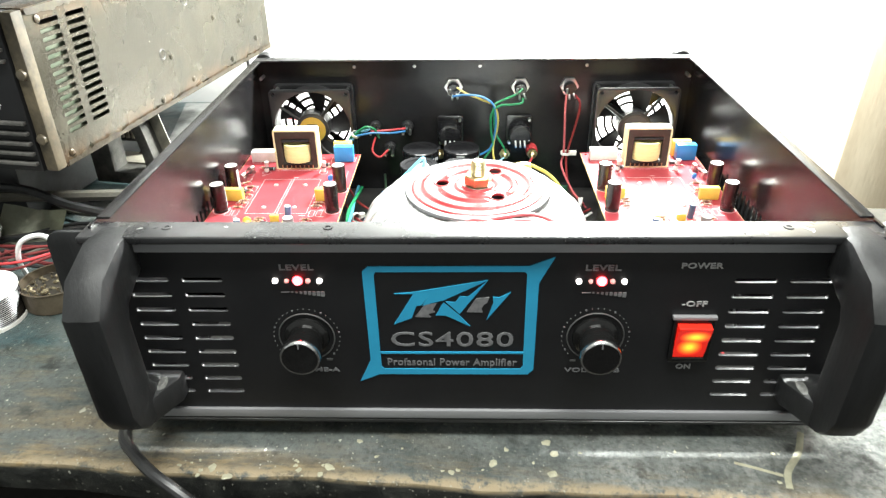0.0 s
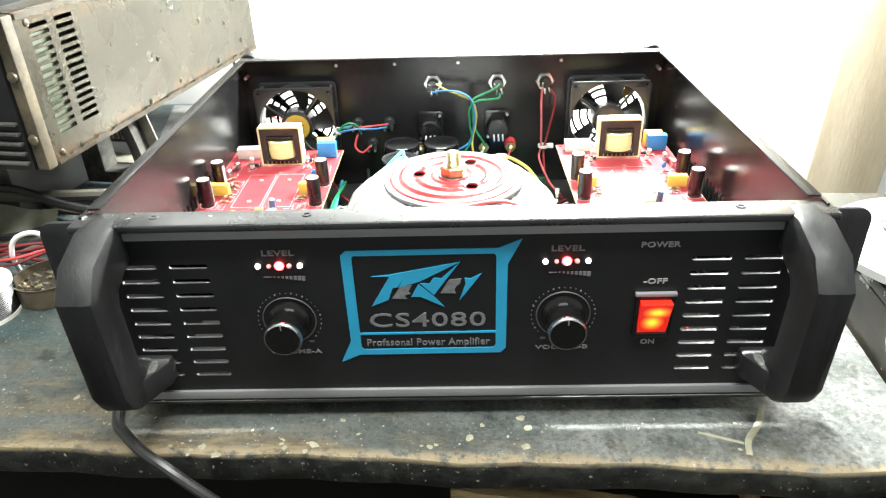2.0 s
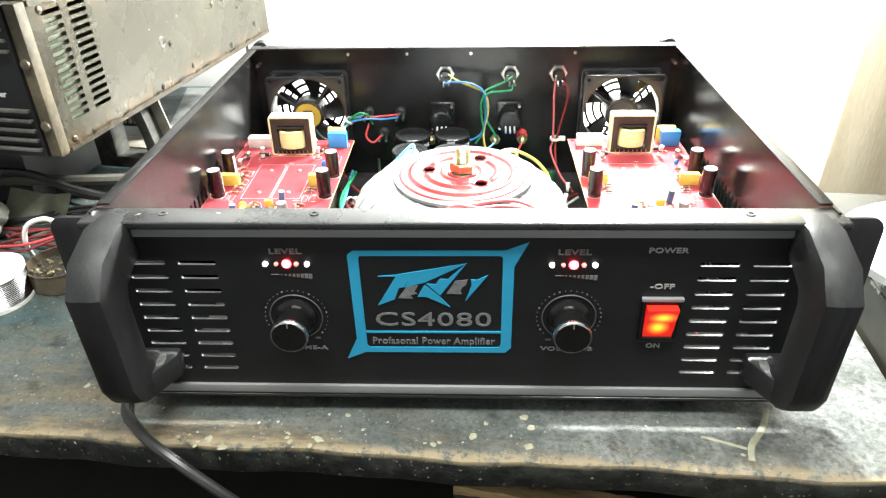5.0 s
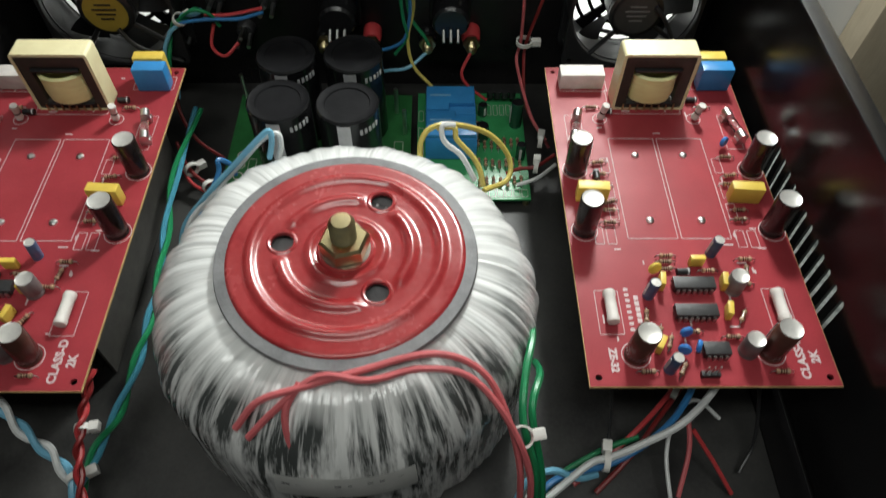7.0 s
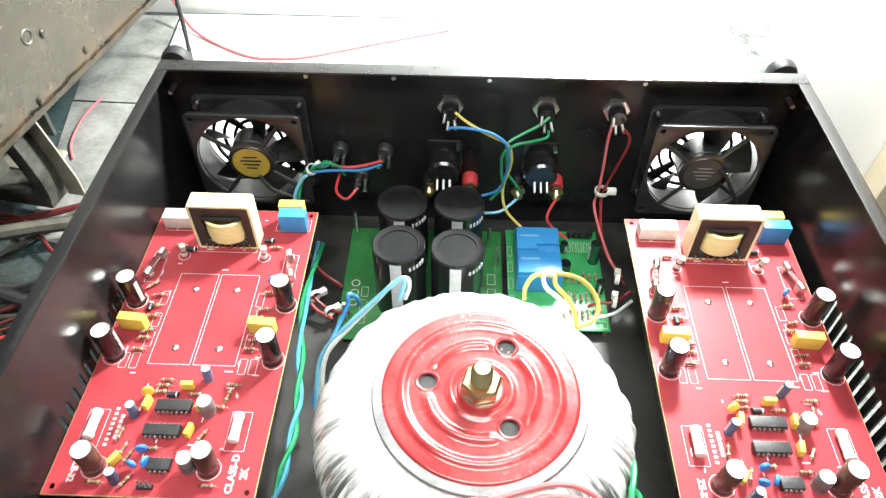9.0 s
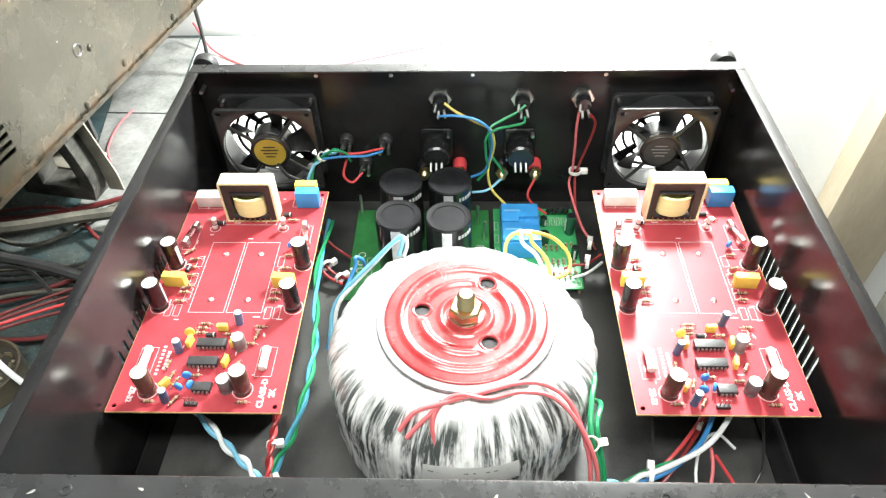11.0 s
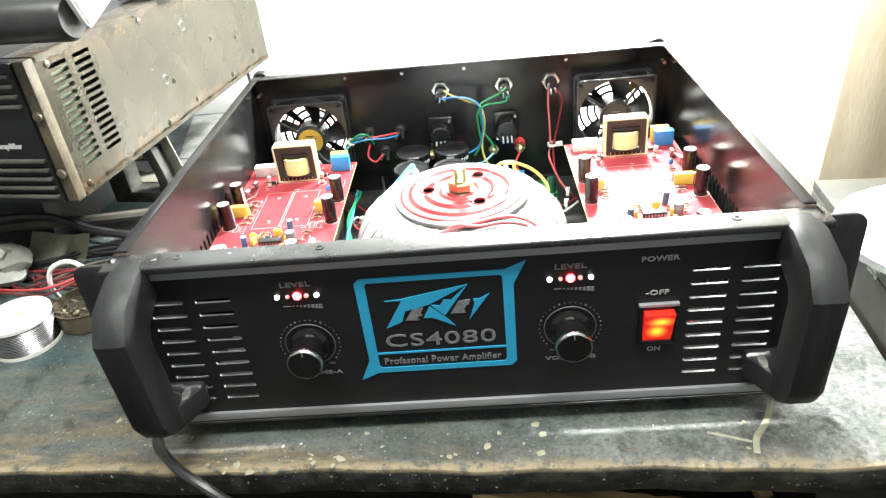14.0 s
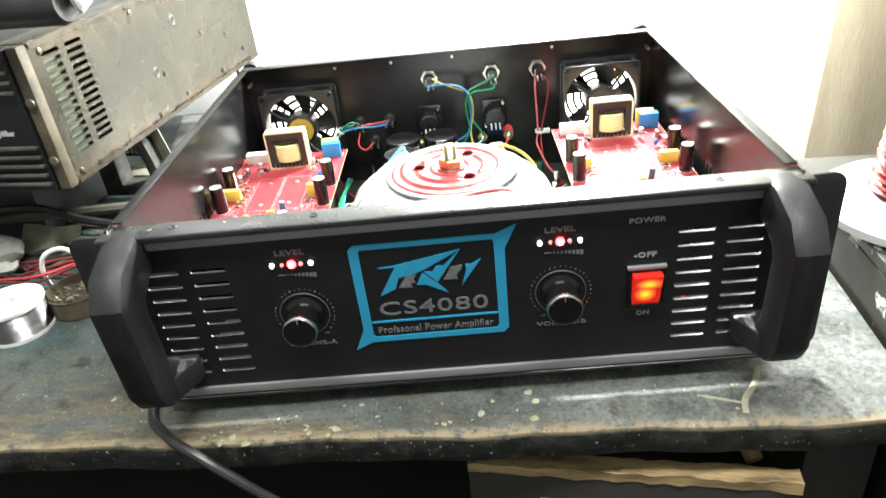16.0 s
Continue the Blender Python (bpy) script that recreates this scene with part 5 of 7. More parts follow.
# ---------------------------------------------------------------- rear sockets
def jack(x, z):
    t = thing("jack_socket", "black jack socket with soldered lugs on rear panel", "socket", "jack sockets", pose(x, YB - 0.001, z))
    part("body", moved(lathe([(0, 0.0130), (0.0055, 0.0130), (0.0062, 0.0115), (0.0062, 0.003), (0.008, 0.003), (0.008, 0)], 20), pose(0, 0, 0, 90)), M["cap_black"], t)
    part("nut", moved(lathe([(0.0062, 0.0035), (0.0092, 0.0035), (0.0095, 0.002), (0.0095, 0)], 6), pose(0, 0, 0, 90)), M["solder"], t)
    for sx, sz in ((-0.003, 0.001), (0.003, -0.004), (-0.001, -0.005)):
        part("lug", rod((sx, -0.0120, sz), (sx * 1.4, -0.0190, sz - 0.003), 0.0011, 6), M["solder"], t)


for x in (0.0188, 0.0852, 0.1340):
    jack(x, 0.1240)


def binding_post(x, z, red):
    t = thing("binding_post", "brass binding post with red collar on rear panel" if red else "brass binding post on rear panel", "terminal", "speaker terminals", pose(x, YB - 0.001, z))
    part("collar", moved(lathe([(0, 0), (0.0062, 0), (0.0062, 0.009), (0.0050, 0.011), (0, 0.011)], 18), pose(0, 0, 0, 90)), M["w_red"] if red else M["cap_black"], t)
    prof = [(0.0030, 0.011)] + [(0.0034 if k % 2 else 0.0028, 0.011 + 0.0009 * k) for k in range(1, 13)] + [(0, 0.023)]
    part("stud", moved(lathe(prof, 14), pose(0, 0, 0, 90)), M["brass"], t)
    part("nut", moved(lathe([(0.003, 0.013), (0.0055, 0.013), (0.0055, 0.016), (0.003, 0.016)], 6), pose(0, 0, 0, 90)), M["brass"], t)


for x, red in ((0.0042, False), (0.0345, True), (0.0708, False), (0.0992, True)):
    binding_post(x, 0.0575, red)


def speaker_socket(x, z):
    t = thing("speaker_socket", "black round speaker socket on rear panel", "socket", "speaker sockets", pose(x, YB - 0.001, z))
    part("flange", moved(cut_plate([rounded(0, 0, 0.026, 0.031, 0.003)], 0.003, 0.0004), pose(0, -0.0018, 0, 0, 0, 0) @ UPRIGHT), M["cap_black"], t)
    part("body", moved(lathe([(0, 0.024), (0.010, 0.024), (0.0115, 0.022), (0.0115, 0.003)], 24), pose(0, 0, 0, 90)), M["cap_black"], t)
    for sx in (-0.0045, 0.0, 0.0045):
        part("lug", rod((sx, -0.023, -0.004), (sx, -0.031, -0.008), 0.0011, 6), M["solder"], t)
    for sx, sz in ((-0.010, -0.012), (0.010, 0.012)):
        part("screw", rod((sx, -0.002, sz), (sx, -0.009, sz), 0.0015, 8), M["solder"], t)


for x in (0.0150, 0.0855):
    speaker_socket(x, 0.0790)


def xlr(x, z):
    t = thing("signal_socket", "black signal socket with soldered pins on rear panel", "socket", "signal sockets", pose(x, YB - 0.001, z))
    part("body", moved(lathe([(0, 0.007), (0.0050, 0.007), (0.0058, 0.006), (0.0062, 0)], 22), pose(0, 0, 0, 90)), M["chip"], t)
    for k in range(3):
        a = radians(90 + 120 * k)
        part("pin", rod((0.0034 * math.cos(a), -0.006, 0.0034 * math.sin(a)), (0.0042 * math.cos(a), -0.019, 0.0042 * math.sin(a)), 0.0015, 6), M["solder"], t)


for x in (-0.0622, -0.0290):
    xlr(x, 0.0830)
xlr(-0.0480, 0.0600)


# ---------------------------------------------------------------- smoothing and relay boards
def smoothing_board():
    t = thing("capacitor_board", "green board with four large black capacitors", "circuit board", m=pose(0, 0, ZB + 0.007))
    part("board", box(-0.0565, 0.0600, 0.2300, 0.3370, -0.0016, 0.0, 0.0002), M["pcb_green"], t, "green board")
    for x, y in ((-0.0130, 0.3050), (0.0268, 0.3062), (-0.0124, 0.2650), (0.0266, 0.2630)):
        r, h = 0.0178, 0.060
        c = part("large_capacitor", moved(lathe([(r, 0), (r, h - 0.001), (r * 0.95, h)], 32), pose(x, y, 0)), M["cap_black"], t, "large black capacitor")
        part("top", moved(lathe([(r * 0.95, h), (r * 0.88, h - 0.0006), (r * 0.72, h - 0.0006), (r * 0.70, h - 0.0012), (0, h - 0.0012)], 32), pose(x, y, 0)), M["cap_blackt"], c)
        b = bmesh.new()
        for i in range(6):
            a = [radians(-105 + 24 * (i + k) / 6) for k in (0, 1)]
            b.faces.new([b.verts.new((x + (r + 0.0002) * math.cos(q), y + (r + 0.0002) * math.sin(q), zz)) for q, zz in ((a[0], 0.012), (a[1], 0.012), (a[1], h - 0.002), (a[0], h - 0.002))])
        part("stripe", b, M["print_white"], c)
        for k in range(5):
            a = radians(-62 + 9 * k)
            part("print_bar", moved(box(-0.0008, 0.0008, -0.0002, 0.0002, -0.0016, 0.0016), pose(x + (r + 0.0002) * math.cos(a), y + (r + 0.0002) * math.sin(a), h - 0.008, 0, 0, math.degrees(a) + 90)), M["print_white"], c)
    for x, y in ((-0.0530, 0.3340), (0.0500, 0.3200), (0.0560, 0.3000), (-0.0500, 0.245)):
        part("post", rod((x, y, 0), (x, y, 0.020), 0.0014, 8), M["solder"], t, "bright metal post")
    s = bmesh.new()
    for k in range(3):
        for r0 in (0.0032,):
            n0 = 16
            merge(s, cut_plate([[(r0 * math.cos(2 * math.pi * i / n0), r0 * math.sin(2 * math.pi * i / n0)) for i in range(n0)], [(0.8 * r0 * math.cos(2 * math.pi * i / n0), 0.8 * r0 * math.sin(2 * math.pi * i / n0)) for i in range(n0)]], 0.0001), pose(-0.0475, 0.262 + 0.009 * k, 0.0001))
    for k in range(3):
        outline(s, -0.040, 0.248 + 0.012 * k, 0.005, 0.009)
    for k in range(4):
        outline(s, 0.052, 0.245 + 0.014 * k, 0.006, 0.010)
    tagged(part("silkscreen", s, M["silk"], t, smooth=False), kind="stuff")
    for x in (-0.053, 0.057):
        for y in (0.2335, 0.3335):
            part("standoff", rod((x, y, -0.007), (x, y, -0.0016), 0.002, 8), M["brass"], t)


smoothing_board()


def relay_board():
    t = thing("relay_board", "green protection board with two blue relays", "circuit board", m=pose(0, 0, ZB + 0.007))
    part("board", box(0.0640, 0.1345, 0.2430, 0.3390, -0.0016, 0.0, 0.0002), M["pcb_green2"], t, "bright green board")
    for y, side in ((0.3105, 1), (0.2875, -1)):
        plan = [(0.0705, -0.0108), (0.1010, -0.0108), (0.1010, 0.0108), (0.0705, 0.0108)]
        r = part("relay", moved(cut_plate([plan], 0.0180, 0.0008), pose(0, y, 0.0094)), M["blue_box"], t, "blue relay")
        step = [(0.0708, -0.0104), (0.0860 - 0.002 * side, -0.0104), (0.0860 - 0.002 * side, -0.0045), (0.1006, -0.0045), (0.1006, 0.0104), (0.0708, 0.0104)]
        part("raised_top", moved(cut_plate([[(x, yy * side) for x, yy in step][::side]], 0.0034, 0.0006), pose(0, y, 0.0200)), M["blue_box"], r)
        part("print_bar", box(0.0725, 0.0860, y + 0.0010, y + 0.0030, 0.0217, 0.0219), M["relay_print"], r)
    for x, y, rr, h in ((0.1290, 0.3080, 0.0040, 0.020), (0.1060, 0.2960, 0.0045, 0.011), (0.1300, 0.2780, 0.0030, 0.012), (0.1075, 0.318, 0.003, 0.009)):
        electrolytic(rr, h, "cap_dgreen", "cap_blackt", parent=t, m=pose(x, y, 0, 0, 0, 30))
    rg = random.Random(21)
    for k in range(22):
        x, y = 0.1035 + 0.0043 * (k % 7), 0.256 + 0.0165 * (k // 7) + rg.uniform(-0.002, 0.002)
        r = share("resistor", RES[0], t, pose(x, y, 0, 0, 0, 90))
        share("lead_wire", RES[1], r, Matrix())
        for dx in (-0.0011, 0.0, 0.0010):
            share("band", RES[2], r, pose(dx, 0, 0))
    for k in range(4):
        part("transistor", moved(lathe([(0, 0), (0.0024, 0), (0.0024, 0.005), (0, 0.005)], 12), pose(0.113 + 0.005 * k, 0.331, 0.004)), M["chip"], t)
    s = bmesh.new()
    for k in range(5):
        outline(s, 0.0665, 0.252 + 0.016 * k, 0.0035, 0.010)
    for k in range(7):
        outline(s, 0.1035 + 0.0043 * k, 0.322, 0.003, 0.010)
    for k in range(6):
        outline(s, 0.106 + 0.005 * k, 0.248, 0.004, 0.006)
    tagged(part("silkscreen", s, M["silk"], t, smooth=False), kind="stuff")
    part("terminal", box(0.070, 0.098, 0.3225, 0.3330, 0, 0.009, 0.0006), M["pcb_green"], t, "green screw terminal")
    for x in (0.0665, 0.132):
        for y in (0.246, 0.336):
            part("standoff", rod((x, y, -0.007), (x, y, -0.0016), 0.002, 8), M["brass"], t)


M["relay_print"] = surf("pale_blue_print", (0.16, 0.36, 0.56), (0.12, 0.30, 0.50), 200, 0.5)
M["pcb_green2"] = surf("bright_green_mask", (0.03, 0.24, 0.075), (0.05, 0.33, 0.12), 90, 0.3, bump=0.1)
M["cap_dgreen"] = surf("dark_green_sleeve", (0.012, 0.07, 0.035), (0.02, 0.09, 0.05), 90, 0.25)
relay_board()


# ---------------------------------------------------------------- wires in the case
def wire(label, pts, colour, r=0.0011, twist=None, name="wire"):
    return tagged(part(name, tube(pts, r, 7, 6, twist), M[colour]), label, "wire", "hook-up wires")


def pair(label, pts, c1, c2, r=0.0012, turns=7):
    t = thing("twisted_wires", label, "wire", "hook-up wires")
    for c, ph in ((c1, 0.0), (c2, math.pi)):
        part("strand", tube(pts, r, 7, 10, (r * 1.02, turns, ph)), M[c], t)
    return t


def zip_tie(x, y, z, yaw, s=1.0, tilt=90):
    t = thing("cable_tie", "white nylon cable tie round wires", "cable tie", "cable ties", pose(x, y, z, tilt, 0, yaw))
    part("band", lathe([(0.0030 * s, -0.0014), (0.0036 * s, -0.0014), (0.0036 * s, 0.0014), (0.0030 * s, 0.0014), (0.0030 * s, -0.0014)], 16), M["nylon"], t)
    part("head", box(0.0030 * s, 0.0072 * s, -0.0022, 0.0022, -0.0022, 0.0022, 0.0005), M["nylon"], t)


pair("light blue and green wires twisted together", [(-0.074, 0.300, 0.040), (-0.077, 0.245, 0.038), (-0.072, 0.203, 0.040), (-0.067, 0.171, 0.043), (-0.066, 0.146, 0.043), (-0.068, 0.124, 0.040), (-0.073, 0.100, 0.034), (-0.080, 0.082, 0.030), (-0.084, 0.062, 0.026)], "w_teal", "w_green", 0.0016, 4)
pair("white and light blue wires twisted together", [(-0.140, 0.112, 0.060), (-0.121, 0.097, 0.047), (-0.108, 0.086, 0.040), (-0.096, 0.078, 0.034), (-0.086, 0.066, 0.028), (-0.078, 0.045, 0.020)], "w_white", "w_lblue", 0.0017, 3)
pair("dark red wires twisted together", [(-0.077, 0.108, 0.062), (-0.079, 0.092, 0.054), (-0.081, 0.078, 0.044), (-0.080, 0.062, 0.032), (-0.074, 0.040, 0.020)], "w_dred", "w_red", 0.0013, 4)
zip_tie(-0.080, 0.086, 0.048, 10, 1.0)
zip_tie(-0.085, 0.070, 0.030, 30, 1.3)

# primary leads over the toroid
wire("red wire lying over the toroid", [(0.004, 0.063, 0.1045), (0.013, 0.070, 0.1125), (0.029, 0.074, 0.1155), (0.048, 0.079, 0.1175), (0.073, 0.086, 0.1175), (0.090, 0.084, 0.1125), (0.100, 0.074, 0.1045), (0.108, 0.058, 0.0815), (0.110, 0.046, 0.0450), (0.112, 0.042, 0.0200)], "w_pink", 0.0014)
wire("red wire lying over the toroid", [(0.008, 0.061, 0.1005), (0.018, 0.068, 0.1085), (0.034, 0.077, 0.1175), (0.052, 0.076, 0.1165), (0.070, 0.081, 0.1155), (0.088, 0.080, 0.1115), (0.102, 0.068, 0.1015), (0.112, 0.055, 0.0785), (0.114, 0.046, 0.0450), (0.116, 0.042, 0.0200)], "w_pink", 0.0014)
wire("short red wire loop on the toroid", [(0.027, 0.076, 0.1145), (0.022, 0.067, 0.1085), (0.024, 0.058, 0.0985), (0.031, 0.052, 0.0885)], "w_pink", 0.0014)
wire("green wire down the side of the toroid", [(0.117, 0.122, 0.082), (0.116, 0.108, 0.090), (0.112, 0.092, 0.092), (0.110, 0.074, 0.086), (0.116, 0.060, 0.066), (0.118, 0.050, 0.040), (0.122, 0.046, 0.020)], "w_green", 0.0016)
wire("green wire down the side of the toroid", [(0.121, 0.112, 0.060), (0.119, 0.095, 0.082), (0.114, 0.078, 0.085), (0.119, 0.062, 0.062), (0.122, 0.052, 0.036), (0.128, 0.048, 0.020)], "w_green", 0.0016)
zip_tie(0.109, 0.066, 0.088, 10, 1.25, 25)

# leads to the right-hand board
wire("white wire to the circuit board", [(0.112, 0.052, 0.022), (0.1285, 0.0625, 0.030), (0.1450, 0.0735, 0.036), (0.1542, 0.0756, 0.038), (0.1680, 0.0800, 0.042), (0.1830, 0.0855, 0.048), (0.1930, 0.0920, 0.056), (0.1990, 0.0980, 0.070)], "w_white", 0.0017)
wire("blue wire to the circuit board", [(0.114, 0.050, 0.020), (0.1260, 0.0660, 0.028), (0.1400, 0.0720, 0.029), (0.1542, 0.0745, 0.032), (0.1700, 0.0815, 0.036), (0.1820, 0.0890, 0.044), (0.1880, 0.0960, 0.056), (0.1900, 0.1020, 0.070)], "w_blue", 0.0016)
wire("light blue wire looping on the case floor", [(0.108, 0.052, 0.022), (0.1160, 0.0660, 0.033), (0.1280, 0.0705, 0.036), (0.1400, 0.0690, 0.030), (0.1500, 0.0720, 0.026)], "w_lblue", 0.0016)
wire("grey wire looping on the case floor", [(0.1180, 0.0480, 0.018), (0.1220, 0.0580, 0.026), (0.1290, 0.0590, 0.027), (0.1340, 0.0520, 0.020)], "w_white", 0.0012)
wire("red wire bundle end on the case floor", [(0.140, 0.070, 0.018), (0.160, 0.084, 0.022), (0.176, 0.096, 0.032), (0.190, 0.108, 0.056)], "w_red", 0.0013)
wire("dark red wire under the circuit board", [(0.150, 0.066, 0.018), (0.168, 0.082, 0.022), (0.182, 0.097, 0.034), (0.194, 0.110, 0.060)], "w_dred", 0.0013)
wire("green wire on the case floor", [(0.110, 0.040, 0.018), (0.128, 0.068, 0.022), (0.150, 0.082, 0.024), (0.172, 0.090, 0.026)], "w_green", 0.0014)
wire("grey looping wire by the circuit board", [(0.184, 0.060, 0.018), (0.184, 0.082, 0.026), (0.190, 0.098, 0.034), (0.200, 0.104, 0.036), (0.212, 0.098, 0.028)], "w_white", 0.0010)
wire("pink wire on the case floor", [(0.188, 0.064, 0.018), (0.194, 0.082, 0.028), (0.194, 0.094, 0.036)], "w_pink", 0.0012)
wire("red wire on the case floor", [(0.196, 0.090, 0.034), (0.206, 0.078, 0.024), (0.214, 0.066, 0.016)], "w_red", 0.0011)
wire("thin black wire on the case floor", [(0.156, 0.118, 0.060), (0.160, 0.100, 0.030), (0.156, 0.080, 0.016)], "cable", 0.0009)
wire("thin black wire on the case floor", [(0.224, 0.112, 0.060), (0.228, 0.090, 0.026), (0.220, 0.076, 0.016)], "cable", 0.0009)
zip_tie(0.1530, 0.0750, 0.035, 80, 1.35)
zip_tie(0.187, 0.104, 0.046, 60, 1.0)
zip_tie(0.1150, 0.0555, 0.025, 60, 1.5)

# secondary loops at the toroid's back
wire("blue wire loop behind the toroid", [(-0.058, 0.168, 0.030), (-0.0545, 0.1868, 0.058), (-0.0410, 0.1956, 0.075), (-0.0235, 0.2054, 0.090), (-0.0105, 0.2105, 0.102), (-0.0046, 0.2124, 0.106), (-0.0042, 0.2110, 0.100), (-0.0070, 0.2100, 0.090)], "w_lblue", 0.0015)
wire("white wire loop behind the toroid", [(-0.0540, 0.1720, 0.0400), (-0.0503, 0.1855, 0.0632), (-0.0382, 0.1963, 0.0752), (-0.0219, 0.2086, 0.0872), (-0.0108, 0.2164, 0.0960), (-0.0032, 0.2193, 0.0976), (-0.0018, 0.2172, 0.0920), (-0.0043, 0.2147, 0.0840)], "w_white", 0.0015)
wire("blue wire loop behind the toroid", [(-0.0600, 0.172, 0.030), (-0.0566, 0.1898, 0.045), (-0.0496, 0.214, 0.050), (-0.0430, 0.2272, 0.060), (-0.0425, 0.2309, 0.066), (-0.0379, 0.2337, 0.060), (-0.0372, 0.2352, 0.050)], "w_blue", 0.0015)
wire("yellow wire loop over the relay board", [(0.0679, 0.2188, 0.0813), (0.0685, 0.2233, 0.0884), (0.0739, 0.2280, 0.0934), (0.0855, 0.2319, 0.0920), (0.1045, 0.2371, 0.0799), (0.1163, 0.2335, 0.0657), (0.1152, 0.2240, 0.0580), (0.1018, 0.2136, 0.0614)], "w_wyellow", 0.0015)
wire("yellow wire loop over the relay board", [(0.0766, 0.2299, 0.0913), (0.0854, 0.2295, 0.0920), (0.0870, 0.2260, 0.0870), (0.0948, 0.2215, 0.0799), (0.0990, 0.2172, 0.0742), (0.1013, 0.2127, 0.0657)], "w_wyellow", 0.0015)
wire("white wire loop over the relay board", [(0.0861, 0.2302, 0.0934), (0.0798, 0.2290, 0.0941), (0.0793, 0.2255, 0.0906), (0.0818, 0.2227, 0.0870), (0.0896, 0.2195, 0.0813), (0.0966, 0.2130, 0.0700)], "w_white", 0.0015)

# rear panel wiring
Y = 0.332
wire("yellow wire from a jack socket", [(0.0225, 0.3440, 0.1268), (0.0310, 0.3390, 0.1225), (0.0450, 0.3310, 0.1190), (0.0585, 0.3275, 0.1135), (0.0625, 0.3300, 0.1000), (0.0622, 0.3335, 0.0875), (0.0585, 0.3330, 0.0680), (0.0620, 0.3290, 0.0500), (0.0760, 0.3220, 0.0360), (0.0860, 0.3120, 0.0220)], "w_wyellow")
wire("blue wire from a jack socket", [(0.0180, 0.3350, 0.1205), (0.0300, 0.3320, 0.1230), (0.0460, 0.3285, 0.1222), (0.0575, 0.3262, 0.1150), (0.0605, 0.3292, 0.1000), (0.0602, 0.3325, 0.0850), (0.0560, 0.3330, 0.0680), (0.0460, 0.3345, 0.0600), (0.0350, 0.3360, 0.0570)], "w_blue")
wire("green wire from a jack socket", [(0.0872, 0.3440, 0.1250), (0.0800, 0.3400, 0.1205), (0.0680, 0.3335, 0.1175), (0.0585, 0.3285, 0.1130), (0.0590, 0.3310, 0.0980), (0.0612, 0.3345, 0.0820), (0.0690, 0.3360, 0.0680), (0.0720, 0.3370, 0.0600)], "w_green")
wire("green wire from a jack socket", [(0.0870, 0.3400, 0.1168), (0.0860, 0.3370, 0.1128), (0.0760, 0.3325, 0.1128), (0.0640, 0.3270, 0.1135), (0.0560, 0.3275, 0.1050), (0.0562, 0.3305, 0.0860), (0.0580, 0.3330, 0.0700), (0.0500, 0.3340, 0.0560)], "w_green")
wire("red wire from a jack socket", [(0.1305, 0.3440, 0.1200), (0.1300, 0.3440, 0.1030), (0.1312, 0.3450, 0.0800), (0.1318, 0.3460, 0.0561), (0.1300, 0.3400, 0.0440), (0.1370, 0.3020, 0.0340), (0.1460, 0.2850, 0.0280)], "w_pink")
wire("dark red wire from a jack socket", [(0.1380, 0.3375, 0.1205), (0.1430, 0.3380, 0.1130), (0.1432, 0.3410, 0.1000), (0.1400, 0.3440, 0.0800), (0.1362, 0.3460, 0.0600), (0.1345, 0.3420, 0.0480), (0.1350, 0.3100, 0.0340), (0.1480, 0.2800, 0.0260)], "w_dred")
zip_tie(0.1340, 0.3455, 0.0570, 0, 1.5, 0)
wire("red wire at a speaker terminal", [(0.0992, Y + 0.004, 0.0570), (0.093, Y - 0.004, 0.046), (0.098, Y - 0.006, 0.036), (0.110, Y - 0.010, 0.028)], "w_red")
wire("blue wire at a speaker terminal", [(0.0708, Y + 0.004, 0.0565), (0.058, Y - 0.004, 0.050), (0.044, Y - 0.006, 0.049), (0.034, Y - 0.002, 0.040)], "w_lblue")
wire("red wire by the relay board", [(0.150, 0.270, 0.030), (0.138, 0.262, 0.028), (0.128, 0.262, 0.026), (0.120, 0.262, 0.022)], "w_dred", 0.0012)
wire("white wire by the relay board", [(0.150, 0.262, 0.030), (0.138, 0.254, 0.026), (0.126, 0.252, 0.022)], "w_white", 0.0012)
zip_tie(0.138, 0.262, 0.028, 80, 1.2)
zip_tie(0.142, 0.281, 0.031, 80, 1.2)
pair("blue and green signal wires", [(-0.094, 0.322, 0.030), (-0.094, 0.325, 0.056), (-0.088, Y, 0.074), (-0.078, Y, 0.084), (-0.066, Y, 0.090)], "w_green", "w_lblue", 0.0014, 3)
wire("blue signal wire to a socket", [(-0.080, Y - 0.002, 0.082), (-0.062, Y - 0.004, 0.086), (-0.044, Y - 0.002, 0.085), (-0.030, Y + 0.006, 0.084)], "w_blue")
wire("red signal wire to a socket", [(-0.064, Y, 0.086), (-0.048, Y - 0.002, 0.088), (-0.030, Y + 0.006, 0.087)], "w_red")
wire("green signal wire loop", [(-0.084, Y, 0.080), (-0.070, Y - 0.004, 0.092), (-0.060, Y - 0.004, 0.090), (-0.056, Y - 0.002, 0.080)], "w_green")
wire("red signal wire loop", [(-0.060, Y, 0.080), (-0.063, Y - 0.006, 0.068), (-0.056, Y - 0.008, 0.062), (-0.048, Y, 0.066)], "w_red")
zip_tie(-0.080, Y, 0.083, 60, 1.2, 40)
wire("red wire behind the circuit board", [(-0.088, 0.322, 0.050), (-0.086, 0.300, 0.042), (-0.074, 0.282, 0.032), (-0.056, 0.272, 0.024)], "w_dred", 0.0012)
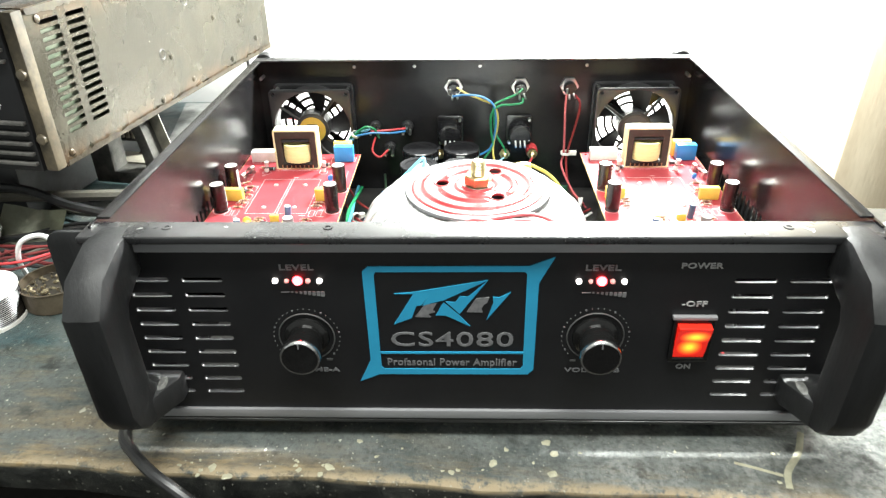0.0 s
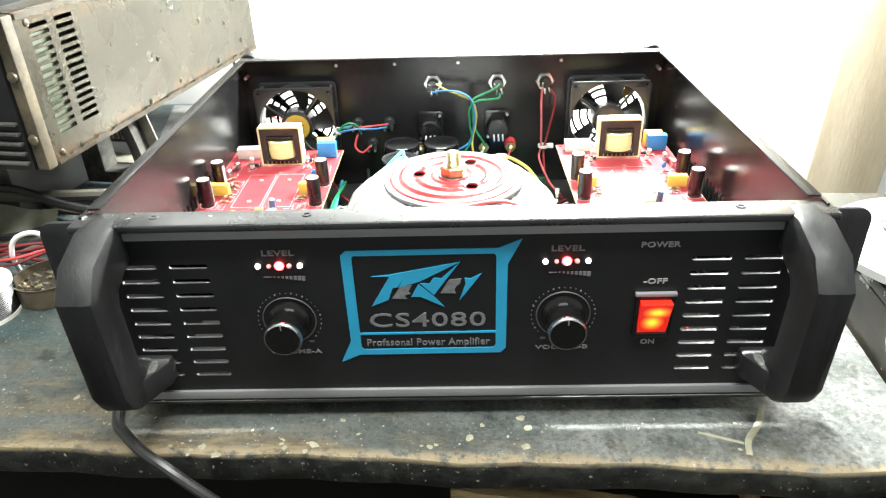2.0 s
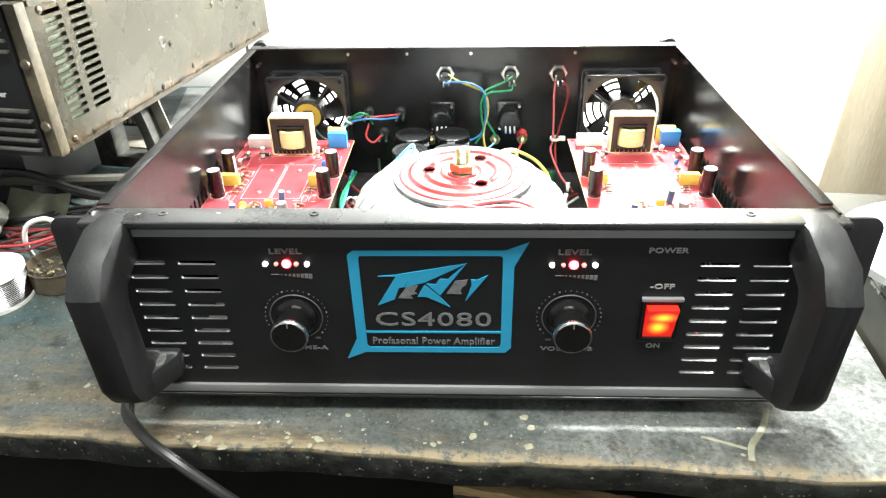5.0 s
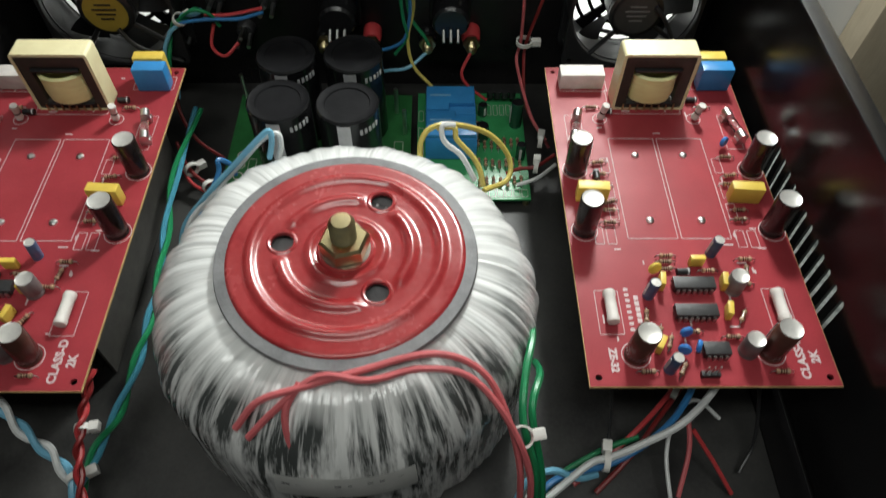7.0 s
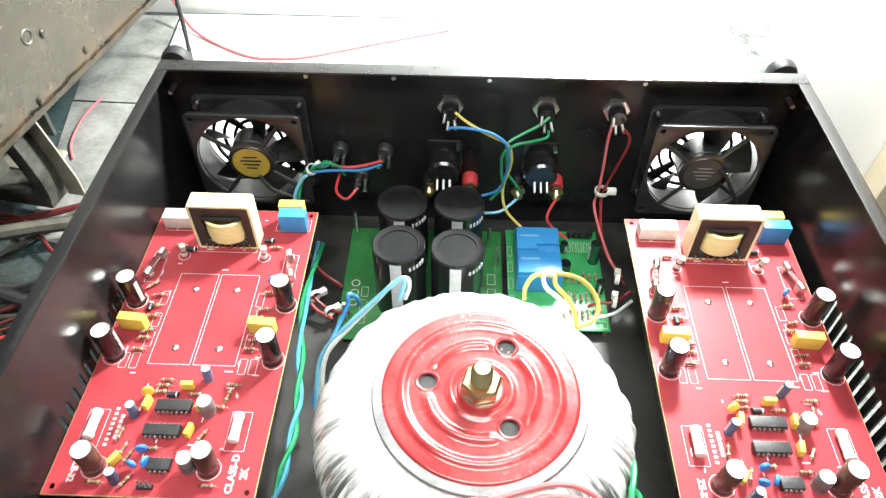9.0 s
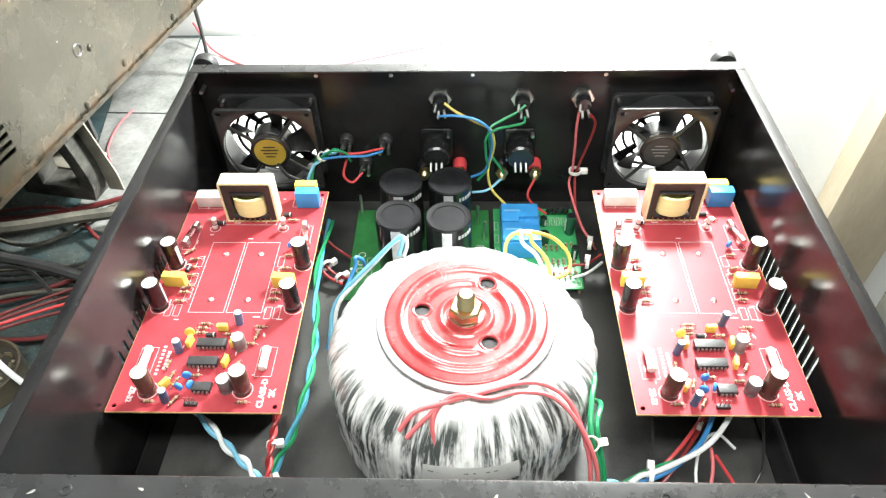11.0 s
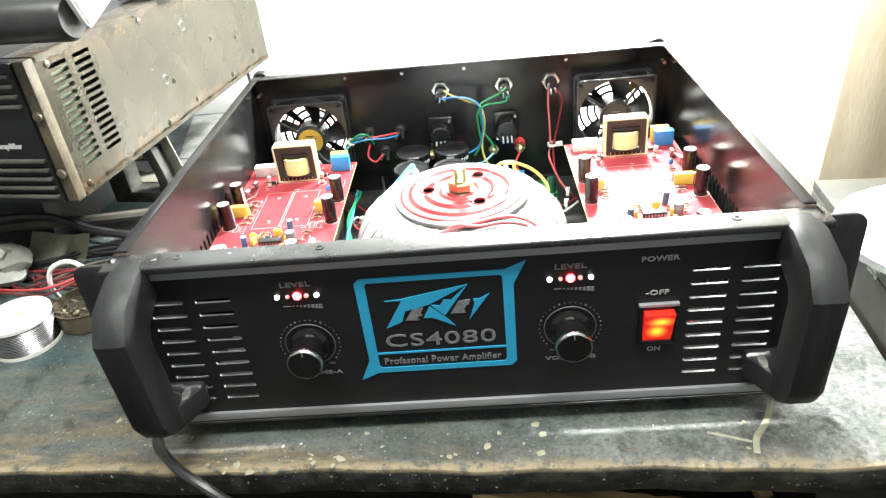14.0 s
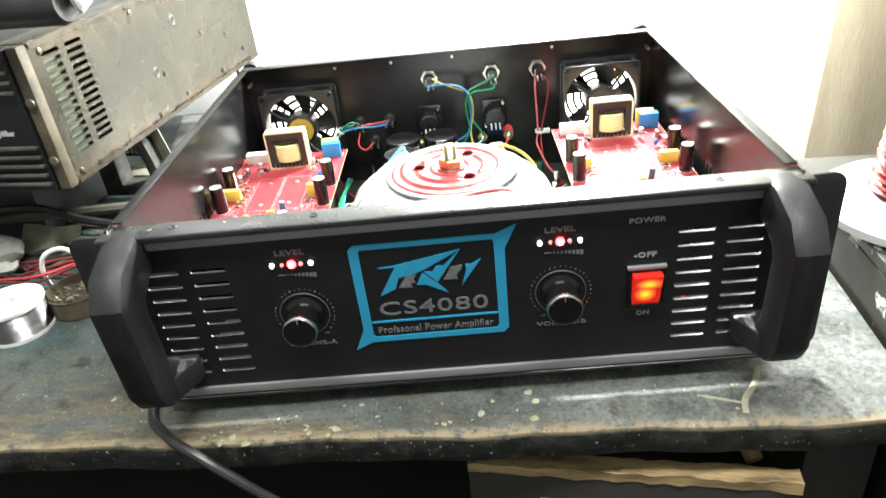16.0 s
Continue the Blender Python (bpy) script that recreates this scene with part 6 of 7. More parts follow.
wire("dark red wire behind the circuit board", [(-0.086, 0.280, 0.030), (-0.076, 0.262, 0.026), (-0.062, 0.252, 0.022), (-0.048, 0.250, 0.022)], "w_dred", 0.0012)
wire("red wire behind the circuit board", [(-0.084, 0.270, 0.026), (-0.074, 0.254, 0.022), (-0.060, 0.246, 0.020)], "w_red", 0.0012)
zip_tie(-0.074, 0.261, 0.026, 40, 1.3)
zip_tie(-0.062, 0.250, 0.023, 40, 1.2)


# ---------------------------------------------------------------- power cord
tagged(part("mains_cable", tube([(-0.200, 0.090, 0.0036), (-0.198, 0.035, 0.0036), (-0.191, -0.004, 0.0036), (-0.178, -0.021, 0.005), (-0.160, -0.038, 0.007), (-0.142, -0.049, 0.004), (-0.125, -0.054, -0.008), (-0.096, -0.057, -0.035), (-0.050, -0.057, -0.082), (0.0, -0.055, -0.16)], 0.0036, 10, 8), M["cable"]), "black power cord hanging over the bench edge", "cable")


# ---------------------------------------------------------------- second amplifier and what it stands on
M["peel"] = surf("peeling_zinc_rim", (0.13, 0.105, 0.065), (0.035, 0.026, 0.017), 60, 0.4, bump=0.5, fine=400, spec=0.7)
M["inner_green"] = surf("dusty_green_board", (0.08, 0.12, 0.07), (0.20, 0.22, 0.16), 70, 0.6, bump=0.3)
M["rust_edge"] = surf("flaking_brown_rust", (0.125, 0.100, 0.060), (0.012, 0.010, 0.008), 24, 0.6, bump=0.5)


def other_amplifier():
    yaw = 10.0
    t = thing("second_amplifier", "older black amplifier with grimy bare steel side", "amplifier", m=pose(-0.3168, 0.2068, 0.0985, 0, 0, -yaw))
    ln, h, w = 0.44, 0.129, 0.43
    holes = []
    for cx in (0.0385, 0.0715):
        for k in range(14):
            holes.append(rounded(cx, 0.0255 + 0.0070 * k, 0.0240, 0.0038, 0.0016, 2))
    b = cut_plate([[(0.012, 0), (ln, 0), (ln, h), (0.012, h)]] + holes, 0.0014)
    side = part("side_plate", moved(b, SIDE), M["rust_plate"], t, "grimy zinc side plate with vent slots")
    part("case_body", box(-w, -0.03, 0.012, ln, 0.0, h - 0.001, 0.001), M["grey_case"], t)
    part("inner_board", box(-0.028, -0.020, 0.02, 0.11, 0.012, 0.105), M["inner_green"], t, "green board seen through the slots")
    for z0, up, seed in ((0.0, 1, 3.0), (h, -1, 9.0)):
        b, rows = bmesh.new(), []
        for i in range(150):
            y = 0.014 + (ln - 0.016) * i / 149
            k = noise.noise(Vector((y * 60, seed, 0))) + 0.6 * noise.noise(Vector((y * 210, seed, 4)))
            rows.append([b.verts.new((0.0022, y, z0 - up * 0.0010)), b.verts.new((0.0026 + 0.0006 * k, y, z0 + up * (0.0042 + 0.0030 * k)))])
        for q, r in zip(rows, rows[1:]):
            b.faces.new((q[0], r[0], r[1], q[1]))
        bmesh.ops.solidify(b, geom=b.faces[:], thickness=0.0009)
        part("peeling_rim", b, M["peel"], t, "ragged peeling rim of the side plate")
    part("top_fold", box(-0.03, 0.0015, 0.012, ln, h, h + 0.0016, 0.0004), M["rust_plate"], t)
    part("bottom_fold", box(-0.03, 0.0015, 0.012, ln, -0.0016, 0.0, 0.0004), M["rust_plate"], t)
    part("front_edge", box(-0.010, 0.0018, 0.0, 0.012, -0.001, h + 0.001, 0.002), M["rust_edge"], t, "rust-brown flaking edge")
    part("front_panel", box(-w, -0.010, -0.003, 0.012, -0.001, h + 0.001, 0.002), M["panel"], t, "black front panel with ribs")
    for k in range(5):
        part("rib", box(-w + 0.02, -0.012, -0.0075, -0.003, 0.006 + 0.0088 * k, 0.0088 + 0.0088 * k, 0.0006), M["bracket"], t)
        if k < 4:
            part("rib", box(-w + 0.02, -0.012, -0.0075, -0.003, 0.092 + 0.0088 * k, 0.0948 + 0.0088 * k, 0.0006), M["bracket"], t)
    part("lettering", moved(words("Professional Amplifier", 0.0074, 0.0002, "RIGHT", bold=0.0002), pose(-0.031, -0.0032, 0.056) @ UPRIGHT), M["print_white"], t)
    part("badge", moved(cut_plate([[(0.0085 * math.cos(2 * math.pi * i / 24), 0.0085 * math.sin(2 * math.pi * i / 24)) for i in range(24)], [(0.0060 * math.cos(2 * math.pi * i / 24), 0.0060 * math.sin(2 * math.pi * i / 24)) for i in range(24)]], 0.0006), pose(-0.062, -0.0035, 0.071) @ UPRIGHT), M["label_grey"], t, "grey ring emblem")
    screws = [(0.022, 0.008), (0.026, 0.120), (0.17, 0.008), (0.20, 0.046), (0.17, 0.120), (0.235, 0.012), (0.31, 0.120), (0.33, 0.010), (0.30, 0.066), (0.40, 0.020), (0.40, 0.11), (0.36, 0.05)]
    for y, z in screws:
        part("screw", moved(lathe([(0.0034, 0.0002), (0.0032, 0.0010), (0.0022, 0.0017), (0, 0.0020)], 14), pose(0.0006, y, z, 0, 90)), M["peel"] if z > 0.1 else M["rust_plate"], t)
    # rub marks and rivet rings
    for y, z in ((0.185, 0.052), (0.245, 0.095)):
        part("rivet_ring", moved(lathe([(0.0040, 0.0), (0.0050, 0.0008), (0.0060, 0.0)], 18), pose(0.0008, y, z, 0, 90)), M["bracket"], t)
    for z in (0.028, 0.082):
        part("panel_clip", moved(lathe([(0.0046, 0), (0.0042, 0.002), (0, 0.003)], 14), pose(-0.004, -0.0005, z, 90)), M["peel"], t)
    return t


other_amplifier()


M["beige_metal"] = surf("scuffed_beige_metal", (0.40, 0.38, 0.31), (0.20, 0.185, 0.15), 40, 0.45, 0.2, bump=0.2)


def low_case():
    """The dark grilled case that the second amplifier stands on, with its arched metal end."""
    t = thing("grilled_case", "dark grilled equipment case under the second amplifier", "equipment case", m=pose(-0.345, 0.262, 0, 0, 0, -10))
    part("body", box(-0.38, -0.075, 0.02, 0.27, 0.004, 0.0960, 0.002), M["grey_case"], t)
    part("grille_frame", box(-0.0745, 0.004, 0.150, 0.154, 0.045, 0.0955, 0.001), M["grey_case"], t)
    part("inner_tray", box(-0.060, 0.012, 0.118, 0.147, 0.030, 0.034, 0.001), M["beige_metal"], t, "pale metal tray")
    for k in range(9):
        part("slat", box(-0.066 + 0.0070 * k, -0.0625 + 0.0070 * k, 0.1465, 0.1498, 0.050, 0.092, 0.0004), M["beige_metal"], t)
    o = [(-0.0450, 0.020), (0.0270, 0.020), (0.0300, 0.034), (0.0290, 0.052), (0.0250, 0.072), (0.0190, 0.0960), (-0.0450, 0.0960)]
    arch = [(-0.022, 0.032), (0.0165, 0.032), (0.0190, 0.042), (0.0170, 0.060), (0.0130, 0.076), (0.0090, 0.0900), (-0.022, 0.0900)]
    b = cut_plate([o, arch], 0.024, 0.0006)
    part("arched_end", moved(b, pose(0, 0.105, 0) @ UPRIGHT), M["dusty_black"], t, "dusty black arched metal end")
    wing = [(0.0305, 0.020), (0.0460, 0.020), (0.0455, 0.040), (0.0400, 0.066), (0.0330, 0.0960), (0.0195, 0.0960), (0.0255, 0.072), (0.0295, 0.052), (0.0305, 0.034)]
    part("end_wing", moved(cut_plate([wing], 0.0016), pose(0, 0.112, 0) @ UPRIGHT), M["beige_metal"], t, "pale scuffed metal wing")
    for x, y in ((-0.36, 0.04), (-0.09, 0.04), (-0.36, 0.25), (-0.09, 0.25)):
        part("foot", moved(lathe([(0, 0), (0.008, 0), (0.009, 0.0045), (0, 0.0045)], 14), pose(x, y, 0)), M["handle"], t)


low_case()


M["console_grey"] = surf("pale_console_paint", (0.55, 0.55, 0.56), (0.42, 0.42, 0.43), 30, 0.4, bump=0.1)


def mixer():
    t = thing("mixing_console", "grey mixing console with white end and black padded edge", "mixer", m=pose(-0.244, 0.196, 0.2320, 0, 0, -10) @ pose(0, 0, 0, 22))
    part("body", box(-0.42, -0.002, 0.012, 0.20, 0.014, 0.052, 0.003), M["console_grey"], t, "pale grey console body")
    b = lathe([(0, 0), (0.0150, 0.0), (0.0178, 0.004), (0.0178, 0.374), (0.0150, 0.378), (0, 0.378)], 28)
    part("front_edge", moved(b, pose(-0.004, 0.004, 0.0316, 0, -90)), M["cable"], t, "rounded black front edge")
    part("end_cheek", box(-0.002, 0.006, 0.004, 0.200, 0.021, 0.055, 0.006, seg=3), M["white_shell"], t, "white end cheek")
    for i in range(5):
        for j in range(3):
            c = ("w_red", "blue_box", "label_grey")[(i + j) % 3]
            part("knob", moved(lathe([(0.0055, 0), (0.0050, 0.008), (0.0042, 0.010), (0, 0.010)], 14), pose(-0.045 - 0.035 * i, 0.05 + 0.045 * j, 0.052)), M[c], t)
    for x in (-0.36, -0.12):
        part("foot", moved(lathe([(0, 0), (0.007, 0), (0.008, 0.0162), (0, 0.0162)], 12), pose(x, 0.02, -0.002)), M["handle"], t)
        part("rear_stand", rod((x, 0.150, 0.016), (x, 0.1500 - 0.026, -0.0640), 0.006, 12), M["handle"], t)


mixer()
tagged(part("grey_pipe", rod((-0.262, 0.42, 0.2395), (-0.232, 0.61, 0.2395), 0.0095, 14), M["cable_grey"]), "grey pipe lying on the second amplifier", "pipe")
tagged(part("dark_strip", box(-0.33, -0.29, 0.43, 0.60, 0.2295, 0.238, 0.002), M["grey_case"]), "dark strip lying on the second amplifier", "strip")


# ---------------------------------------------------------------- clutter beside the amplifier
M["solder_wire"] = surf("bright_solder_wire", (0.30, 0.30, 0.31), (0.12, 0.12, 0.125), 130, 0.22, 1.0, stretch=(0.3, 0.3, 8))


def spool(x, y, z, r, h, tilt):
    t = thing("solder_spool", "white plastic spool of bright solder wire", "spool", m=pose(x, y, z, tilt, 0, 20))
    for z0 in (0.0, h - 0.003):
        part("flange", moved(lathe([(0.006, 0), (r, 0), (r, 0.003), (r * 0.55, 0.003), (r * 0.5, 0.0018), (0.006, 0.0018), (0.006, 0)], 40), pose(0, 0, z0)), M["nylon"], t)
    prof = [(r * 0.84 + 0.0008 * math.sin(i * math.pi), 0.003 + (h - 0.006) * i / 30) for i in range(31)]
    prof = [(r * 0.955 + (0.0009 if i % 2 else 0.0), z1) for i, (_, z1) in enumerate(prof)]
    part("solder", lathe(prof, 40), M["solder_wire"], t, "wound bright solder wire")
    part("core", lathe([(0.006, 0), (0.006, h)], 20), M["nylon"], t)


spool(-0.362, 0.128, 0.0, 0.029, 0.030, 0)


def tin():
    t = thing("solder_tin", "small brown tin full of solder scraps", "tin", m=pose(-0.318, 0.160, 0))
    part("wall", lathe([(0, 0), (0.0265, 0), (0.0280, 0.001), (0.0280, 0.0185), (0.0288, 0.0195), (0.0272, 0.0195), (0.0268, 0.002), (0, 0.002)], 36), M["tin"], t)
    b, rg = bmesh.new(), random.Random(3)
    for k in range(90):
        a, r = rg.uniform(0, 6.28), 0.025 * math.sqrt(rg.random())
        c = lathe([(0, 0), (1, 0.2), (0.8, 0.9), (0, 1)], 5)
        s = rg.uniform(0.0012, 0.0032)
        merge(b, c, Matrix.LocRotScale((r * math.cos(a), r * math.sin(a), 0.0125 + rg.random() * 0.003), Euler((rg.random() * 3, rg.random() * 3, 0)), (s, s * 0.6, s)))
    tagged(part("solder_heap", b, M["brass_dark"], t, "dark and bright solder scraps"), kind="stuff")
    part("filling", lathe([(0, 0.0135), (0.0266, 0.0125)], 24), M["ferrite"], t)


M["tin"] = surf("brown_lacquer_tin", (0.10, 0.075, 0.05), (0.16, 0.13, 0.09), 60, 0.4, 0.4, bump=0.1)
M["brass_dark"] = surf("solder_scraps", (0.32, 0.27, 0.17), (0.05, 0.04, 0.03), 160, 0.4, 0.5)
tin()


def loose(label, pts, key, r, cat="cable"):
    tagged(part("loose_cable", tube(pts, r, 8, 8), M[key]), label, cat, "loose cables on the bench")


loose("white wire arching over the bench", [(-0.354, 0.180, 0.006), (-0.352, 0.172, 0.030), (-0.345, 0.172, 0.048), (-0.330, 0.177, 0.052), (-0.310, 0.168, 0.048), (-0.286, 0.150, 0.036), (-0.262, 0.140, 0.010)], "w_white", 0.0022)
for k in range(4):
    loose("red wire in a loose bundle", [(-0.50 + 0.03 * k, 0.215 + 0.004 * k, 0.006), (-0.444 + 0.02 * k, 0.1986, 0.012), (-0.370, 0.1645 + 0.005 * k, 0.026 + 0.002 * k), (-0.345, 0.160 + 0.008 * k, 0.030 + 0.002 * k), (-0.322, 0.1830 + 0.006 * k, 0.030), (-0.285, 0.215 + 0.008 * k, 0.018), (-0.255, 0.235 + 0.01 * k, 0.006)], "w_red" if k == 1 else "w_maroon", 0.0013)
loose("thick grey cable behind the amplifier", [(-0.62, 0.295, 0.016), (-0.4913, 0.2923, 0.030), (-0.4395, 0.2919, 0.034), (-0.390, 0.2923, 0.034), (-0.3494, 0.3025, 0.030), (-0.310, 0.3234, 0.022), (-0.25, 0.350, 0.012), (-0.205, 0.38, 0.008)], "cable_grey", 0.0058)
loose("thick black cable behind the amplifier", [(-0.62, 0.27, 0.030), (-0.4724, 0.2737, 0.050), (-0.4063, 0.2793, 0.048), (-0.3497, 0.2595, 0.040), (-0.3043, 0.2553, 0.030), (-0.255, 0.250, 0.014), (-0.205, 0.246, 0.006)], "cable", 0.0046)
loose("black cable on the bench", [(-0.46, 0.22, 0.006), (-0.38, 0.24, 0.006), (-0.30, 0.26, 0.006), (-0.23, 0.31, 0.006), (-0.21, 0.40, 0.006)], "cable", 0.0042)
rg = random.Random(12)
for k in range(12):
    y0 = rg.uniform(0.20, 0.34)
    loose("thin black cable in a tangle", [(-0.42 + rg.uniform(-0.05, 0.05), y0, 0.004 + 0.002 * (k % 4)), (-0.34, y0 + rg.uniform(-0.03, 0.03), 0.008 + 0.002 * (k % 5)), (-0.27, y0 + rg.uniform(-0.03, 0.05), 0.006 + 0.002 * (k % 3)), (-0.205, y0 + rg.uniform(-0.02, 0.08), 0.004)], ("cable", "cable_grey", "cable", "w_maroon")[k % 4], 0.0018)
loose("dark red cable on the bench", [(-0.48, 0.33, 0.01), (-0.36, 0.335, 0.012), (-0.27, 0.37, 0.012), (-0.21, 0.43, 0.010)], "w_maroon", 0.0028)
loose("red wire lying behind the amplifier", [(-0.30, 0.675, 0.03), (-0.27, 0.645, 0.007), (-0.207, 0.604, 0.005), (-0.165, 0.599, 0.005), (-0.132, 0.606, 0.005), (-0.065, 0.634, 0.005), (0.010, 0.664, 0.005)], "w_pink", 0.0015)
loose("black cable hanging behind the amplifier", [(-0.262, 0.60, 0.094), (-0.262, 0.60, 0.05), (-0.260, 0.59, 0.012), (-0.25, 0.56, 0.005), (-0.235, 0.48, 0.005), (-0.22, 0.42, 0.005)], "cable", 0.0022)


def white_sheet():
    b = cut_plate([[(-0.262, 0.395), (0.330, 0.372), (0.326, 0.690), (-0.300, 0.692), (-0.285, 0.52)]], 0.003, 0.0006)
    return tagged(part("white_sheet", moved(b, pose(0, 0, 0.0016)), M["white_shell"]), "white laminate sheet lying on the bench by the wall", "sheet")


white_sheet()
for outline_pts in ([(-0.325, 0.335), (-0.192, 0.300), (-0.192, 0.390), (-0.266, 0.392), (-0.2895, 0.5170), (-0.361, 0.5190)], [(-0.361, 0.5220), (-0.2903, 0.5198), (-0.304, 0.690), (-0.395, 0.690)]):
    tagged(part("dusty_sheet", moved(cut_plate([outline_pts], 0.0014, 0.0002), pose(0, 0, 0.0008)), M["dusty_sheet"]), "dusty pale grey laminate sheet lying on the bench", "sheet", "laminate sheets on the bench")
loose("thin red wire on the laminate sheet", [(-0.333, 0.524, 0.003), (-0.337, 0.500, 0.004), (-0.338, 0.478, 0.004), (-0.334, 0.450, 0.004), (-0.325, 0.430, 0.003)], "w_pink", 0.0011)


def plastic_bag():
    b = bmesh.new()
    bmesh.ops.create_icosphere(b, subdivisions=4, radius=1)
    for v in b.verts:
        n0 = noise.noise(v.co * 2.2) * 0.35 + noise.noise(v.co * 6) * 0.12
        v.co = v.co * (1 + n0)
        v.co = Vector((v.co.x * 0.054, v.co.y * 0.034, max(v.co.z, -0.72) * 0.025 + 0.0183))
    return tagged(part("plastic_bag", moved(b, pose(-0.468, 0.226, 0)), M["paper"]), "crumpled dusty plastic bag on the bench", "bag")


plastic_bag()


def paper_sheet():
    """A limp dusty sheet, its back edge propped on the cables."""
    b, rows = bmesh.new(), []
    for i in range(13):
        row = []
        for j in range(9):
            u, v = i / 12, j / 8
            x, y = -0.436 + 0.070 * u + 0.006 * v, 0.2505 - 0.013 * u + 0.032 * v + 0.004 * math.sin(3 * u)
            z = 0.0022 + 0.026 * v ** 1.4 + 0.0030 * math.sin(5 * u + 2 * v) * v + noise.noise(Vector((9 * u, 9 * v, 0))) * 0.0012 * v
            row.append(b.verts.new((x, y, z)))
        rows.append(row)
    for p, q in zip(rows, rows[1:]):
        for j in range(8):
            b.faces.new((p[j], q[j], q[j + 1], p[j + 1]))
    bmesh.ops.solidify(b, geom=b.faces[:], thickness=0.0006)
    return tagged(part("paper_sheet", b, M["old_paper"]), "limp dusty grey-green paper sheet propped on cables", "sheet")


M["old_paper"] = surf("dusty_old_paper", (0.34, 0.35, 0.27), (0.22, 0.22, 0.17), 30, 0.7, bump=0.2)
paper_sheet()
tagged(part("glue_stick", rod((-0.440, 0.195, 0.008), (-0.452, 0.250, 0.042), 0.0055, 14), M["paper"]), "milky glue stick leaning on the bag", "glue stick")


# ---------------------------------------------------------------- the table beside the bench, with its reel
def side_table():
    t = thing("side_table", "dark olive table with flaking white paint", "table", m=pose(0.338, 0.0, 0, 0, 0, -5))
    part("front_board", box(0.004, 0.40, -0.06, -0.04, -0.75, 0.040, 0.002), M["flake"], t)
    part("side_board", box(0.004, 0.022, -0.039, 0.235, -0.75, 0.040, 0.002), M["flake"], t, "side board with flaking white paint")
    part("top", box(0.004, 0.40, -0.06, 0.235, 0.0405, 0.050, 0.002), M["flake"], t)
    return t


def flaking():
    m, n, l, b = node_mat("olive_board_with_flaking_white")
    tc = n.new("ShaderNodeTexCoord").outputs["Object"]
    base = blend(n, l, remap(n, l, noise_of(n, l, tc, 20, 4), 0.4, 0.6), (0.010, 0.010, 0.006), (0.026, 0.022, 0.014))
    base = blend(n, l, remap(n, l, noise_of(n, l, tc, 34, 5, 0.6), 0.62, 0.65), base, (0.55, 0.55, 0.52))
    l.new(base, b.inputs["Base Color"])
    b.inputs["Roughness"].default_value = 0.5
    bp = n.new("ShaderNodeBump")
    bp.inputs["Strength"].default_value, bp.inputs["Distance"].default_value = 0.4, 0.002
    l.new(noise_of(n, l, tc, 34, 5, 0.6), bp.inputs["Height"])
    l.new(bp.outputs[0], b.inputs["Normal"])
    return m


M["flake"] = flaking()
side_table()


def wire_reel():
    t = thing("wire_reel", "white reel wound with red enamelled copper wire", "wire reel", m=pose(0.412, 0.115, 0.0502))
    part("flange", lathe([(0, 0), (0.072, 0), (0.078, 0.003), (0.079, 0.010), (0.074, 0.014), (0.030, 0.018), (0, 0.018)], 64), M["white_shell"], t, "white flange")
    prof = []
    for i in range(118):
        z = 0.018 + 0.0016 * i
        prof.append((0.041 - 0.00013 * i + (0.0012 if i % 2 else 0.0) + 0.0012 * math.sin(i * 1.9), z))
    b = lathe(prof, 48)
    for v in b.verts:
        a = math.atan2(v.co.y, v.co.x)
        v.co.z += 0.003 * math.sin(2 * a + v.co.z * 60)
    part("winding", b, M["enamel"], t, "red enamelled wire winding")
    part("flange", moved(lathe([(0, 0), (0.056, 0.0), (0.056, 0.01), (0, 0.012)], 64), pose(0, 0, 0.205)), M["white_shell"], t)


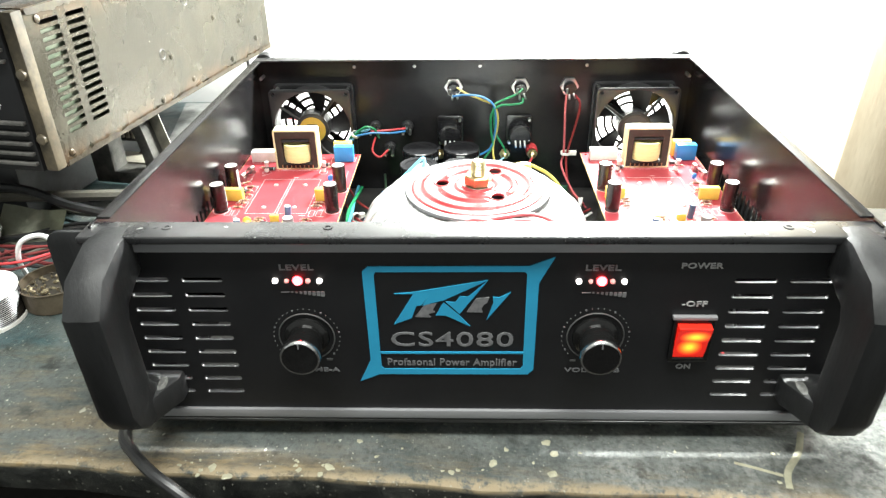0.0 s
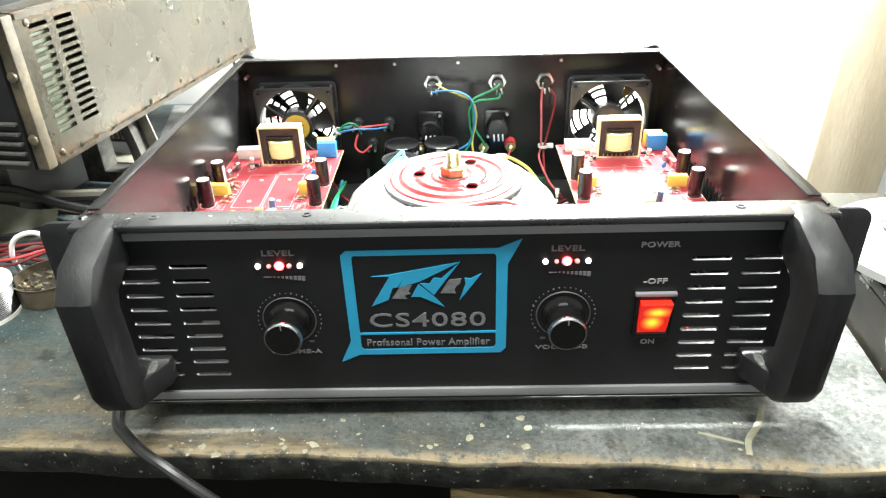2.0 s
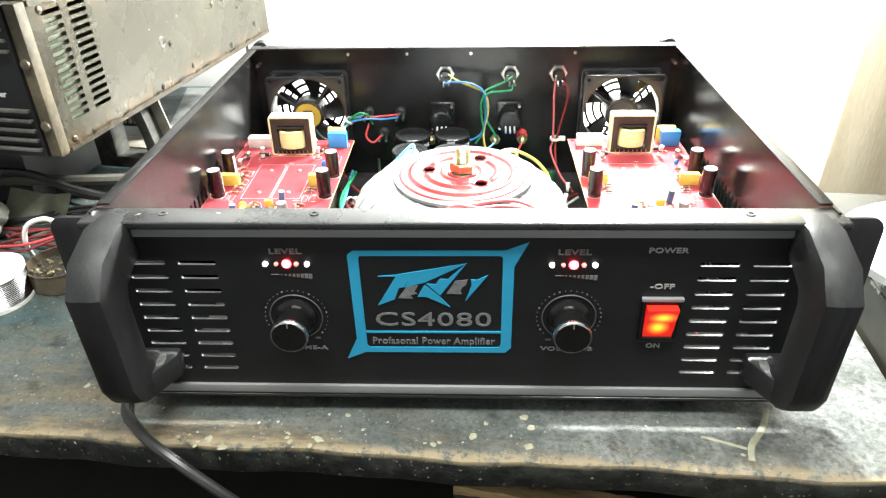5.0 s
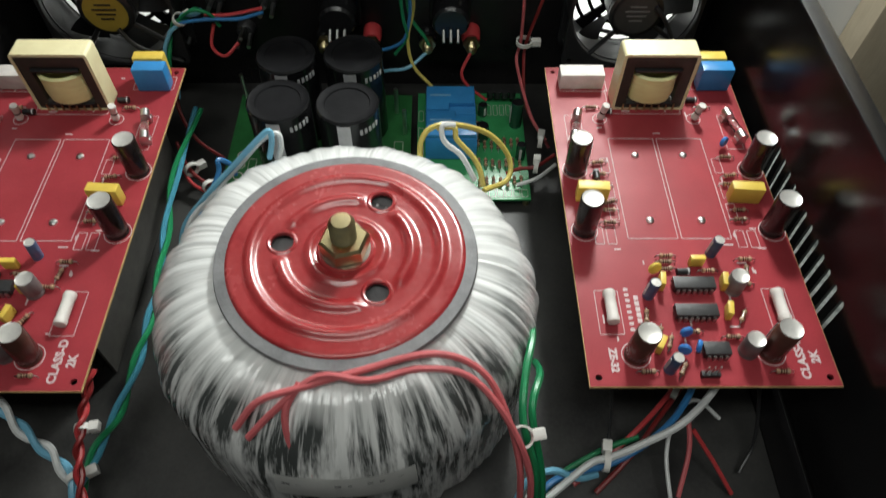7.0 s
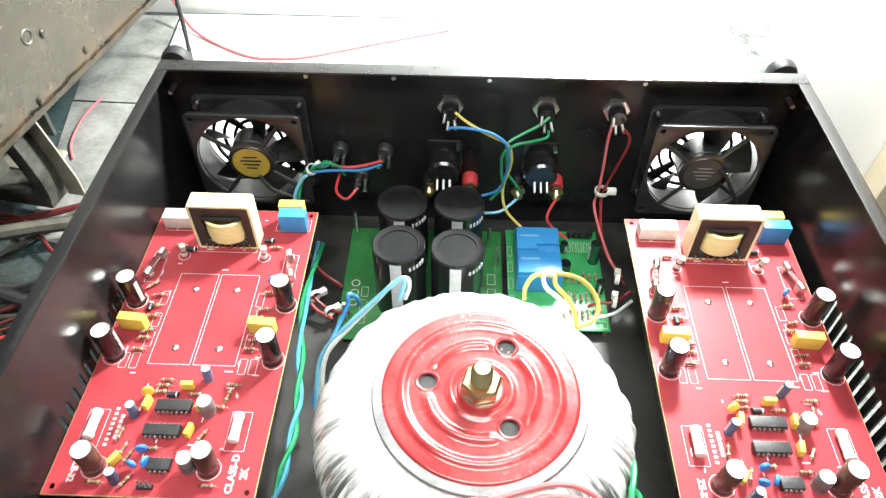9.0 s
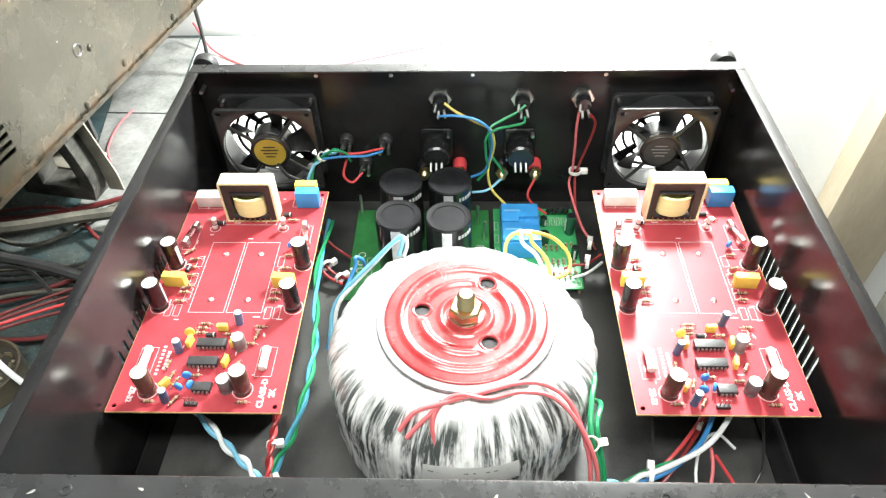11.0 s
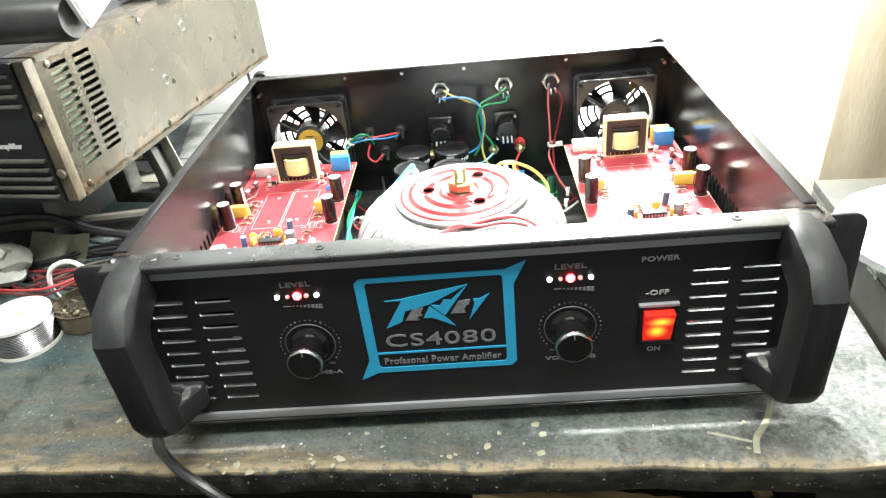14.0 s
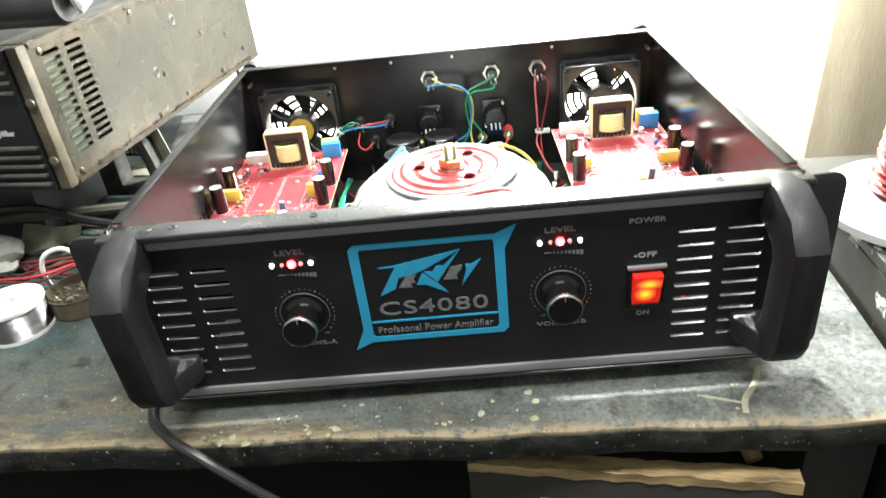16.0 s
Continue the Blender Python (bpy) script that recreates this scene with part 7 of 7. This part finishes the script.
wire_reel()


# ---------------------------------------------------------------- under the bench
def leaning_board():
    t = thing("leaning_board", "dark board with splintered pale top edge below bench", "board", m=pose(0.146, -0.0380, -0.0455, 0, 0.8, -9.3))
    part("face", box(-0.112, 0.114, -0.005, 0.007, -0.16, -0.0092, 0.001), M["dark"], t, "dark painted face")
    b = box(-0.112, 0.114, -0.006, 0.008, -0.009, 0.0)
    bmesh.ops.subdivide_edges(b, edges=[e for e in b.edges if abs(e.verts[0].co.x - e.verts[1].co.x) > 0.1], cuts=40)
    for v in b.verts:
        k = noise.noise(v.co * 90) * 0.0014
        v.co.z += k
        v.co.y += k
    part("top_edge", b, M["splinter"], t, "splintered pale wood edge")
    part("mark", box(-0.060, 0.05, -0.0056, -0.0050, -0.036, -0.032), M["drip"], t)


M["splinter"] = surf("splintered_pale_wood", (0.50, 0.36, 0.17), (0.10, 0.06, 0.03), 45, 0.75, bump=0.6, stretch=(0.35, 2, 2))
leaning_board()
tagged(part("prop_stick", rod((0.236, -0.034, -0.052), (0.222, 0.030, -0.0255), 0.0065, 8), M["wood_old"]), "short wooden stick propped under the bench", "stick")


# ---------------------------------------------------------------- the lamp over the bench
def bulb():
    t = thing("hanging_bulb", "bare white bulb hanging from its cord", "lamp", m=pose(LAMP[0], LAMP[1], LAMP[2]))
    part("socket", moved(lathe([(0, 0.036), (0.014, 0.036), (0.016, 0.040), (0.016, 0.075), (0.006, 0.085), (0, 0.085)], 20), Matrix()), M["handle"], t)
    part("cord", rod((0, 0, 0.084), (0, 0, 1.6 - LAMP[2]), 0.003, 8), M["cable"], t)


bulb()


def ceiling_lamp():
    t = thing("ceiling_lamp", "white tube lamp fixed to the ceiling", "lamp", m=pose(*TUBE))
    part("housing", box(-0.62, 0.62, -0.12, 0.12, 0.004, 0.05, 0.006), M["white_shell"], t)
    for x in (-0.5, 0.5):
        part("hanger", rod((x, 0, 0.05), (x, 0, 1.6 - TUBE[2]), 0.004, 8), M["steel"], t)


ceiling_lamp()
